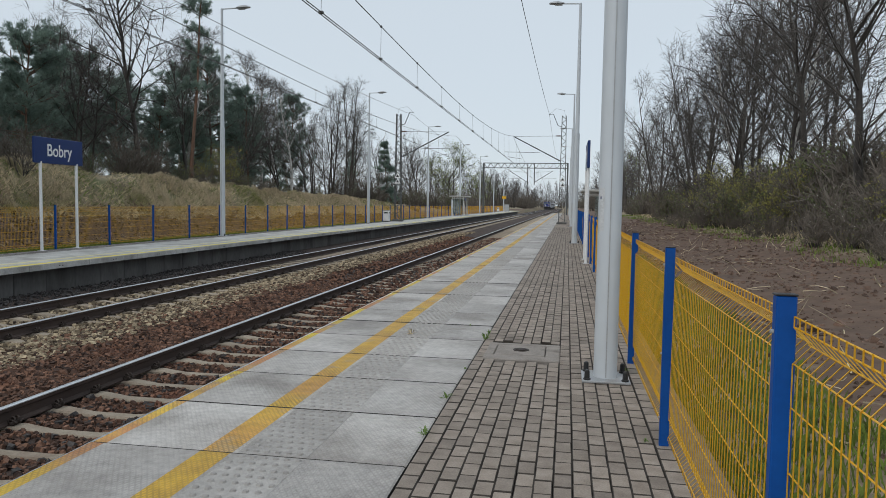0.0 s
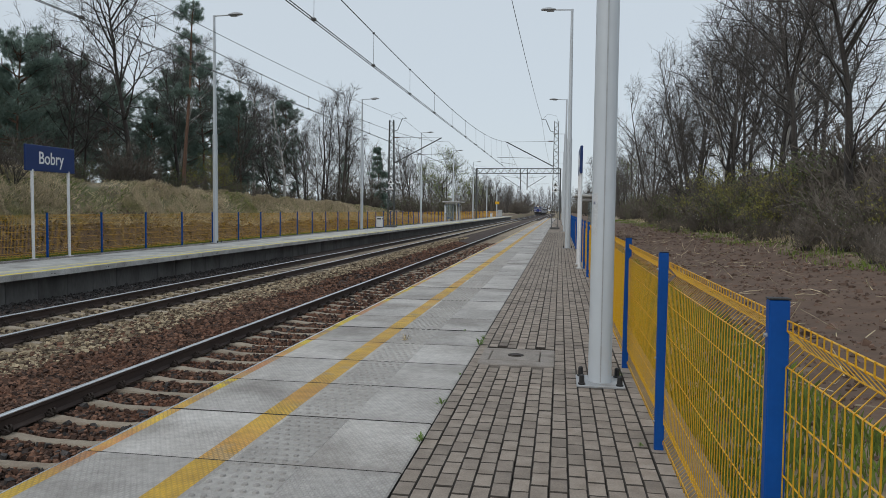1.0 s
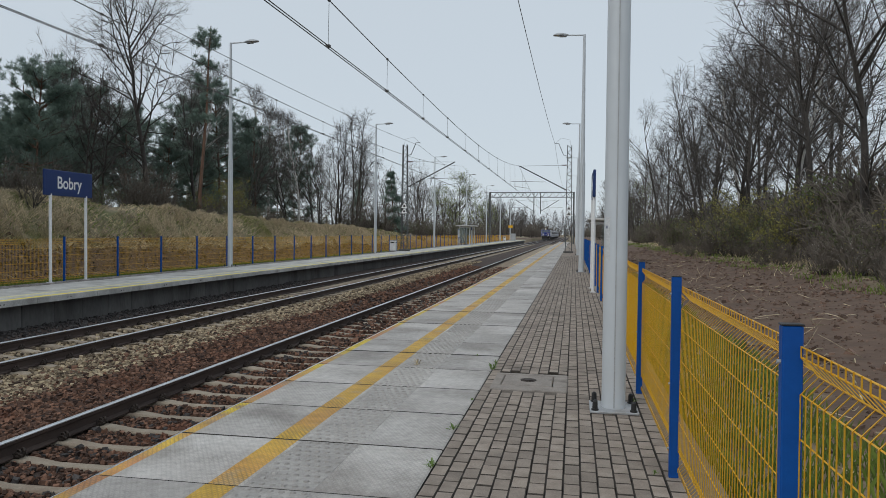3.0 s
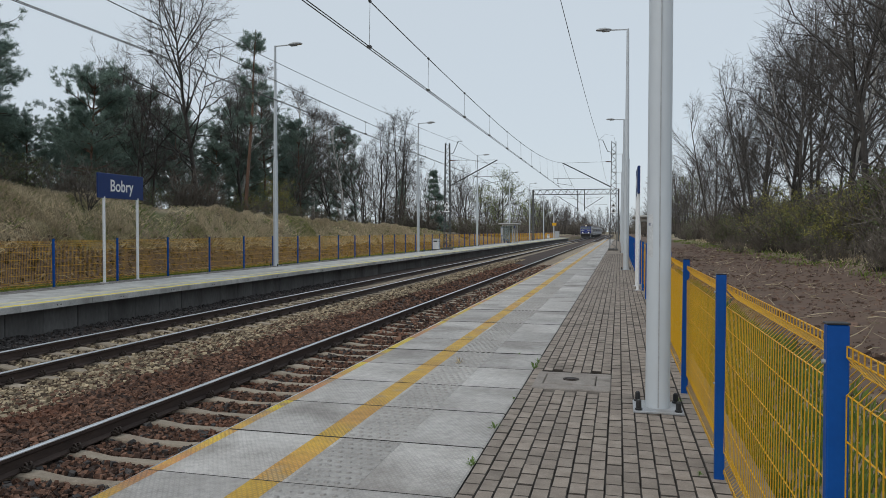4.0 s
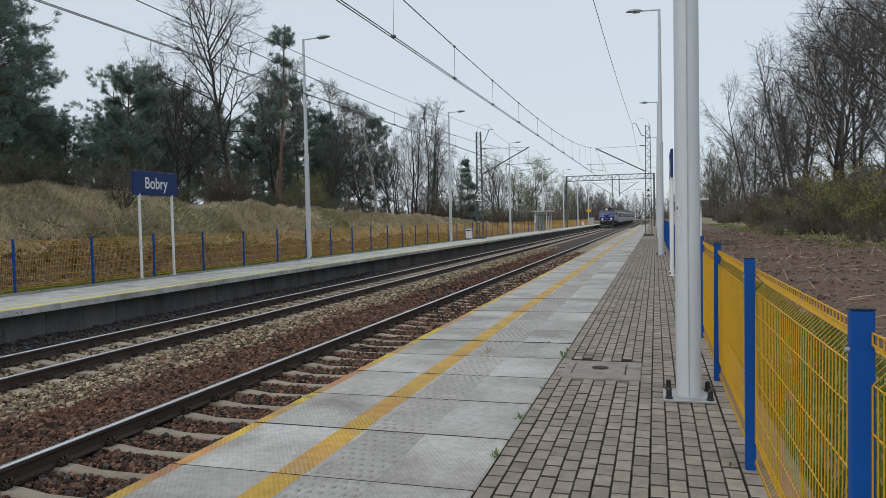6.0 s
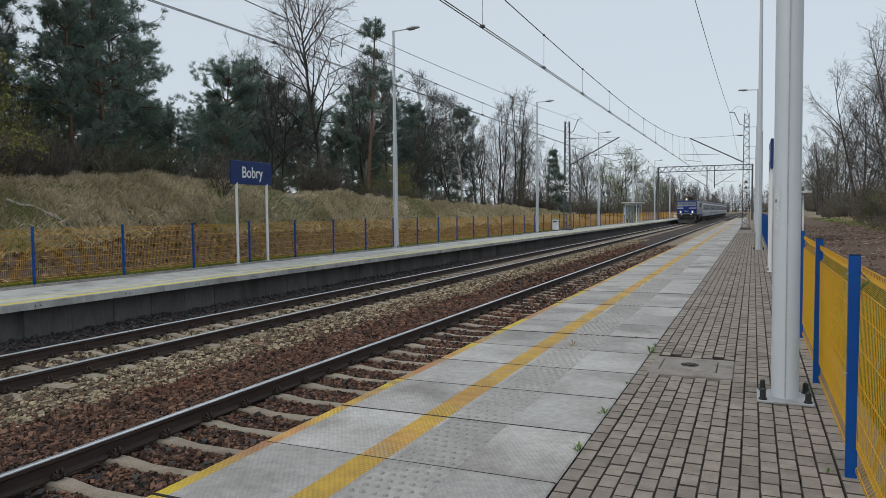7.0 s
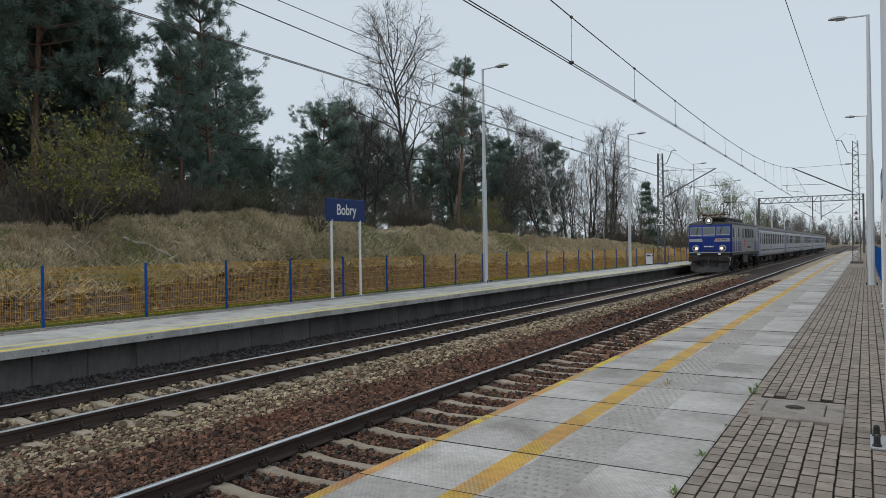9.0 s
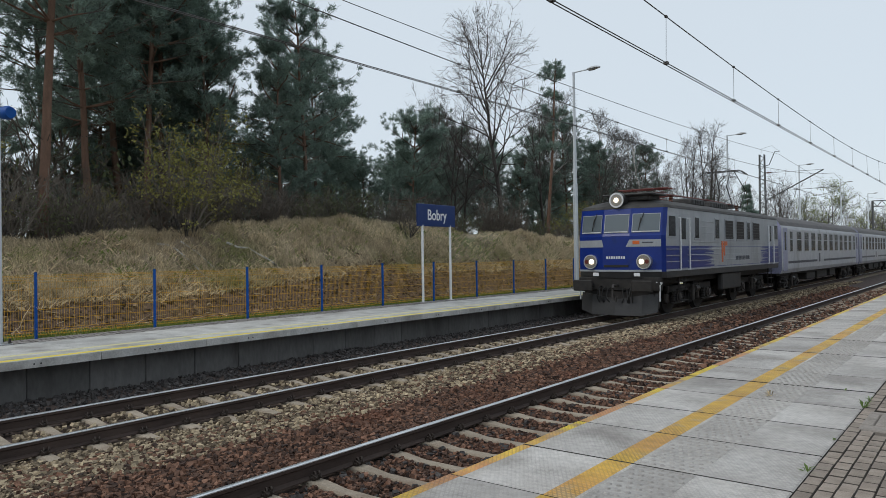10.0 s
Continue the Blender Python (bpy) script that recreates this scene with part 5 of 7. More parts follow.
def locomotive():
    """Built with rail level at z = 0, nose at y = 0 facing -y."""
    owner = thing("locomotive", "blue and grey electric locomotive with lit headlamps, running on the line", "locomotive")
    H = 1.49
    lev = [(1.28, 0.06), (1.48, 0.0), (1.56, 0.0), (2.28, 0.0), (2.62, 0.0), (2.70, 0.03), (3.36, 0.17), (3.50, 0.20)]
    outs = [plan_outline(z, H, r) for z, r in lev]
    body = MB()

    def mat_at(i, k):
        if i == 0:
            return 2
        if 3 <= k <= 3:
            return 0 if i >= 3 else 3
        if k == 9:
            return 0 if i >= 3 else 3
        return 1

    ring_loft(outs, mat_at, body, close_top=True)
    part("body", body, [LOCO_GREY, LOCO_BLUE, PLOW, LOCO_BLUE], owner, "blue cab ends and grey sides")
    roof = MB()
    r_out = [plan_outline(3.505, H + 0.02, 0.20), plan_outline(3.60, H - 0.03, 0.24), plan_outline(3.74, H, 0.24, 0.34), plan_outline(3.84, H, 0.20, 0.75)]
    ring_loft(r_out, lambda i, k: 0, roof, close_bottom=False)
    part("roof", roof, ROOF, owner, "sooty dark roof", True)
    corner = [(-0.46, 0.0), (0.46, 0.0), (H - 0.09, 0.26)]
    lcorner = [(-(H - 0.09), 0.26), (-0.46, 0.0)]
    panes = ((lcorner[0], lcorner[1], 0.10, 0.93), (corner[0], corner[1], 0.06, 0.94), (corner[1], corner[2], 0.07, 0.93))
    for p0, p1, u0, u1 in panes:
        mb = MB()
        face_quad(p0, p1, u0 - 0.012, u1 + 0.012, 2.725, 3.325, 0.035, 0.163, 0.018, mb)
        fr = part("windscreen_frame", mb, LOCO_GREY, owner, "pale metal window frame")
        mb = MB()
        face_quad(p0, p1, u0 + 0.01, u1 - 0.01, 2.745, 3.305, 0.04, 0.158, 0.008, mb, 0.019)
        part("windscreen", mb, GLASS, fr, "dark cab windscreen")
        mb = MB()
        face_quad(p0, p1, u0 + 0.01, u1 - 0.01, 2.745, 2.765, 0.04, 0.044, 0.012, mb, 0.02)
        part("window_rubber", mb, WHITE, fr)
    for (p0, p1), us in (((lcorner[0], lcorner[1]), (0.72, 0.60)), ((corner[1], corner[2]), (0.42, 0.30))):
        mb = MB()
        a = on_plane(p0, p1, us[0], 0, 3.36, 0.17, 0.05)
        b = on_plane(p0, p1, us[1], 0, 2.95, 0.08, 0.06)
        mb.tube([a, b], 0.012, 5)
        mb.tube([(b[0] - 0.03, b[1] - 0.0, b[2] - 0.14), (b[0] + 0.06, b[1], b[2] + 0.26)], 0.014, 5)
        part("wiper", mb, BLACK, owner)
    # the pale flashes under the windscreen and the lower blue front
    for p0, p1, u0, u1 in ((lcorner[0], lcorner[1], 0.0, 0.98), (corner[1], corner[2], 0.0, 0.99)):
        mb = MB()
        face_quad(p0, p1, u0, u1, 2.27, 2.50, 0.0, 0.0, 0.006, mb, 0.002)
        # the end towards the nose is cut on the slant
        inner = (1, 5) if p0[0] < 0 else (0, 4)
        for q in inner:
            w = on_plane(p0, p1, u1 + 0.06 if p0[0] < 0 else u0 - 0.12, 0, 2.27, 0.0, 0.002 if q < 4 else 0.008)
            mb.v[q] = w
        fl = part("flash", mb, LOCO_GREY, owner, "pale grey flash")
    mb = MB()
    face_quad(corner[1], corner[2], 0.10, 0.32, 2.35, 2.46, 0, 0, 0.004, mb, 0.009)
    part("emblem", mb, ORANGE, fl)
    mb = MB()
    face_quad(corner[1], corner[2], 0.40, 0.75, 2.38, 2.42, 0, 0, 0.004, mb, 0.009)
    part("print_bar", mb, DKGREY, fl)
    # running number, as bars
    for k in range(8):
        mb = MB()
        x = -0.33 + k * 0.083
        mb.box(x, x + 0.052, -0.008, -0.001, 1.89, 1.975)
        part("number_bar", mb, WHITE, owner)
    mb = MB()
    mb.box(-0.42, 0.42, -0.02, 0.0, 1.62, 1.70, 0.005)
    part("grille", mb, BLACK, owner)
    mb = MB()
    for s in (-1, 1):
        face_quad(corner[1] if s > 0 else lcorner[0], corner[2] if s > 0 else lcorner[1], 0, 1, 1.48, 1.54, 0, 0, 0.02, mb)
    mb.box(-0.46, 0.46, -0.02, 0.0, 1.48, 1.54)
    for s in (-1, 1):
        mb.box(s * H - 0.015, s * H + 0.015, 0.42, L_LOCO - 0.42, 1.48, 1.54)
    part("waist_strip", mb, LOCO_GREY, owner, "pale strip along the sill")
    # lamps
    for s in (-1, 1):
        y = 0.17
        mb = MB()
        mb.disc((s * 0.91, y - 0.06, 1.80), (0, 1, 0), 0.235, 0.20, 28)
        h = part("headlamp", mb, CHROME, owner, "round headlamp", True)
        mb = MB()
        mb.disc((s * 0.91, y - 0.165, 1.80), (0, 1, 0), 0.205, 0.02, 28)
        part("lamp_bowl", mb, BOWL, h)
        mb = MB()
        mb.disc((s * 0.91 - 0.055 * s, y - 0.18, 1.80), (0, 1, 0), 0.082, 0.02, 20)
        part("lamp_lens", mb, FRONT_LAMP, h, "glowing lamp lens")
        mb = MB()
        mb.disc((s * 0.91 + 0.115 * s, y - 0.18, 1.80), (0, 1, 0), 0.07, 0.02, 14)
        part("tail_lens", mb, MARK_LAMP, h)
    mb = MB()
    mb.disc((0, 0.28, 3.78), (0, 1, 0), 0.24, 0.34, 28)
    h = part("top_lamp", mb, PLOW, owner, "round roof headlamp", True)
    mb = MB()
    mb.disc((0, 0.10, 3.78), (0, 1, 0), 0.245, 0.03, 28)
    mb.disc((0, 0.088, 3.78), (0, 1, 0), 0.19, 0.02, 28, 1)
    part("rim", mb, [CHROME, BOWL], h)
    mb = MB()
    mb.disc((0, 0.085, 3.78), (0, 1, 0), 0.08, 0.03, 20)
    part("lamp_lens", mb, FRONT_LAMP, h, "glowing lamp lens")
    mb = MB()
    mb.box(-0.62, 1.1, 0.35, 1.6, 3.93, 4.0, 0.03)
    mb.box(-0.5, 0.9, 0.55, 1.5, 3.78, 3.94, 0.03)
    part("roof_box", mb, ROOF, owner)
    for s in (-1, 1):
        mb = MB()
        mb.box(s * 0.70 - 0.10, s * 0.70 + 0.10, -0.02, 0.0, 1.335, 1.445, 0.004)
        part("marking_plate", mb, WHITE, owner, "small white plate")
        for k in range(3):
            mb = MB()
            mb.tube([(s * (0.25 + 0.16 * k), 0.08, 0.95), (s * (0.26 + 0.16 * k), -0.1 - 0.03 * k, 0.9), (s * (0.3 + 0.15 * k), -0.14, 0.62), (s * (0.22 + 0.17 * k), -0.06, 0.5)], 0.02, 6)
            part("brake_hose", mb, BLACK, owner, "", True)
    # buffer beam, buffers, coupling, plough
    mb = MB()
    mb.box(-1.38, 1.38, 0.10, 0.40, 0.86, 1.30, 0.03)
    part("buffer_beam", mb, UNDER, owner)
    mb = MB()
    mb.box(-1.22, 1.22, 0.16, 0.55, 0.30, 0.87, 0.03)
    part("plough_bracket", mb, UNDER, owner)
    for s in (-1, 1):
        mb = MB()
        mb.disc((s * 0.95, -0.12, 1.04), (0, 1, 0), 0.13, 0.45, 14)
        mb.box(s * 1.0 - 0.34, s * 1.0 + 0.34, -0.40, -0.33, 0.86, 1.22, 0.09)
        part("buffer", mb, UNDER, owner)
        for dx in (0.55,):
            mb = MB()
            mb.tube([(s * dx, 0.1, 1.0), (s * dx, -0.12, 0.98), (s * (dx - 0.06), -0.16, 0.7), (s * (dx - 0.12), -0.02, 0.45), (s * (dx - 0.2), 0.05, 0.62)], 0.025, 6)
            part("air_hose", mb, BLACK, owner, "", True)
    mb = MB()
    mb.tube([(0, 0.1, 1.04), (0, -0.25, 1.04), (0.03, -0.33, 0.95)], 0.045, 8)
    mb.tube([(0, -0.3, 0.98), (0.0, -0.3, 0.6), (0.1, -0.28, 0.55), (0.1, -0.26, 0.7)], 0.035, 6)
    part("coupling", mb, AXLE, owner)
    mb = MB()
    prof = [(-1.30, 0.12, 0.22, 0.80), (-0.85, -0.06, 0.10, 0.74), (0.0, -0.16, 0.09, 0.60), (0.85, -0.06, 0.10, 0.74), (1.30, 0.12, 0.22, 0.80)]
    for (x0, y0, a0, b0), (x1, y1, a1, b1) in zip(prof, prof[1:]):
        mb.add([(x0, y0, a0), (x1, y1, a1), (x1, y1 + 0.1, b1), (x0, y0 + 0.1, b0), (x0, y0 + 0.05, a0), (x1, y1 + 0.05, a1), (x1, y1 + 0.15, b1), (x0, y0 + 0.15, b0)], [(0, 1, 2, 3), (5, 4, 7, 6), (3, 2, 6, 7), (1, 0, 4, 5)])
    part("plough", mb, PLOW, owner, "low black snow plough")
    # handrails and steps at the cab corners
    for s in (-1, 1):
        mb = MB()
        mb.tube([(s * 1.36, 0.18, 0.55), (s * 1.38, 0.14, 1.05), (s * 1.44, 0.2, 1.12), (s * 1.28, 0.10, 1.15)], 0.022, 6)
        part("corner_rail", mb, WHITE, owner, "white corner handrail")
        for y in (1.55, 2.42, L_LOCO - 2.42, L_LOCO - 1.55):
            mb = MB()
            mb.tube([(s * (H + 0.07), y, 1.5), (s * (H + 0.07), y, 3.2)], 0.024, 6)
            mb.tube([(s * H, y, 1.5), (s * (H + 0.07), y, 1.5)], 0.015, 5)
            mb.tube([(s * H, y, 3.2), (s * (H + 0.07), y, 3.2)], 0.015, 5)
            part("handrail", mb, WHITE, owner, "white door handrail")
        for y in (1.95, L_LOCO - 1.95):
            mb = MB()
            mb.tube([(s * (H - 0.05), y - 0.3, 0.45), (s * (H - 0.05), y - 0.3, 1.3)], 0.02, 6)
            mb.tube([(s * (H - 0.05), y + 0.3, 0.45), (s * (H - 0.05), y + 0.3, 1.3)], 0.02, 6)
            for z in (0.5, 0.85, 1.15):
                mb.box(s * (H - 0.05) - 0.1, s * (H - 0.05) + 0.1, y - 0.3, y + 0.3, z - 0.012, z + 0.012)
            part("cab_steps", mb, UNDER, owner)
    # sides: cab doors, windows, stripes
    for s in (-1, 1):
        for y in (1.98, L_LOCO - 1.98):
            mb = MB()
            mb.box(s * H - 0.012, s * H + 0.012, y - 0.36, y + 0.36, 1.55, 3.3, 0.006)
            d = part("cab_door", mb, LOCO_GREY, owner)
            mb = MB()
            mb.box(s * H - 0.015, s * H + 0.015, y - 0.35, y + 0.35, 1.56, 2.28, 0.003)
            part("door_panel", mb, LOCO_BLUE, d, "blue lower door panel")
            mb = MB()
            mb.box(s * H - 0.018, s * H + 0.018, y - 0.22, y + 0.22, 2.5, 3.2, 0.006)
            part("door_window", mb, GLASS2, d)
        for y, w in ((0.92, 0.30), (L_LOCO - 0.92, 0.30)):
            mb = MB()
            mb.box(s * H - 0.02, s * H + 0.02, y - w - 0.04, y + w + 0.04, 2.54, 3.30, 0.01)
            f = part("window_frame", mb, LOCO_GREY, owner)
            mb = MB()
            mb.box(s * H - 0.026, s * H + 0.026, y - w, y + w, 2.6, 3.24, 0.006)
            part("cab_window", mb, GLASS2, f)
        for y, w in ((3.3, 0.2), (5.55, 0.24), (7.05, 0.5), (8.55, 0.5), (9.75, 0.2), (10.95, 0.5)):
            mb = MB()
            mb.box(s * H - 0.02, s * H + 0.02, y - w - 0.05, y + w + 0.05, 2.50, 3.32, 0.01)
            f = part("window_frame", mb, LOCO_GREY, owner)
            mb = MB()
            mb.box(s * H - 0.026, s * H + 0.026, y - w, y + w, 2.56, 3.26, 0.006)
            part("machine_room_window", mb, GLASS2 if w < 0.3 else UNDER, f)
            if w > 0.4:
                for q in range(6):
                    mb = MB()
                    mb.box(s * H - 0.032, s * H + 0.032, y - w, y + w, 2.60 + q * 0.11, 2.62 + q * 0.11)
                    part("louvre", mb, PLOW, f)
        for z in (1.78, 1.98, 2.18, 2.30, 2.42):
            mb = MB()
            mb.box(s * H - 0.012, s * H + 0.012, 2.6 if z > 2.25 else 0.45, L_LOCO - (2.6 if z > 2.25 else 0.45), z - 0.012, z + 0.012, 0.004)
            part("body_rib", mb, LOCO_GREY, owner)
        for z in (2.75, 2.95, 3.15):
            mb = MB()
            mb.box(s * H - 0.01, s * H + 0.01, 3.6, 5.2, z - 0.012, z + 0.012, 0.004)
            part("body_rib", mb, LOCO_GREY, owner)
        # the grey middle of the lower side, with sawtooth ends
        for q, z in enumerate(np.arange(1.56, 2.25, 0.0505)):
            mb = MB()
            d = 0.75 * abs(math.sin(q * 1.9)) + (0.5 if q % 2 else 0.0)
            mb.add([(s * (H + 0.006), y, zz) for y, zz in ((5.2, z), (11.6, z), (11.6 + d, z + 0.025), (11.6, z + 0.05), (5.2, z + 0.05), (5.2 - d, z + 0.025))], [(0, 1, 2, 3, 4, 5) if s > 0 else (5, 4, 3, 2, 1, 0)])
            part("grey_stripe", mb, LOCO_GREY, owner)
        mb = MB()
        for y0, y1, z0, z1 in ((6.08, 6.26, 1.68, 2.46), (6.34, 6.50, 1.92, 2.46), (6.50, 6.80, 2.30, 2.46), (6.26, 6.34, 2.06, 2.20)):
            mb = MB()
            mb.box(s * H - 0.014, s * H + 0.014, y0, y1, z0, z1, 0.003)
            part("emblem", mb, ORANGE, owner, "plain orange emblem")
        for k in range(10):
            mb = MB()
            mb.box(s * H - 0.014, s * H + 0.014, 7.9 + k * 0.2, 8.04 + k * 0.2, 1.74, 1.9, 0.002)
            part("print_bar", mb, DKGREY, owner)
        mb = MB()
        mb.box(s * 1.28 - 0.1, s * 1.28 + 0.1, 6.5, 9.0, 0.62, 1.26, 0.04)
        part("battery_box", mb, PLOW, owner, "dark equipment box")
    bogie(owner, 3.85, 0.62, 3.05)
    bogie(owner, L_LOCO - 3.85, 0.62, 3.05)
    mb = MB()
    mb.box(-1.1, 1.1, 0.5, L_LOCO - 0.5, 1.05, 1.29)
    part("underframe", mb, UNDER, owner)
    # roof gear
    for y in (1.9, 3.6, L_LOCO - 3.6):
        for s in (-1, 1):
            mb = MB()
            mb.tube([(s * 0.5, y, 3.8 + 0.05 * i) for i in range(7)], [0.05 if i % 2 else 0.09 for i in range(7)], 10)
            part("insulator", mb, INSUL, owner)
    mb = MB()
    mb.tube([(0.5, 2.0, 4.1), (0.5, 8, 4.15), (0.4, L_LOCO - 2.5, 4.1)], 0.03, 6)
    mb.tube([(-0.5, 2.0, 4.1), (-0.5, 7, 4.12)], 0.03, 6)
    part("roof_busbar", mb, RED, owner)
    for y0, y1 in ((5.0, 6.6), (7.3, 9.6)):
        mb = MB()
        mb.box(-0.6, 0.75, y0, y1, 3.80, 4.08, 0.06)
        b = part("roof_equipment", mb, ROOF, owner)
        for q in range(8):
            mb = MB()
            y = y0 + 0.1 + q * (y1 - y0 - 0.3) / 7
            mb.box(0.74, 0.765, y, y + 0.1, 3.86, 4.02)
            part("louvre", mb, BLACK, b)
    # folded front collector, raised rear collector
    mb = MB()
    for s in (-0.5, 0.5):
        mb.tube([(s, 2.0, 4.12), (s * 0.9, 3.2, 4.2), (s * 0.8, 2.2, 4.26)], 0.02, 6)
    mb.tube([(-0.9, 2.3, 4.27), (0.9, 2.3, 4.27)], 0.03, 6)
    mb.tube([(-0.9, 2.7, 4.27), (0.9, 2.7, 4.27)], 0.03, 6)
    mb.box(-0.6, 0.6, 1.9, 1.98, 4.05, 4.1)
    mb.box(-0.6, 0.6, 3.6, 3.68, 4.05, 4.1)
    part("folded_collector", mb, RED, owner)
    mb = MB()
    top = 5.68
    for s in (-0.55, 0.55):
        mb.tube([(s, L_LOCO - 4.4, 4.1), (s * 1.05, L_LOCO - 5.3, 4.85), (s * 0.75, L_LOCO - 4.1, top - 0.05)], 0.022, 6)
        mb.tube([(s, L_LOCO - 3.2, 4.1), (s * 1.05, L_LOCO - 2.4, 4.85), (s * 0.75, L_LOCO - 3.5, top - 0.05)], 0.022, 6)
    mb.tube([(0.55, L_LOCO - 4.4, 4.1), (-0.55, L_LOCO - 5.3, 4.85)], 0.012, 5)
    mb.tube([(-0.6, L_LOCO - 3.2, 4.1), (0.6, L_LOCO - 2.4, 4.85)], 0.012, 5)
    for y in (-4.0, -3.6):
        mb.tube([(-1.0, L_LOCO + y, top - 0.22), (-0.75, L_LOCO + y, top - 0.03), (0.75, L_LOCO + y, top - 0.03), (1.0, L_LOCO + y, top - 0.22)], 0.022, 6)
    mb.box(-0.6, 0.6, L_LOCO - 4.45, L_LOCO - 4.35, 4.0, 4.1)
    mb.box(-0.6, 0.6, L_LOCO - 3.25, L_LOCO - 3.15, 4.0, 4.1)
    part("raised_collector", mb, PLOW, owner, "raised dark pantograph")
    return owner


def coach(label):
    owner = thing("passenger_coach", label, "railway coach", group="coaches of the train")
    H, L = 1.42, L_COACH
    prof = [(-H + 0.08, 0.95), (H - 0.08, 0.95), (H, 1.15), (H, 3.15), (H - 0.04, 3.3), (H - 0.18, 3.52), (H - 0.5, 3.74), (0.5, 3.86), (0, 3.9), (-0.5, 3.86), (-H + 0.5, 3.74), (-H + 0.18, 3.52), (-H + 0.04, 3.3), (-H, 3.15), (-H, 1.15)]
    mb = MB()
    n = len(prof)
    vs = [(x, y, z) for y in (0.0, L) for x, z in prof]
    for i in range(n):
        a, b = i, (i + 1) % n
        top = min(prof[a][1], prof[b][1]) > 3.25
        mb.add([vs[a], vs[n + a], vs[n + b], vs[b]], [(0, 3, 2, 1)], 1 if top else 0)
    mb.add(vs[:n], [tuple(range(n))], 2)
    mb.add(vs[n:], [tuple(range(n - 1, -1, -1))], 2)
    part("body", mb, [COACH, COACH_ROOF, LILAC], owner, "pale grey coach body with a grey roof")
    for s in (-1, 1):
        for y in (0.75, L - 0.75):
            mb = MB()
            mb.box(s * H - 0.01, s * H + 0.012, y - 0.42, y + 0.42, 1.05, 3.2, 0.004)
            d = part("coach_door", mb, LILAC, owner, "lilac-grey coach door")
            mb = MB()
            mb.box(s * H - 0.016, s * H + 0.018, y - 0.17, y + 0.17, 2.1, 3.0, 0.004)
            part("door_window", mb, GLASS2, d)
        for k in range(12):
            y = 2.05 + k * (L - 4.1) / 11
            w = 0.5 if 0 < k < 11 else 0.25
            mb = MB()
            mb.box(s * H - 0.012, s * H + 0.014, y - w - 0.05, y + w + 0.05, 2.0, 3.08, 0.004)
            f = part("window_frame", mb, GALV, owner)
            mb = MB()
            mb.box(s * H - 0.018, s * H + 0.02, y - w, y + w, 2.05, 2.62, 0.003)
            part("pane", mb, GLASS2, f)
            mb = MB()
            mb.box(s * H - 0.018, s * H + 0.02, y - w, y + w, 2.66, 3.03, 0.003)
            part("vent_pane", mb, GLASS2, f)
        for a, b in ((1.4, 8.6), (10.6, L - 1.4)):
            mb = MB()
            mb.box(s * H - 0.006, s * H + 0.008, a, b, 1.42, 1.54)
            part("stripe", mb, DKGREY, owner)
        mb = MB()
        mb.box(s * H - 0.006, s * H + 0.008, 9.1, 9.5, 1.4, 1.9)
        part("emblem", mb, DKGREY, owner)
        for z in (0.45, 0.75):
            for y in (0.75, L - 0.75):
                mb = MB()
                mb.box(s * (H - 0.12) - 0.14, s * (H - 0.12) + 0.14, y - 0.4, y + 0.4, z, z + 0.03)
                part("step", mb, UNDER, owner)
    for k in range(5):
        mb = MB()
        mb.disc((0.0, 2.6 + k * (L - 5.2) / 4, 3.92), (0, 0, 1), 0.22, 0.12, 12)
        part("roof_vent", mb, COACH_ROOF, owner)
    mb = MB()
    mb.box(-1.1, 1.1, 0.3, L - 0.3, 0.82, 0.96)
    for y, w in ((8.2, 1.2), (11.5, 1.5), (15.0, 0.9)):
        mb.box(-1.15, 1.15, y - w, y + w, 0.42, 0.84, 0.04)
    part("underframe", mb, UNDER, owner, "dark equipment boxes")
    bogie(owner, 3.2, 0.46, 2.5)
    bogie(owner, L - 3.2, 0.46, 2.5)
    for y in (-0.22, L + 0.22):
        mb = MB()
        mb.box(-0.75, 0.75, y - 0.2, y + 0.2, 1.1, 3.35, 0.06)
        part("gangway", mb, BLACK, owner, "black rubber gangway")
    return owner


LOCO = locomotive()
COACHES = [coach("pale grey passenger coach with lilac doors behind the locomotive")]
for _ in range(4):
    COACHES.append(copy_thing(COACHES[0], Matrix.Identity(4)))


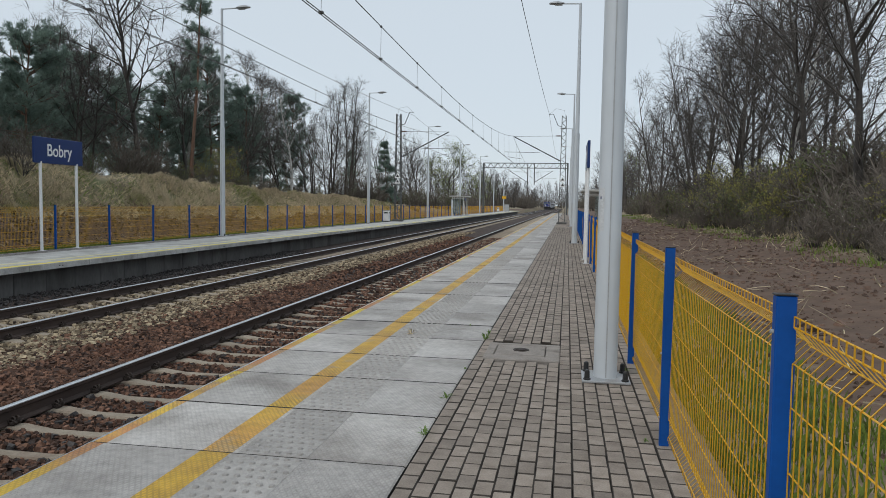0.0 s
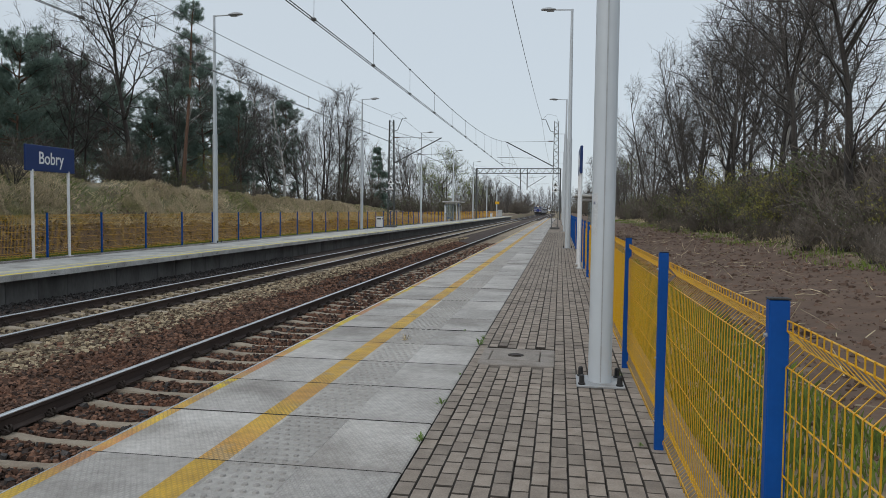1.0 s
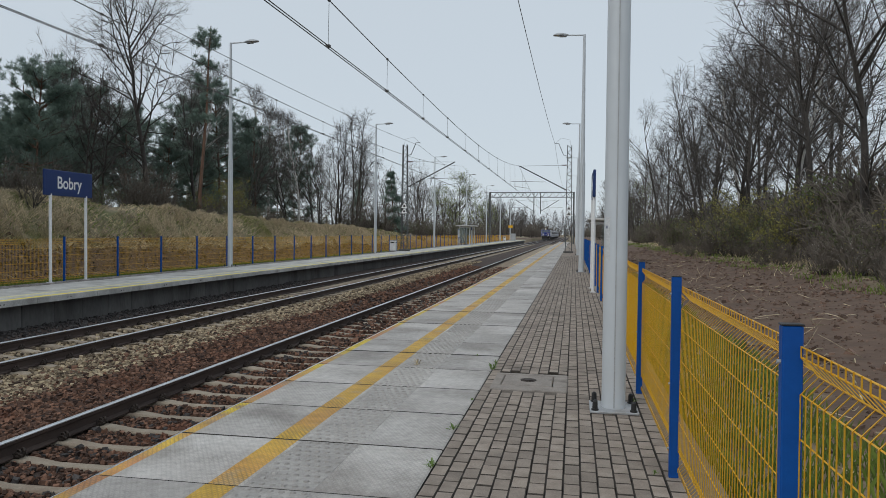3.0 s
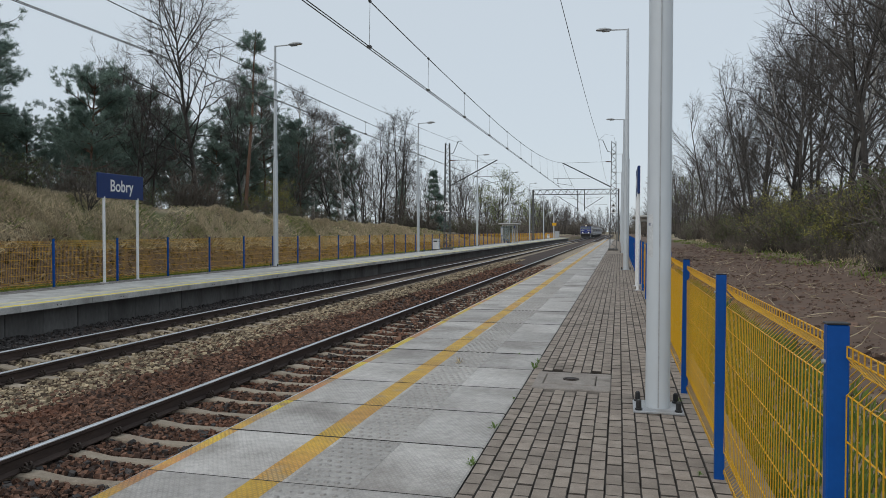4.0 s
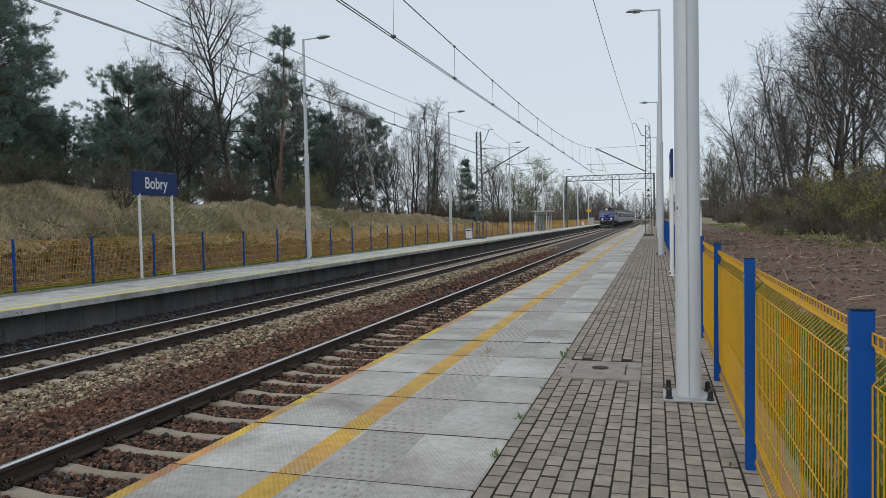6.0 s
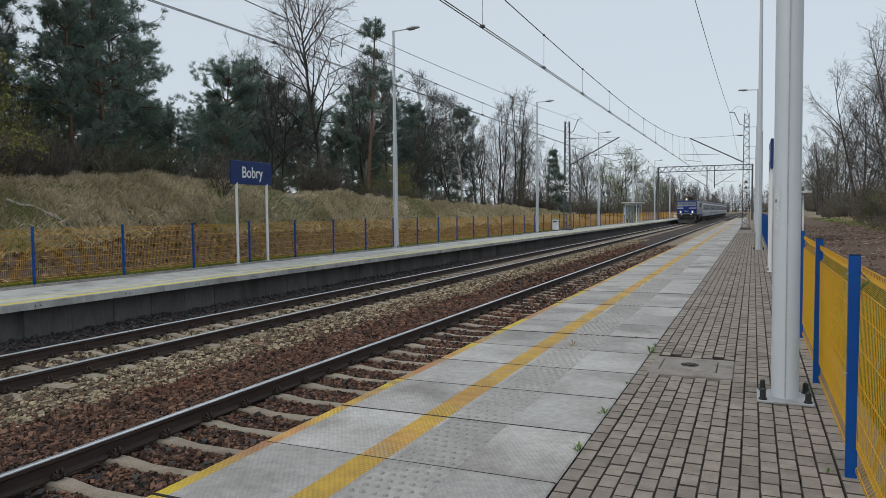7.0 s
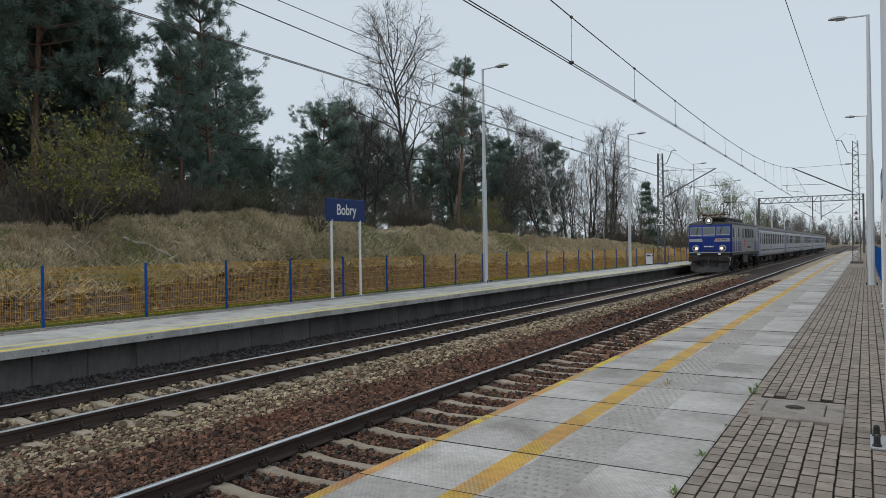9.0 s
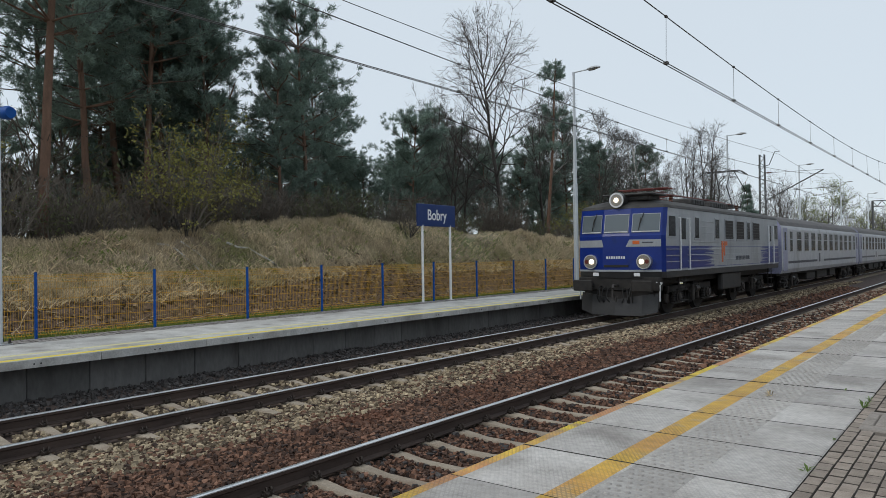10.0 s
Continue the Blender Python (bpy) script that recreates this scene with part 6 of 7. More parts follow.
# ---- trees and shrubs ----
class Wood:
    """Collects limbs: stout ones as three-sided tubes, fine ones as slips."""

    def __init__(self, seed):
        self.rng = np.random.default_rng(seed)
        self.stout, self.fine, self.tips = [], [], []

    def limb(self, p, d, length, r0, r1, n, wander=0.15, lift=0.0):
        """One limb as n pieces; gives back its points and ways."""
        pts, ways = [np.array(p, float)], []
        d = np.array(d, float) / np.linalg.norm(d)
        for i in range(n):
            d = d + self.rng.normal(0, wander, 3) + (0, 0, lift)
            d = d / np.linalg.norm(d)
            ways.append(d.copy())
            q = pts[-1] + d * length / n
            ra, rb = r0 + (r1 - r0) * i / n, r0 + (r1 - r0) * (i + 1) / n
            (self.stout if ra > 0.023 else self.fine).append((*pts[-1], *q, ra, rb))
            pts.append(q)
        return pts, ways

    def off(self, d, angle):
        """A way that leaves d by that angle, to a random side."""
        side = np.cross(d, self.rng.normal(0, 1, 3))
        side = side / (np.linalg.norm(side) + 1e-9)
        return d * math.cos(angle) + side * math.sin(angle)

    def tubes(self, name, mat, first=0, last=None):
        s = np.array(self.stout[first:last])
        p, q, ra, rb = s[:, :3], s[:, 3:6], s[:, 6], s[:, 7]
        d = q - p
        d /= np.linalg.norm(d, axis=1, keepdims=True) + 1e-9
        ref = np.where(np.abs(d[:, 2:]) < 0.9, [[0, 0, 1.0]], [[0, 1.0, 0]])
        u = np.cross(d, ref)
        u /= np.linalg.norm(u, axis=1, keepdims=True)
        w = np.cross(d, u)
        k = 5 if ra.max() > 0.09 else 3
        vs = []
        for o, r in ((p, ra), (q, rb)):
            for i in range(k):
                a = 2 * math.pi * i / k
                vs.append(o + (u * math.cos(a) + w * math.sin(a)) * r[:, None])
        v = np.stack(vs, 1).reshape(-1, 3)
        b = 2 * k * np.arange(len(s))[:, None, None]
        f = (np.array([(i, (i + 1) % k, k + (i + 1) % k, k + i) for i in range(k)])[None] + b).reshape(-1, 4)
        return fast_mesh(name, v, f, mat, True)

    def slips(self, name, mat, least=0.006):
        s = np.array(self.fine)
        p, q = s[:, :3], s[:, 3:6]
        ra, rb = np.maximum(s[:, 6], least), np.maximum(s[:, 7], least * 0.7)
        u = np.cross(q - p, self.rng.normal(0, 1, p.shape))
        u /= np.linalg.norm(u, axis=1, keepdims=True) + 1e-9
        v = np.stack([p - u * ra[:, None], p + u * ra[:, None], q + u * rb[:, None], q - u * rb[:, None]], 1).reshape(-1, 3)
        return fast_mesh(name, v, np.arange(len(v)).reshape(-1, 4), mat)


def leaves(name, mat, at, size, rng, per=1, spread=0.1):
    """Small separate leaves round the given places."""
    at = np.repeat(np.asarray(at, float), per, 0) + rng.normal(0, spread, (len(at) * per, 3))
    n = len(at)
    u, w = rng.normal(0, 1, (n, 3)), rng.normal(0, 1, (n, 3))
    u /= np.linalg.norm(u, axis=1, keepdims=True)
    w = np.cross(u, w)
    w /= np.linalg.norm(w, axis=1, keepdims=True) + 1e-9
    s = size * rng.uniform(0.6, 1.3, (n, 1))
    v = np.stack([at - u * s, at - w * s * 0.45, at + u * s, at + w * s * 0.45], 1).reshape(-1, 3)
    return fast_mesh(name, v, np.arange(len(v)).reshape(-1, 4), mat)


def needles(name, mat, at, ways, size, rng, per=12):
    """Tufts of stiff needles, each tuft a burst of thin blades."""
    n = len(at) * per
    c = np.repeat(np.asarray(at, float), per, 0)
    d = np.repeat(np.asarray(ways, float), per, 0) * 0.7 + rng.normal(0, 0.75, (n, 3)) + (0, 0, 0.15)
    d /= np.linalg.norm(d, axis=1, keepdims=True)
    u = np.cross(d, rng.normal(0, 1, (n, 3)))
    u /= np.linalg.norm(u, axis=1, keepdims=True) + 1e-9
    l = size * rng.uniform(0.6, 1.25, (n, 1))
    c = c + rng.normal(0, size * 0.25, (n, 3))
    v = np.stack([c - u * l * 0.07, c + u * l * 0.07, c + d * l], 1).reshape(-1, 3)
    return fast_mesh(name, v, np.arange(len(v)).reshape(-1, 3), mat)


def bare_tree(seed, H, spread, bark, label, first=0.25, boughs=15, leafy=None, lean=0.05, angle=(0.55, 1.05), droop=0.0, stems=1, light=False):
    t = Wood(seed)
    rng = t.rng
    owner = thing("bare_tree", label, "tree")
    trunks, ends = [], [0]
    for s in range(stems):
        d0 = (rng.normal(0, lean + 0.12 * (stems > 1)), rng.normal(0, lean + 0.12 * (stems > 1)), 1)
        trunks.append(t.limb((rng.normal(0, 0.25) * (stems > 1), rng.normal(0, 0.25) * (stems > 1), -0.3), d0, H * (0.94 if s == 0 else rng.uniform(0.7, 0.95)), H * 0.0135 / (1 + 0.25 * (stems - 1)), 0.02, 12, 0.045, 0.02))
        ends.append(len(t.stout))
    for pts, ways in trunks:
        for b in range(boughs // stems + 2):
            u = first + (0.97 - first) * (b + rng.uniform(0, 1)) / (boughs // stems + 2)
            i = min(int(u * 12), 11)
            p = pts[i] + (pts[i + 1] - pts[i]) * (u * 12 - i)
            ang = angle[1] + (angle[0] - angle[1]) * u
            w = (u - first) / (1 - first)
            L1 = spread * (0.45 + 0.75 * math.sin(math.pi * min(1, 0.22 + 0.78 * w))) * rng.uniform(0.7, 1.15)
            r1 = 0.0105 * L1 + 0.014
            bp, bw = t.limb(p, t.off(ways[i], ang), L1, r1, 0.012, 6, 0.10, 0.09 - droop)
            for k in range(7):
                v = 0.2 + 0.8 * (k + rng.uniform(0, 1)) / 7
                j = min(int(v * 6), 5)
                q = bp[j] + (bp[j + 1] - bp[j]) * (v * 6 - j)
                L2 = L1 * rng.uniform(0.32, 0.6) * (1.15 - 0.4 * v)
                cp, cw = t.limb(q, t.off(bw[j], rng.uniform(0.5, 1.0)), L2, r1 * 0.45, 0.007, 4, 0.16, 0.05 - droop)
                for m in range(3 if light else 6):
                    z = 0.25 + 0.75 * (m + rng.uniform(0, 1)) / 6
                    jj = min(int(z * 4), 3)
                    q2 = cp[jj]
                    L3 = max(0.5, L2 * rng.uniform(0.35, 0.7))
                    dp, dw = t.limb(q2, t.off(cw[jj], rng.uniform(0.4, 0.9)), L3, 0.013 if light else 0.008, 0.005, 2, 0.2, 0.06 - droop * 1.5)
                    for _ in range(1 if light else 2):
                        ep, _w = t.limb(dp[1], t.off(dw[1], rng.uniform(0.3, 0.9)), L3 * rng.uniform(0.5, 0.9), 0.007, 0.004, 1, 0.2, -droop * 2)
                        t.tips.append(ep[-1])
    for a, b in zip(ends, ends[1:]):
        part("trunk", t.tubes("trunk", bark, a, b), None, owner)
    if len(t.stout) > ends[-1]:
        tagged(part("bough", t.tubes("bough", bark, ends[-1]), None, owner, "crooked main boughs"), kind="stuff")
    tagged(part("crown", t.slips("crown", TWIG, 0.0045), None, owner, "open crown of fine bare twigs"), kind="stuff")
    if leafy:
        mat, size, share, per = leafy
        tips = np.array(t.tips)
        part("foliage", leaves("foliage", mat, tips[rng.uniform(0, 1, len(tips)) < share], size, rng, per, 0.12), None, owner, "sparse young spring leaves")
    return owner


def pine(seed, H, base, spread, label, slim=1.0, tuft=0.21, name="pine_tree", cone=0.0, per=28):
    """A pine: straight orange trunk, whorls of limbs and clumps of needles. base: share of height without green."""
    t = Wood(seed)
    rng = t.rng
    owner = thing(name, label, "tree")
    pts, ways = t.limb((0, 0, -0.3), (rng.normal(0, 0.03), rng.normal(0, 0.03), 1), H * 0.97 + 0.3, H * 0.0095 + 0.02, 0.03, 14, 0.022, 0.02)
    at, way = [], []
    whorls = int((8 if spread > 1.5 else 3) + H * 0.75 * (1 - base) * min(1.0, 0.5 + 0.2 * spread))
    for w in range(whorls):
        u = base + (0.985 - base) * (w + rng.uniform(0, 0.8)) / whorls
        i = min(int(u * 14), 13)
        p = pts[i] + (pts[i + 1] - pts[i]) * (u * 14 - i)
        v = (u - base) / (1 - base)
        shape = (1 - v) if cone else (0.55 + 1.1 * v if v < 0.35 else 0.9 * math.sqrt(max(0.0, 1 - ((v - 0.35) / 0.68) ** 2)) + 0.05)
        shape *= rng.uniform(0.62, 1.12)
        for b in range(rng.integers(4, 7)):
            a = rng.uniform(0, 6.283)
            L = max(0.35, spread * slim * shape * rng.uniform(0.55, 1.2))
            d = np.array((math.cos(a), math.sin(a), (0.75 * v + 0.05) if not cone else -0.15))
            bp, bw = t.limb(p, d, L, 0.012 + 0.012 * L, 0.012, 4, 0.13, 0.05)
            for k in range(6):
                z = 0.30 + 0.70 * (k + rng.uniform(0, 1)) / 6
                j = min(int(z * 4), 3)
                q = bp[j] + (bp[j + 1] - bp[j]) * (z * 4 - j)
                cp, cw = t.limb(q, t.off(bw[j], rng.uniform(0.4, 1.0)) + (0, 0, 0.15), L * rng.uniform(0.18, 0.36), 0.012, 0.006, 2, 0.15, 0.06)
                for m in (1, 2, 2):
                    at.append(cp[m] + rng.normal(0, 0.07, 3))
                    way.append(cw[m - 1])
    for _ in range(14):
        u = rng.uniform(0.15, base + 0.1)
        i = min(int(u * 14), 13)
        t.limb(pts[i], t.off(ways[i], rng.uniform(1.1, 1.6)), rng.uniform(0.5, 1.6), 0.015, 0.006, 3, 0.15, -0.02)
    part("trunk", t.tubes("trunk", PINEBARK), None, owner, "orange-brown scaly trunk")
    tagged(part("bough", t.slips("bough", TWIG), None, owner), kind="stuff")
    part("needles", needles("needles", NEEDLE, at, way, tuft, rng, per), None, owner, "dark green clumps of needles")
    return owner


def bush(seed, H, wide, label, leafy=None, stems=26):
    t = Wood(seed)
    rng = t.rng
    owner = thing("bush", label, "shrub")
    for s in range(stems):
        a, r = rng.uniform(0, 6.283), rng.uniform(0, 0.35) * wide
        tilt = rng.uniform(0.05, 0.75)
        p, w = t.limb((r * math.cos(a), r * math.sin(a), -0.1), (math.cos(a) * tilt, math.sin(a) * tilt, 1), H * rng.uniform(0.55, 1.05), 0.026, 0.006, 5, 0.13, 0.02)
        for k in range(7):
            j = rng.integers(1, 5)
            q, x = t.limb(p[j], t.off(w[j], rng.uniform(0.35, 0.9)), H * rng.uniform(0.16, 0.4), 0.009, 0.005, 2, 0.2, 0.05)
            for _ in range(3):
                e, _w = t.limb(q[1], t.off(x[1], rng.uniform(0.3, 0.9)), H * rng.uniform(0.07, 0.18), 0.006, 0.004, 1, 0.2, 0.03)
                t.tips.append(e[-1])
    tagged(part("stem", t.tubes("stem", BARK), None, owner), kind="stuff")
    part("twig_tangle", t.slips("twig_tangle", SHRUB, 0.008), None, owner, "tangle of thin twigs")
    if leafy:
        mat, size, share, per = leafy
        tips = np.array(t.tips)
        part("leaves", leaves("leaves", mat, tips[rng.uniform(0, 1, len(tips)) < share], size, rng, per, 0.09), None, owner)
    return owner


def plant(kind, x, y, k=1.0, turn=None, dz=0.0, squash=1.0):
    z = float(height(x, y)) + dz
    turn = random.uniform(0, 360) if turn is None else turn
    return copy_thing(kind, pose(x, y, z, 0, 0, turn) @ Matrix.Diagonal((k * squash, k * squash, k, 1)))


def put(ob, x, y, turn=0):
    ob.matrix_basis = pose(x, y, float(height(x, y)), 0, 0, turn)
    return ob


# the wood on the bank
TALL_A = put(pine(21, 15.0, 0.40, 3.1, "tall old pine with an orange trunk on the bank"), -20.6, 8.8)
TALL_B = put(pine(22, 13.5, 0.30, 3.2, "tall pine with dense dark green crown on the bank"), -24.0, 11.9)
TALL_C = put(pine(23, 9.4, 0.16, 2.6, "bushy pine with dark green crown at the wood's edge"), -22.6, 20.2)
ROUND = put(pine(24, 6.6, 0.14, 2.4, "low broad pine with a rounded crown on the bank", tuft=0.19), -24.6, 29.2)
SLIM = put(pine(25, 12.6, 0.50, 1.35, "slim tall pine with a bare lower trunk", tuft=0.19), -23.0, 41.2)
SPRUCE = put(pine(26, 8.2, 0.05, 1.9, "dark conical spruce behind the platform fence", cone=1.0, name="spruce_tree"), -21.0, 82.0)
OAK = put(bare_tree(31, 12.4, 4.5, BARK, "large bare deciduous tree with spreading boughs on the bank", first=0.22, boughs=20, angle=(0.55, 1.1), droop=0.03), -23.0, 35.6, 220)
ASH = put(bare_tree(32, 13.5, 3.0, BARK, "tall bare deciduous tree with upswept boughs", first=0.28, angle=(0.35, 0.75), stems=2), -24.0, 76.0)
BIRCH_T = put(bare_tree(33, 12.5, 2.6, BIRCH, "bare birch with pale trunk and hanging twigs", first=0.3, boughs=18, angle=(0.4, 0.8), droop=0.05), -25.5, 57.0)
BUDDING = put(bare_tree(34, 10.8, 3.9, BARK, "willow in pale green spring leaf beyond the shelter", first=0.18, leafy=(WILLOW, 0.10, 0.9, 2), stems=2), -20.0, 121.0)
GREY_T = put(bare_tree(35, 11.0, 3.4, BARK, "bare young deciduous tree with many thin twigs", first=0.12, boughs=20, stems=3), -21.5, 101.0)

for kind, x, y, k in ((TALL_B, -26.2, 14.2, 1.12), (TALL_B, -25.8, 15.6, 0.95), (TALL_B, -25.6, 16.6, 0.9), (TALL_C, -23.7, 16.2, 0.9), (TALL_B, -29.5, 15.6, 1.0), (TALL_A, -24.4, 14.0, 0.93), (TALL_A, -29.5, 17.6, 0.95), (TALL_C, -21.9, 18.2, 0.74), (TALL_C, -25.4, 23.2, 0.92), (TALL_A, -31.0, 13.0, 1.0),
                      (TALL_B, -32.0, 18.0, 1.05), (TALL_C, -30.0, 26.0, 0.95), (TALL_A, -25.5, 7.0, 0.95), (TALL_C, -27.5, 16.4, 1.28), (TALL_B, -23.0, 5.0, 1.0), (TALL_C, -35.0, 22.0, 1.22), (TALL_B, -36.0, 12.0, 1.1), (TALL_C, -29.0, 14.5, 0.98), (TALL_C, -25.0, 17.0, 0.8),
                      (ROUND, -26.5, 27.6, 0.62), (ROUND, -28.5, 32.5, 0.75), (ROUND, -27.0, 25.5, 0.7), (TALL_C, -26.5, 50.5, 1.13), (TALL_C, -24.8, 53.0, 0.88), (ROUND, -27.5, 45.0, 1.0), (ROUND, -26.0, 38.0, 0.85), (TALL_C, -26.0, 65.0, 1.05), (ROUND, -29.0, 60.0, 1.05),
                      (SPRUCE, -30.0, 96.0, 1.0), (TALL_C, -33.0, 42.0, 1.10), (TALL_C, -35.0, 33.0, 1.04), (TALL_C, -33.0, 72.0, 1.04)):
    plant(kind, x, y, k)
for kind, x, y, k in ((TALL_C, -28.5, 36.0, 0.76), (ROUND, -27.5, 34.8, 0.9), (TALL_C, -29.5, 39.5, 0.85), (ROUND, -28.5, 42.0, 1.05), (TALL_C, -28.0, 47.5, 0.95), (ROUND, -26.5, 43.0, 0.8), (TALL_C, -28.5, 55.5, 0.98), (ROUND, -27.0, 56.5, 1.0), (TALL_C, -29.0, 60.0, 0.92), (ROUND, -26.5, 48.0, 0.75)):
    plant(kind, x, y, k)
rng_w = np.random.default_rng(5)
for k in range(17):
    plant((TALL_C, ROUND, TALL_C)[k % 3], -31 - rng_w.uniform(0, 12), 3 + 4.2 * k + rng_w.uniform(-1.5, 1.5), rng_w.uniform(0.66, 0.86) * (1.3 if k % 3 == 1 else 1.0))
for k in range(20):
    plant((ROUND, SPRUCE, ROUND)[k % 3], -25.5 - rng_w.uniform(0, 6), 2 + 1.75 * k + rng_w.uniform(-0.8, 0.8), rng_w.uniform(0.5, 0.85))
for kind, x, y, k in ((ASH, -25.6, 45.0, 0.75), (BIRCH_T, -27.0, 47.5, 0.95), (BIRCH_T, -24.0, 60.0, 0.85), (BIRCH_T, -26.5, 62.0, 0.95), (BIRCH_T, -28.0, 69.0, 1.0), (ASH, -22.6, 66.5, 0.78), (ASH, -26.0, 84.0, 0.9), (GREY_T, -24.0, 70.0, 0.9), (GREY_T, -23.0, 61.5, 0.75),
                      (GREY_T, -25.0, 34.0, 0.75), (GREY_T, -25.5, 94.0, 0.9), (GREY_T, -24.0, 110.0, 0.95), (ASH, -27.0, 122.0, 0.85), (BUDDING, -24.0, 131.0, 0.85), (GREY_T, -21.5, 90.0, 0.7), (GREY_T, -31.0, 38.0, 0.9), (BIRCH_T, -30.0, 52.0, 1.0), (GREY_T, -29.0, 78.0, 1.0), (GREY_T, -29.0, 100.0, 1.0),
                      (GREY_T, -27.0, 41.0, 0.8), (GREY_T, -23.5, 48.5, 0.7), (GREY_T, -23.0, 55.0, 0.7)):
    plant(kind, x, y, k)

# the wood beyond the dug strip
OAK_R = put(bare_tree(41, 17.0, 6.2, BARK, "big bare oak with long crooked boughs beyond the dug strip", first=0.20, boughs=15, angle=(0.6, 1.3)), 11.0, 23.0, 200)
ALDER = put(bare_tree(42, 18.0, 4.6, BARK, "tall bare alder in the wood beyond the fence", first=0.2, stems=2, angle=(0.45, 0.95), boughs=20), 12.4, 58.0)
ELM = put(bare_tree(43, 15.5, 4.8, BARK, "bare elm with a rounded crown of fine twigs", first=0.18, angle=(0.5, 1.1), boughs=21), 11.8, 38.5)
for kind, x, y, k in ((ELM, 11.0, 29.5, 0.95), (ELM, 12.4, 44.5, 1.0), (ELM, 11.2, 50.0, 0.92), (ALDER, 13.0, 78.0, 1.0), (ALDER, 12.2, 103.0, 1.05), (ALDER, 12.6, 127.0, 1.0), (GREY_T, 11.6, 150.0, 1.4),
                      (BIRCH_T, 13.4, 48.0, 1.2), (BIRCH_T, 14.5, 66.0, 1.3), (ALDER, 17.0, 54.0, 1.0), (GREY_T, 10.8, 63.0, 1.1), (ELM, 12.6, 70.0, 1.1), (GREY_T, 10.8, 88.0, 1.2), (ALDER, 16.5, 92.0, 1.05), (OAK_R, 17.0, 70.0, 1.0),
                      (ALDER, 17.5, 115.0, 1.0), (GREY_T, 11.5, 116.0, 1.2), (GREY_T, 11.0, 138.0, 1.1), (ELM, 20.0, 60.0, 1.2), (ALDER, 22.0, 80.0, 1.0), (ELM, 13.5, 56.0, 1.0)):
    plant(kind, x, y, k)

# distant trees on both sides of the line
GREY_F = put(bare_tree(36, 11.0, 3.4, BARK, "bare tree far off beside the line", first=0.12, boughs=16, stems=2, light=True), -27.0, 152.0)
ASH_F = put(bare_tree(37, 14.0, 3.2, BARK, "tall bare tree far off beside the line", first=0.25, boughs=16, angle=(0.4, 0.8), light=True), 12.0, 156.0)
GREEN_F = put(bare_tree(38, 9.5, 3.4, BARK, "far tree in pale spring leaf", first=0.15, boughs=14, leafy=(WILLOW, 0.16, 1.0, 2), light=True), -23.0, 190.0)
for k in range(40):
    side = -1 if k % 2 else 1
    y = 150 + 8.5 * k
    x = (-19 - random.uniform(0, 12) - k * 0.1) if side < 0 else (9 + random.uniform(0, 10))
    plant((GREY_F, ASH_F, GREEN_F)[k % 3] if k < 12 else (GREY_F, ASH_F)[k % 2], x, y, (0.9 if side < 0 else 1.15) * random.uniform(0.8, 1.2))
for k in range(26):
    plant((GREY_F, ASH_F, GREEN_F)[k % 3] if k % 2 else GREY_F, -17.5 - 4.0 * (k % 9) - random.uniform(0, 3), 190 + 9 * k, random.uniform(0.85, 1.15))
for k in range(16):
    plant((ASH_F, GREY_F)[k % 2], -34 + k * 4.5, 560 + random.uniform(-20, 20), random.uniform(1.1, 1.5))

for k in range(44):
    plant((ASH_F, GREY_F)[k % 2], -75 + 2.9 * k, 635 + random.uniform(0, 60), random.uniform(1.25, 1.7))

# undergrowth
BROWN_B = put(bush(51, 2.0, 1.4, "leafless brown thicket at the wood's edge"), -20.8, 17.0)
GREEN_B = put(bush(52, 1.7, 1.3, "green broom bush on the bank", leafy=(BROOM, 0.05, 0.9, 2), stems=26), -20.2, 19.4)
BUD_B = put(bush(53, 3.9, 1.35, "tall bush in first yellow-green leaf", leafy=(BUD, 0.06, 1.0, 7), stems=22), -19.8, 12.7)
SPRAY = put(bush(54, 1.5, 0.8, "blackthorn bush in white blossom", leafy=(BLOSSOM, 0.018, 0.4, 1), stems=14), -18.9, 22.4)
SAPLING = put(bush(55, 3.0, 0.4, "thin pale sapling with a few leaves", leafy=(BUD, 0.045, 0.3, 1), stems=4), -20.2, 14.6)
SCRUB = []


def scrub(kind, x, y, k):
    """Notes one bush of the joined background thicket."""
    SCRUB.append((kind, x, y, k, random.uniform(0, 6.283)))


def build_scrub():
    """All the far bushes as one tangle, one mesh for each material."""
    owner = thing("background_thicket", "dense leafless thicket in the depth of the woods", "thicket", kind="stuff")
    heaps = {}
    for kind, x, y, k, turn in SCRUB:
        c, w = math.cos(turn) * k, math.sin(turn) * k
        z = float(height(x, y))
        for child in kind.children:
            me = child.data
            v = np.empty(len(me.vertices) * 3, np.float32)
            me.vertices.foreach_get("co", v)
            v = v.reshape(-1, 3)
            f = np.empty(len(me.loops), np.int32)
            me.loops.foreach_get("vertex_index", f)
            heap = heaps.setdefault(me.materials[0].name, [me.materials[0], [], [], 0])
            heap[1].append(np.stack([v[:, 0] * c - v[:, 1] * w + x, v[:, 0] * w + v[:, 1] * c + y, v[:, 2] * k + z], 1))
            heap[2].append(f.reshape(-1, 4) + heap[3])
            heap[3] += len(v)
    for mat, vs, fs, _ in heaps.values():
        tagged(part("scrub", fast_mesh("scrub", np.concatenate(vs), np.concatenate(fs), mat), None, owner), kind="stuff")


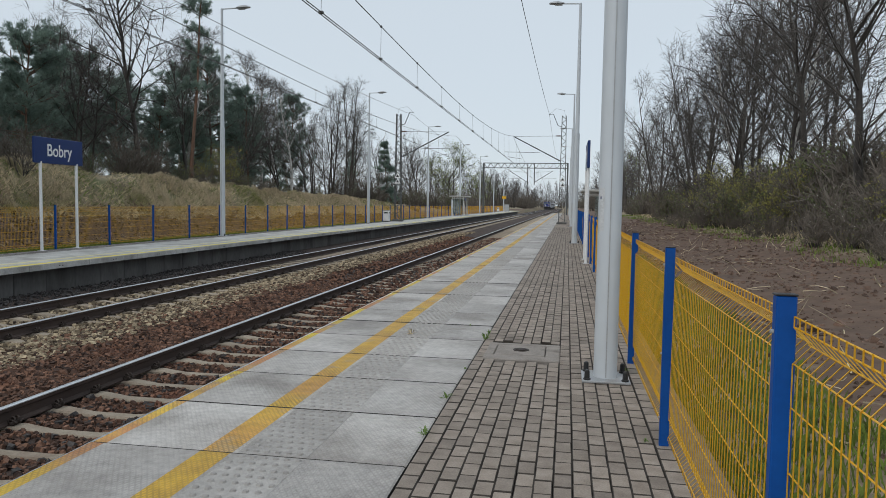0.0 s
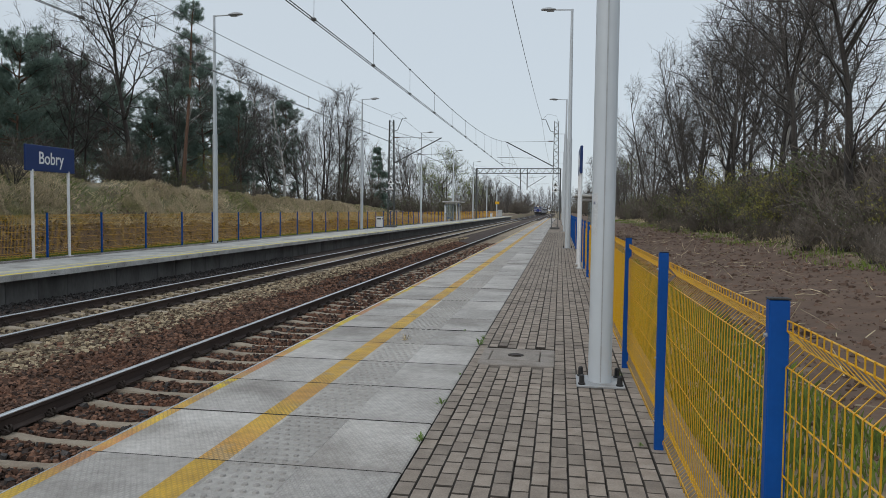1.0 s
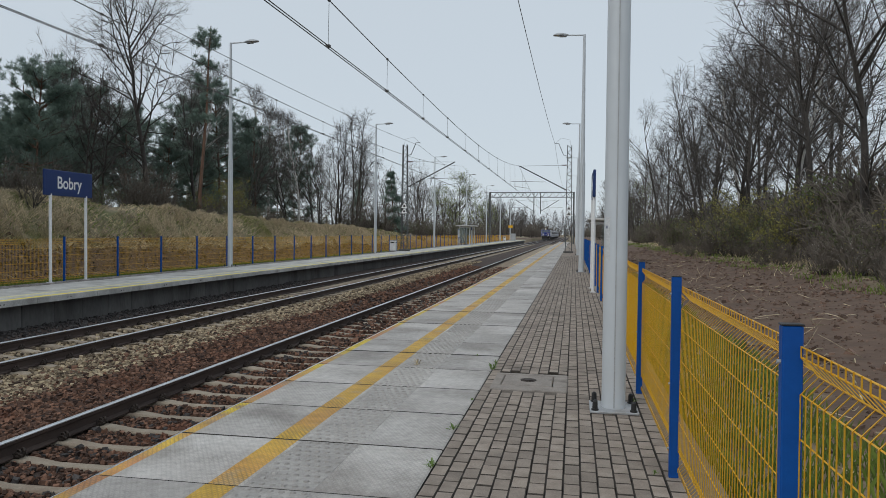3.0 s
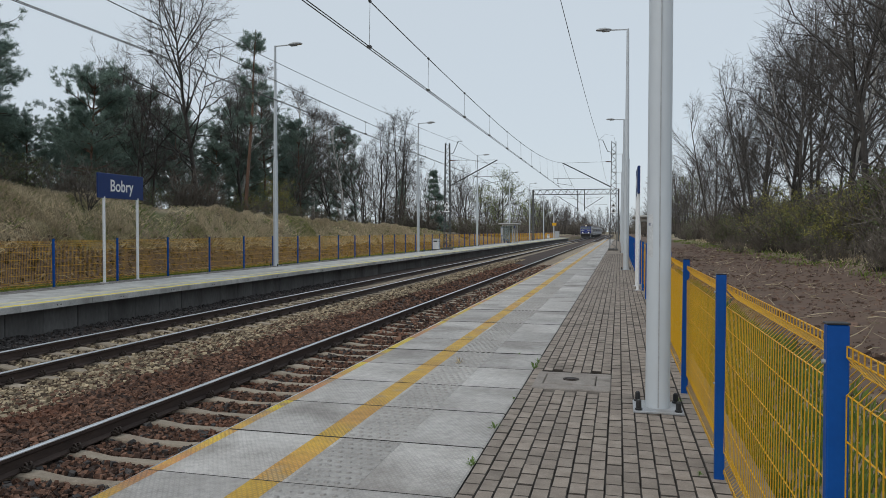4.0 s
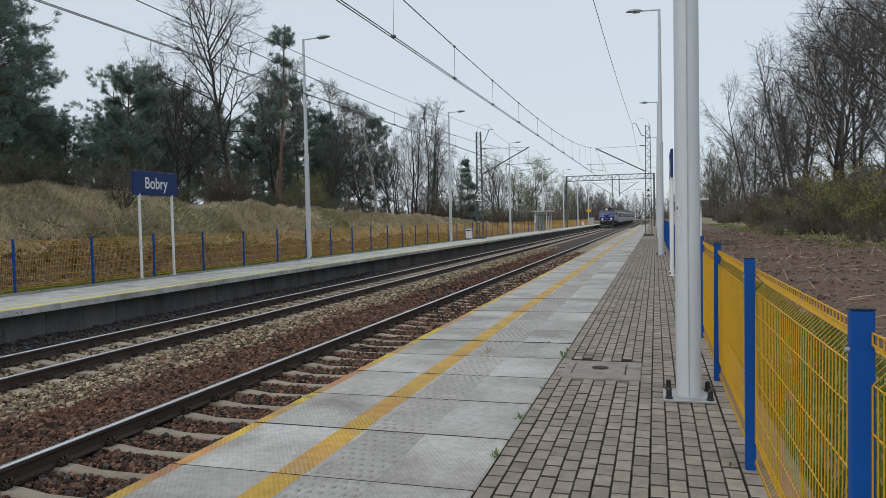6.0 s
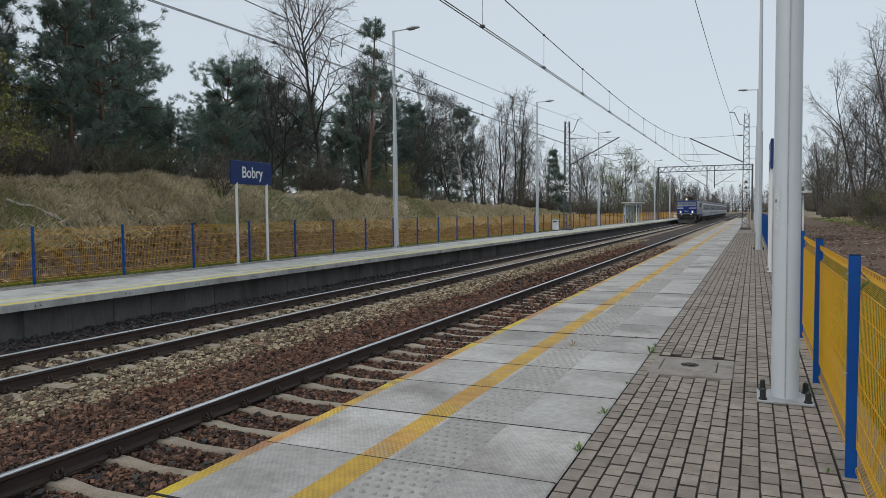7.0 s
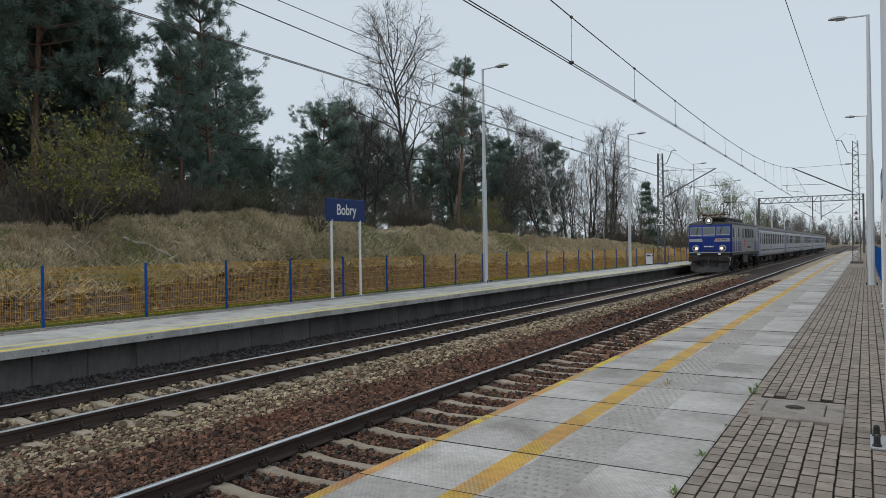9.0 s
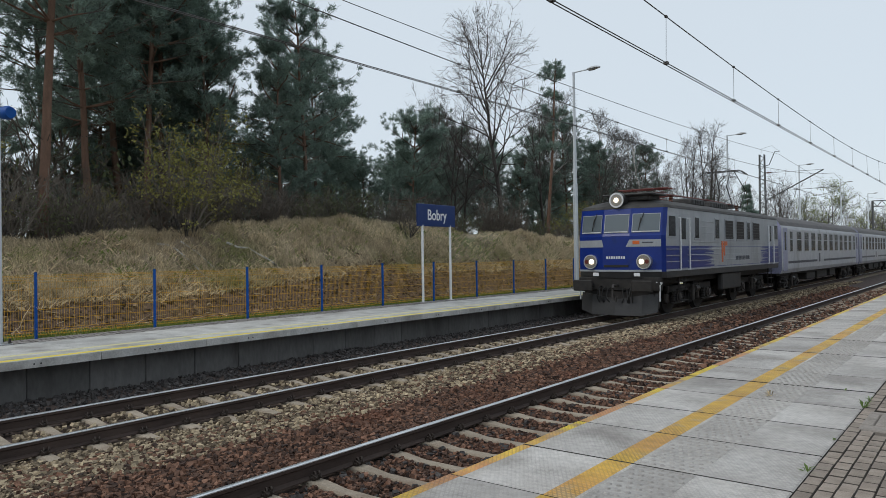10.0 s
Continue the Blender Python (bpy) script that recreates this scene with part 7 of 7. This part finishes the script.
rng_b = np.random.default_rng(77)
for k in range(44):
    y = rng_b.uniform(4, 96)
    kind = (BROWN_B, BROWN_B, GREEN_B, BROWN_B, BUD_B)[k % 5] if y < 60 else (BROWN_B, GREEN_B)[k % 2]
    plant(kind, -20.2 - rng_b.uniform(0, 5.5), y, rng_b.uniform(0.6, 1.15) * (0.75 if kind is BUD_B else 1.0))
for x, y, k in ((-20.3, 10.0, 1.0), (-20.4, 7.6, 1.1), (-21.5, 5.6, 1.2), (-20.6, 11.2, 0.9), (-20.0, 16.2, 0.8), (-21.0, 23.5, 1.0), (-20.6, 26.5, 0.9), (-21.0, 31.0, 0.8)):
    plant(BROWN_B, x, y, k)
for k in range(24):
    plant((BROWN_B, GREEN_B, GREEN_B)[k % 3], -19.7 - rng_b.uniform(0, 1.3), 3.5 + 2.0 * k + rng_b.uniform(-0.9, 0.9), rng_b.uniform(0.3, 0.75))
for x, y, k in ((-20.5, 9.0, 0.9), (-20.4, 21.2, 0.8), (-20.0, 18.0, 0.75), (-20.6, 24.6, 0.8)):
    plant(GREEN_B, x, y, k)
plant(SPRAY, -20.2, 23.6, 0.8)
for k in range(12):
    scrub((BROWN_B, GREEN_B)[k % 2], -26.5 - rng_b.uniform(0, 6), 2.5 + 2.1 * k, rng_b.uniform(1.8, 2.6))
for k in range(34):
    scrub((BROWN_B, BROWN_B, GREEN_B)[k % 3], -17.6 - rng_b.uniform(0, 10), 66 + 2.7 * k, rng_b.uniform(1.1, 2.0))
for k in range(30):
    scrub((BROWN_B, BROWN_B, GREEN_B)[k % 3], (-16 - rng_b.uniform(0, 26)) if k % 2 else (7 + rng_b.uniform(0, 12)), 165 + 9 * k, rng_b.uniform(2.2, 3.4))
for k in range(16):
    scrub(BROWN_B, -70 + 8 * k, 640 + rng_b.uniform(0, 40), rng_b.uniform(4.5, 6.0))
    scrub(BROWN_B, (-52 + 5 * k) if k < 8 else (-38 + 5 * k), 500 + rng_b.uniform(-20, 30), rng_b.uniform(3.6, 5.0))
for k in range(64):
    y = 13 + 115 * rng_b.uniform(0, 1) ** 1.3
    kind = (BROWN_B, BROWN_B, BROWN_B, BUD_B, BROWN_B, GREEN_B, BROWN_B)[k % 7]
    plant(kind, 9.2 + rng_b.uniform(0, 5.5), y, rng_b.uniform(0.9, 1.6) * (0.5 if kind is BUD_B else 1.0))
for k in range(46):
    y = 10 + 60 * rng_b.uniform(0, 1) ** 1.2
    plant((BROWN_B, BROWN_B, SAPLING)[k % 3], 7.4 + rng_b.uniform(0, 2.4), y, rng_b.uniform(0.3, 0.7))
for k in range(22):
    scrub((BROWN_B, BROWN_B, GREEN_B)[k % 3], 11.5 + rng_b.uniform(0, 5), 34 + 5.4 * k, rng_b.uniform(1.6, 2.3))
for k in range(58):
    scrub((BROWN_B, BROWN_B, BROWN_B, GREEN_B)[k % 4], 11.4 + rng_b.uniform(0, 6.5), 15 + 75 * rng_b.uniform(0, 1) ** 1.2, rng_b.uniform(1.7, 2.7))
for k in range(40):
    (scrub if k % 2 else plant)((GREY_F, BROWN_B)[k % 2], (-15 - rng_b.uniform(0, 22)) if k % 4 < 2 else (8 + rng_b.uniform(0, 14)), 180 + 240 * rng_b.uniform(0, 1), rng_b.uniform(0.8, 1.1) * (3.2 if k % 2 else 1.0))
for x, y, k in ((9.6, 44.0, 1.5), (9.2, 52.0, 1.4), (9.8, 58.0, 1.7), (9.5, 70.0, 1.6), (10.2, 29.0, 1.3), (9.4, 25.0, 1.0), (9.6, 37.0, 1.2)):
    plant(GREEN_B, x, y, k)
for x, y, k in ((10.4, 37.0, 0.95), (10.8, 24.0, 0.8), (10.6, 50.0, 1.1), (9.6, 45.5, 0.8)):
    plant(BUD_B, x, y, k)
for x, y, k in ((9.0, 49.0, 1.7), (9.4, 28.0, 1.2), (8.9, 22.0, 0.9), (8.8, 24.5, 1.1), (9.3, 46.5, 1.9), (9.0, 20.0, 1.0)):
    plant(SPRAY, x, y, k)
build_scrub()


# ---- grass, clods, sticks ----
def blades(name, label, mat, n, x0, x1, y0, y1, lo, hi, width, seed, power=1.5, lean=0.6, patch=0.0):
    rng = np.random.default_rng(seed)
    x, y = rng.uniform(x0, x1, n), y0 + (y1 - y0) * rng.uniform(0, 1, n) ** power
    if patch:
        keep = wave(x * 3.1, y * 2.3) + rng.normal(0, 0.25, n) > patch - 1
        x, y = x[keep], y[keep]
        n = len(x)
    z = height(x, y) - 0.02
    far = 1 + np.hypot(x, y) / 45
    l = rng.uniform(lo, hi, n)
    a = rng.uniform(0, 6.283, n)
    dx, dy = np.cos(a) * lean * l * rng.uniform(0.2, 1, n), np.sin(a) * lean * l * rng.uniform(0.2, 1, n)
    b = rng.uniform(0, 6.283, n)
    wx, wy = np.cos(b) * width * far, np.sin(b) * width * far
    v = np.stack([np.stack([x - wx, y - wy, z], 1), np.stack([x + wx, y + wy, z], 1), np.stack([x + dx * 0.4 + wx * 0.6, y + dy * 0.4 + wy * 0.6, z + l * 0.6], 1), np.stack([x + dx, y + dy, z + l * 0.85], 1)], 1).reshape(-1, 3)
    solid(name, fast_mesh(name, v, np.arange(len(v)).reshape(-1, 4), mat), None, label, "grass", "stuff")


blades("dry_grass", "matted dry grass on the bank", DRY, 90000, -21.0, -16.9, 3, 75, 0.04, 0.2, 0.003, 61, 1.5, 1.6, patch=0.75)
blades("verge_grass", "short green grass behind the far fence", GREEN, 26000, -15.62, -14.80, 2, 75, 0.06, 0.15, 0.006, 62, 1.4, 0.6)
blades("crest_grass", "green grass along the top of the bank", GREEN, 36000, -21.5, -17.6, 3, 75, 0.06, 0.20, 0.005, 66, 1.4, 1.2, patch=0.9)
blades("wayside_grass", "fresh green grass beside the platform fence", GREEN, 26000, 1.05, 2.7, -6, 34, 0.08, 0.30, 0.005, 63, 1.7, 0.5, patch=0.45)
blades("wood_edge_grass", "thin dry grass at the wood's edge", DRY, 9000, 9.0, 15, 12, 110, 0.12, 0.35, 0.006, 64, 1.3, 0.9)
blades("wood_edge_green", "patches of green grass at the wood's edge", GREEN, 12000, 7.0, 12, 14, 110, 0.08, 0.25, 0.009, 65, 1.3, 0.6, patch=1.2)


def tussocks():
    """Tousled tufts of bleached straw that hang down the slope."""
    rng = np.random.default_rng(67)
    n, per = 2600, 40
    x, y = rng.uniform(-20.6, -17.15, n), 3 + 66 * rng.uniform(0, 1, n) ** 1.5
    keep = wave(x * 1.3 + 4, y * 0.9) > 0.15 - 0.6 * (x < -17.6)
    x, y = np.repeat(x[keep], per), np.repeat(y[keep], per)
    k = np.repeat(rng.uniform(0.6, 1.25, keep.sum()), per)
    m = len(x)
    x, y = x + rng.normal(0, 0.07, m), y + rng.normal(0, 0.07, m)
    a = rng.normal(0, 1.0, m)
    l = rng.uniform(0.12, 0.38, m) * k
    dx, dy = np.cos(a) * l, np.sin(a) * l
    top = rng.uniform(0.08, 0.26, m) * k
    z0, z1 = height(x, y) - 0.01, height(x + dx, y + dy) + 0.01
    zm = np.maximum(z0, height(x + 0.45 * dx, y + 0.45 * dy)) + top
    b = rng.uniform(0, 6.283, m)
    w = 0.0022 * (1 + np.hypot(x, y) / 50)
    wx, wy = np.cos(b) * w, np.sin(b) * w
    p = [np.stack(q, 1) for q in ((x - wx, y - wy, z0), (x + wx, y + wy, z0), (x + 0.45 * dx + wx, y + 0.45 * dy + wy, zm), (x + 0.45 * dx - wx, y + 0.45 * dy - wy, zm), (x + dx, y + dy, z1 + top * 0.25))]
    v = np.stack([p[0], p[1], p[2], p[3], p[3], p[2], p[4], p[4] + (0.002, 0, 0)], 1).reshape(-1, 3)
    solid("straw_tussocks", fast_mesh("straw_tussocks", v, np.arange(len(v)).reshape(-1, 4), DRY), None, "tousled tussocks of bleached straw on the bank", "grass", "stuff")


tussocks()


def clods():
    rng = np.random.default_rng(71)
    v1, f1 = stones("", "", None, 14000, 2.3, 8.8, 3, 70, lambda x, y: height(x, y) - 0.012, 0.038, rng, 0.4)
    v2, f2 = stones("", "", None, 2200, 2.6, 8.6, 5, 80, lambda x, y: height(x, y) - 0.02, 0.085, rng, 0.3)
    v3, f3 = stones("", "", None, 24000, -17.7, -15.5, 3, 70, lambda x, y: height(x, y), 0.042, rng, 0.4)
    v4, f4 = stones("", "", None, 1500, -17.4, -15.9, 3, 60, lambda x, y: height(x, y), 0.09, rng, 0.4)
    v3, f3 = np.concatenate([v3, v4]), np.concatenate([f3, f4 + len(v3)])
    solid("bank_clods", fast_mesh("bank_clods", v3, f3, BANK_SOIL), None, "brown earth lumps and debris at the foot of the bank", "soil", "stuff")
    solid("earth_clods", fast_mesh("earth_clods", np.concatenate([v1, v2]), np.concatenate([f1, f2 + len(v1)]), SOIL), None, "lumps of freshly turned brown soil", "soil", "stuff")
    t = Wood(72)
    for _ in range(1500):
        x, y = (rng.uniform(2.2, 9.5), 4 + 60 * rng.uniform() ** 1.4) if rng.uniform() < 0.35 else (rng.uniform(-20.5, -15.6), 4 + 50 * rng.uniform() ** 1.4)
        a = rng.uniform(0, 6.283)
        t.limb((x, y, float(height(x, y)) + 0.04), (math.cos(a), math.sin(a), 0.1), rng.uniform(0.2, 0.8), 0.009, 0.004, 3, 0.25)
    solid("brushwood", t.slips("brushwood", DRY, 0.006), None, "dry sticks and stalks scattered over the soil", "brushwood", "stuff")


clods()


def cut_branch(x0, y0, x1, y1, r):
    mb = MB()
    n = 6
    pts = []
    for i in range(n + 1):
        u = i / n
        x, y = x0 + (x1 - x0) * u, y0 + (y1 - y0) * u
        pts.append((x + 0.015 * math.sin(5 * u), y, float(height(x, y)) + r + 0.03 + 0.05 * math.sin(3.1 * u)))
    mb.tube(pts, [r * (1 - 0.5 * i / n) for i in range(n + 1)], 8)
    solid("cut_branch", mb, BIRCH, "pale cut branch lying on the bank", "branch", smooth=True)


cut_branch(-19.0, 11.3, -17.6, 12.3, 0.028)
cut_branch(-18.9, 12.0, -17.7, 13.0, 0.022)
cut_branch(-18.9, 13.6, -17.4, 14.9, 0.034)


def weed(x, y, k, label, mat):
    rng = np.random.default_rng(int(100 * abs(x) + 10 * y))
    mb = MB()
    for i in range(12):
        a, l, up = rng.uniform(0, 6.283), rng.uniform(0.5, 1.0) * k, rng.uniform(0.25, 1.1) * k
        c, s = math.cos(a), math.sin(a)
        w = 0.10 * k
        mb.add([(0.01 * c, 0.01 * s, 0), (c * l * 0.55 - s * w, s * l * 0.55 + c * w, up * 0.7), (c * l, s * l, up * 0.8), (c * l * 0.55 + s * w, s * l * 0.55 - c * w, up * 0.7)], [(0, 1, 2, 3)])
    ob = solid("weed", mb, mat, label, "weed", group="weeds in the joints")
    ob.matrix_basis = pose(x, y, -0.005)


for x, y, k in ((-0.93, 5.76, 0.07), (-0.91, 8.32, 0.10), (-0.92, 4.83, 0.065), (-0.9, 8.7, 0.06), (-0.935, 4.88, 0.05), (0.57, 7.05, 0.06), (-0.92, 6.8, 0.035), (-1.2, 9.23, 0.035), (0.55, 5.0, 0.04)):
    weed(x, y, k, "small green weed growing in the joint beside the slabs", WEED)
weed(-1.80, 8.42, 0.10, "dry grey weed standing in a slab joint", DRY)


# ---- the many pieces underfoot ----
lay_slabs()
pavers()


# ---- what moves ----
def motions():
    """The train comes on at 32 m/s along the second line."""
    for k, vehicle in enumerate([LOCO] + COACHES):
        back = 0.0 if k == 0 else L_LOCO + 0.55 + (k - 1) * (L_COACH + 0.62)
        walk(vehicle, [(t, pose(FAR_AXIS, 21.6 + 32.0 * (10 - t) + back, RAIL)) for t in range(11)])


motions()
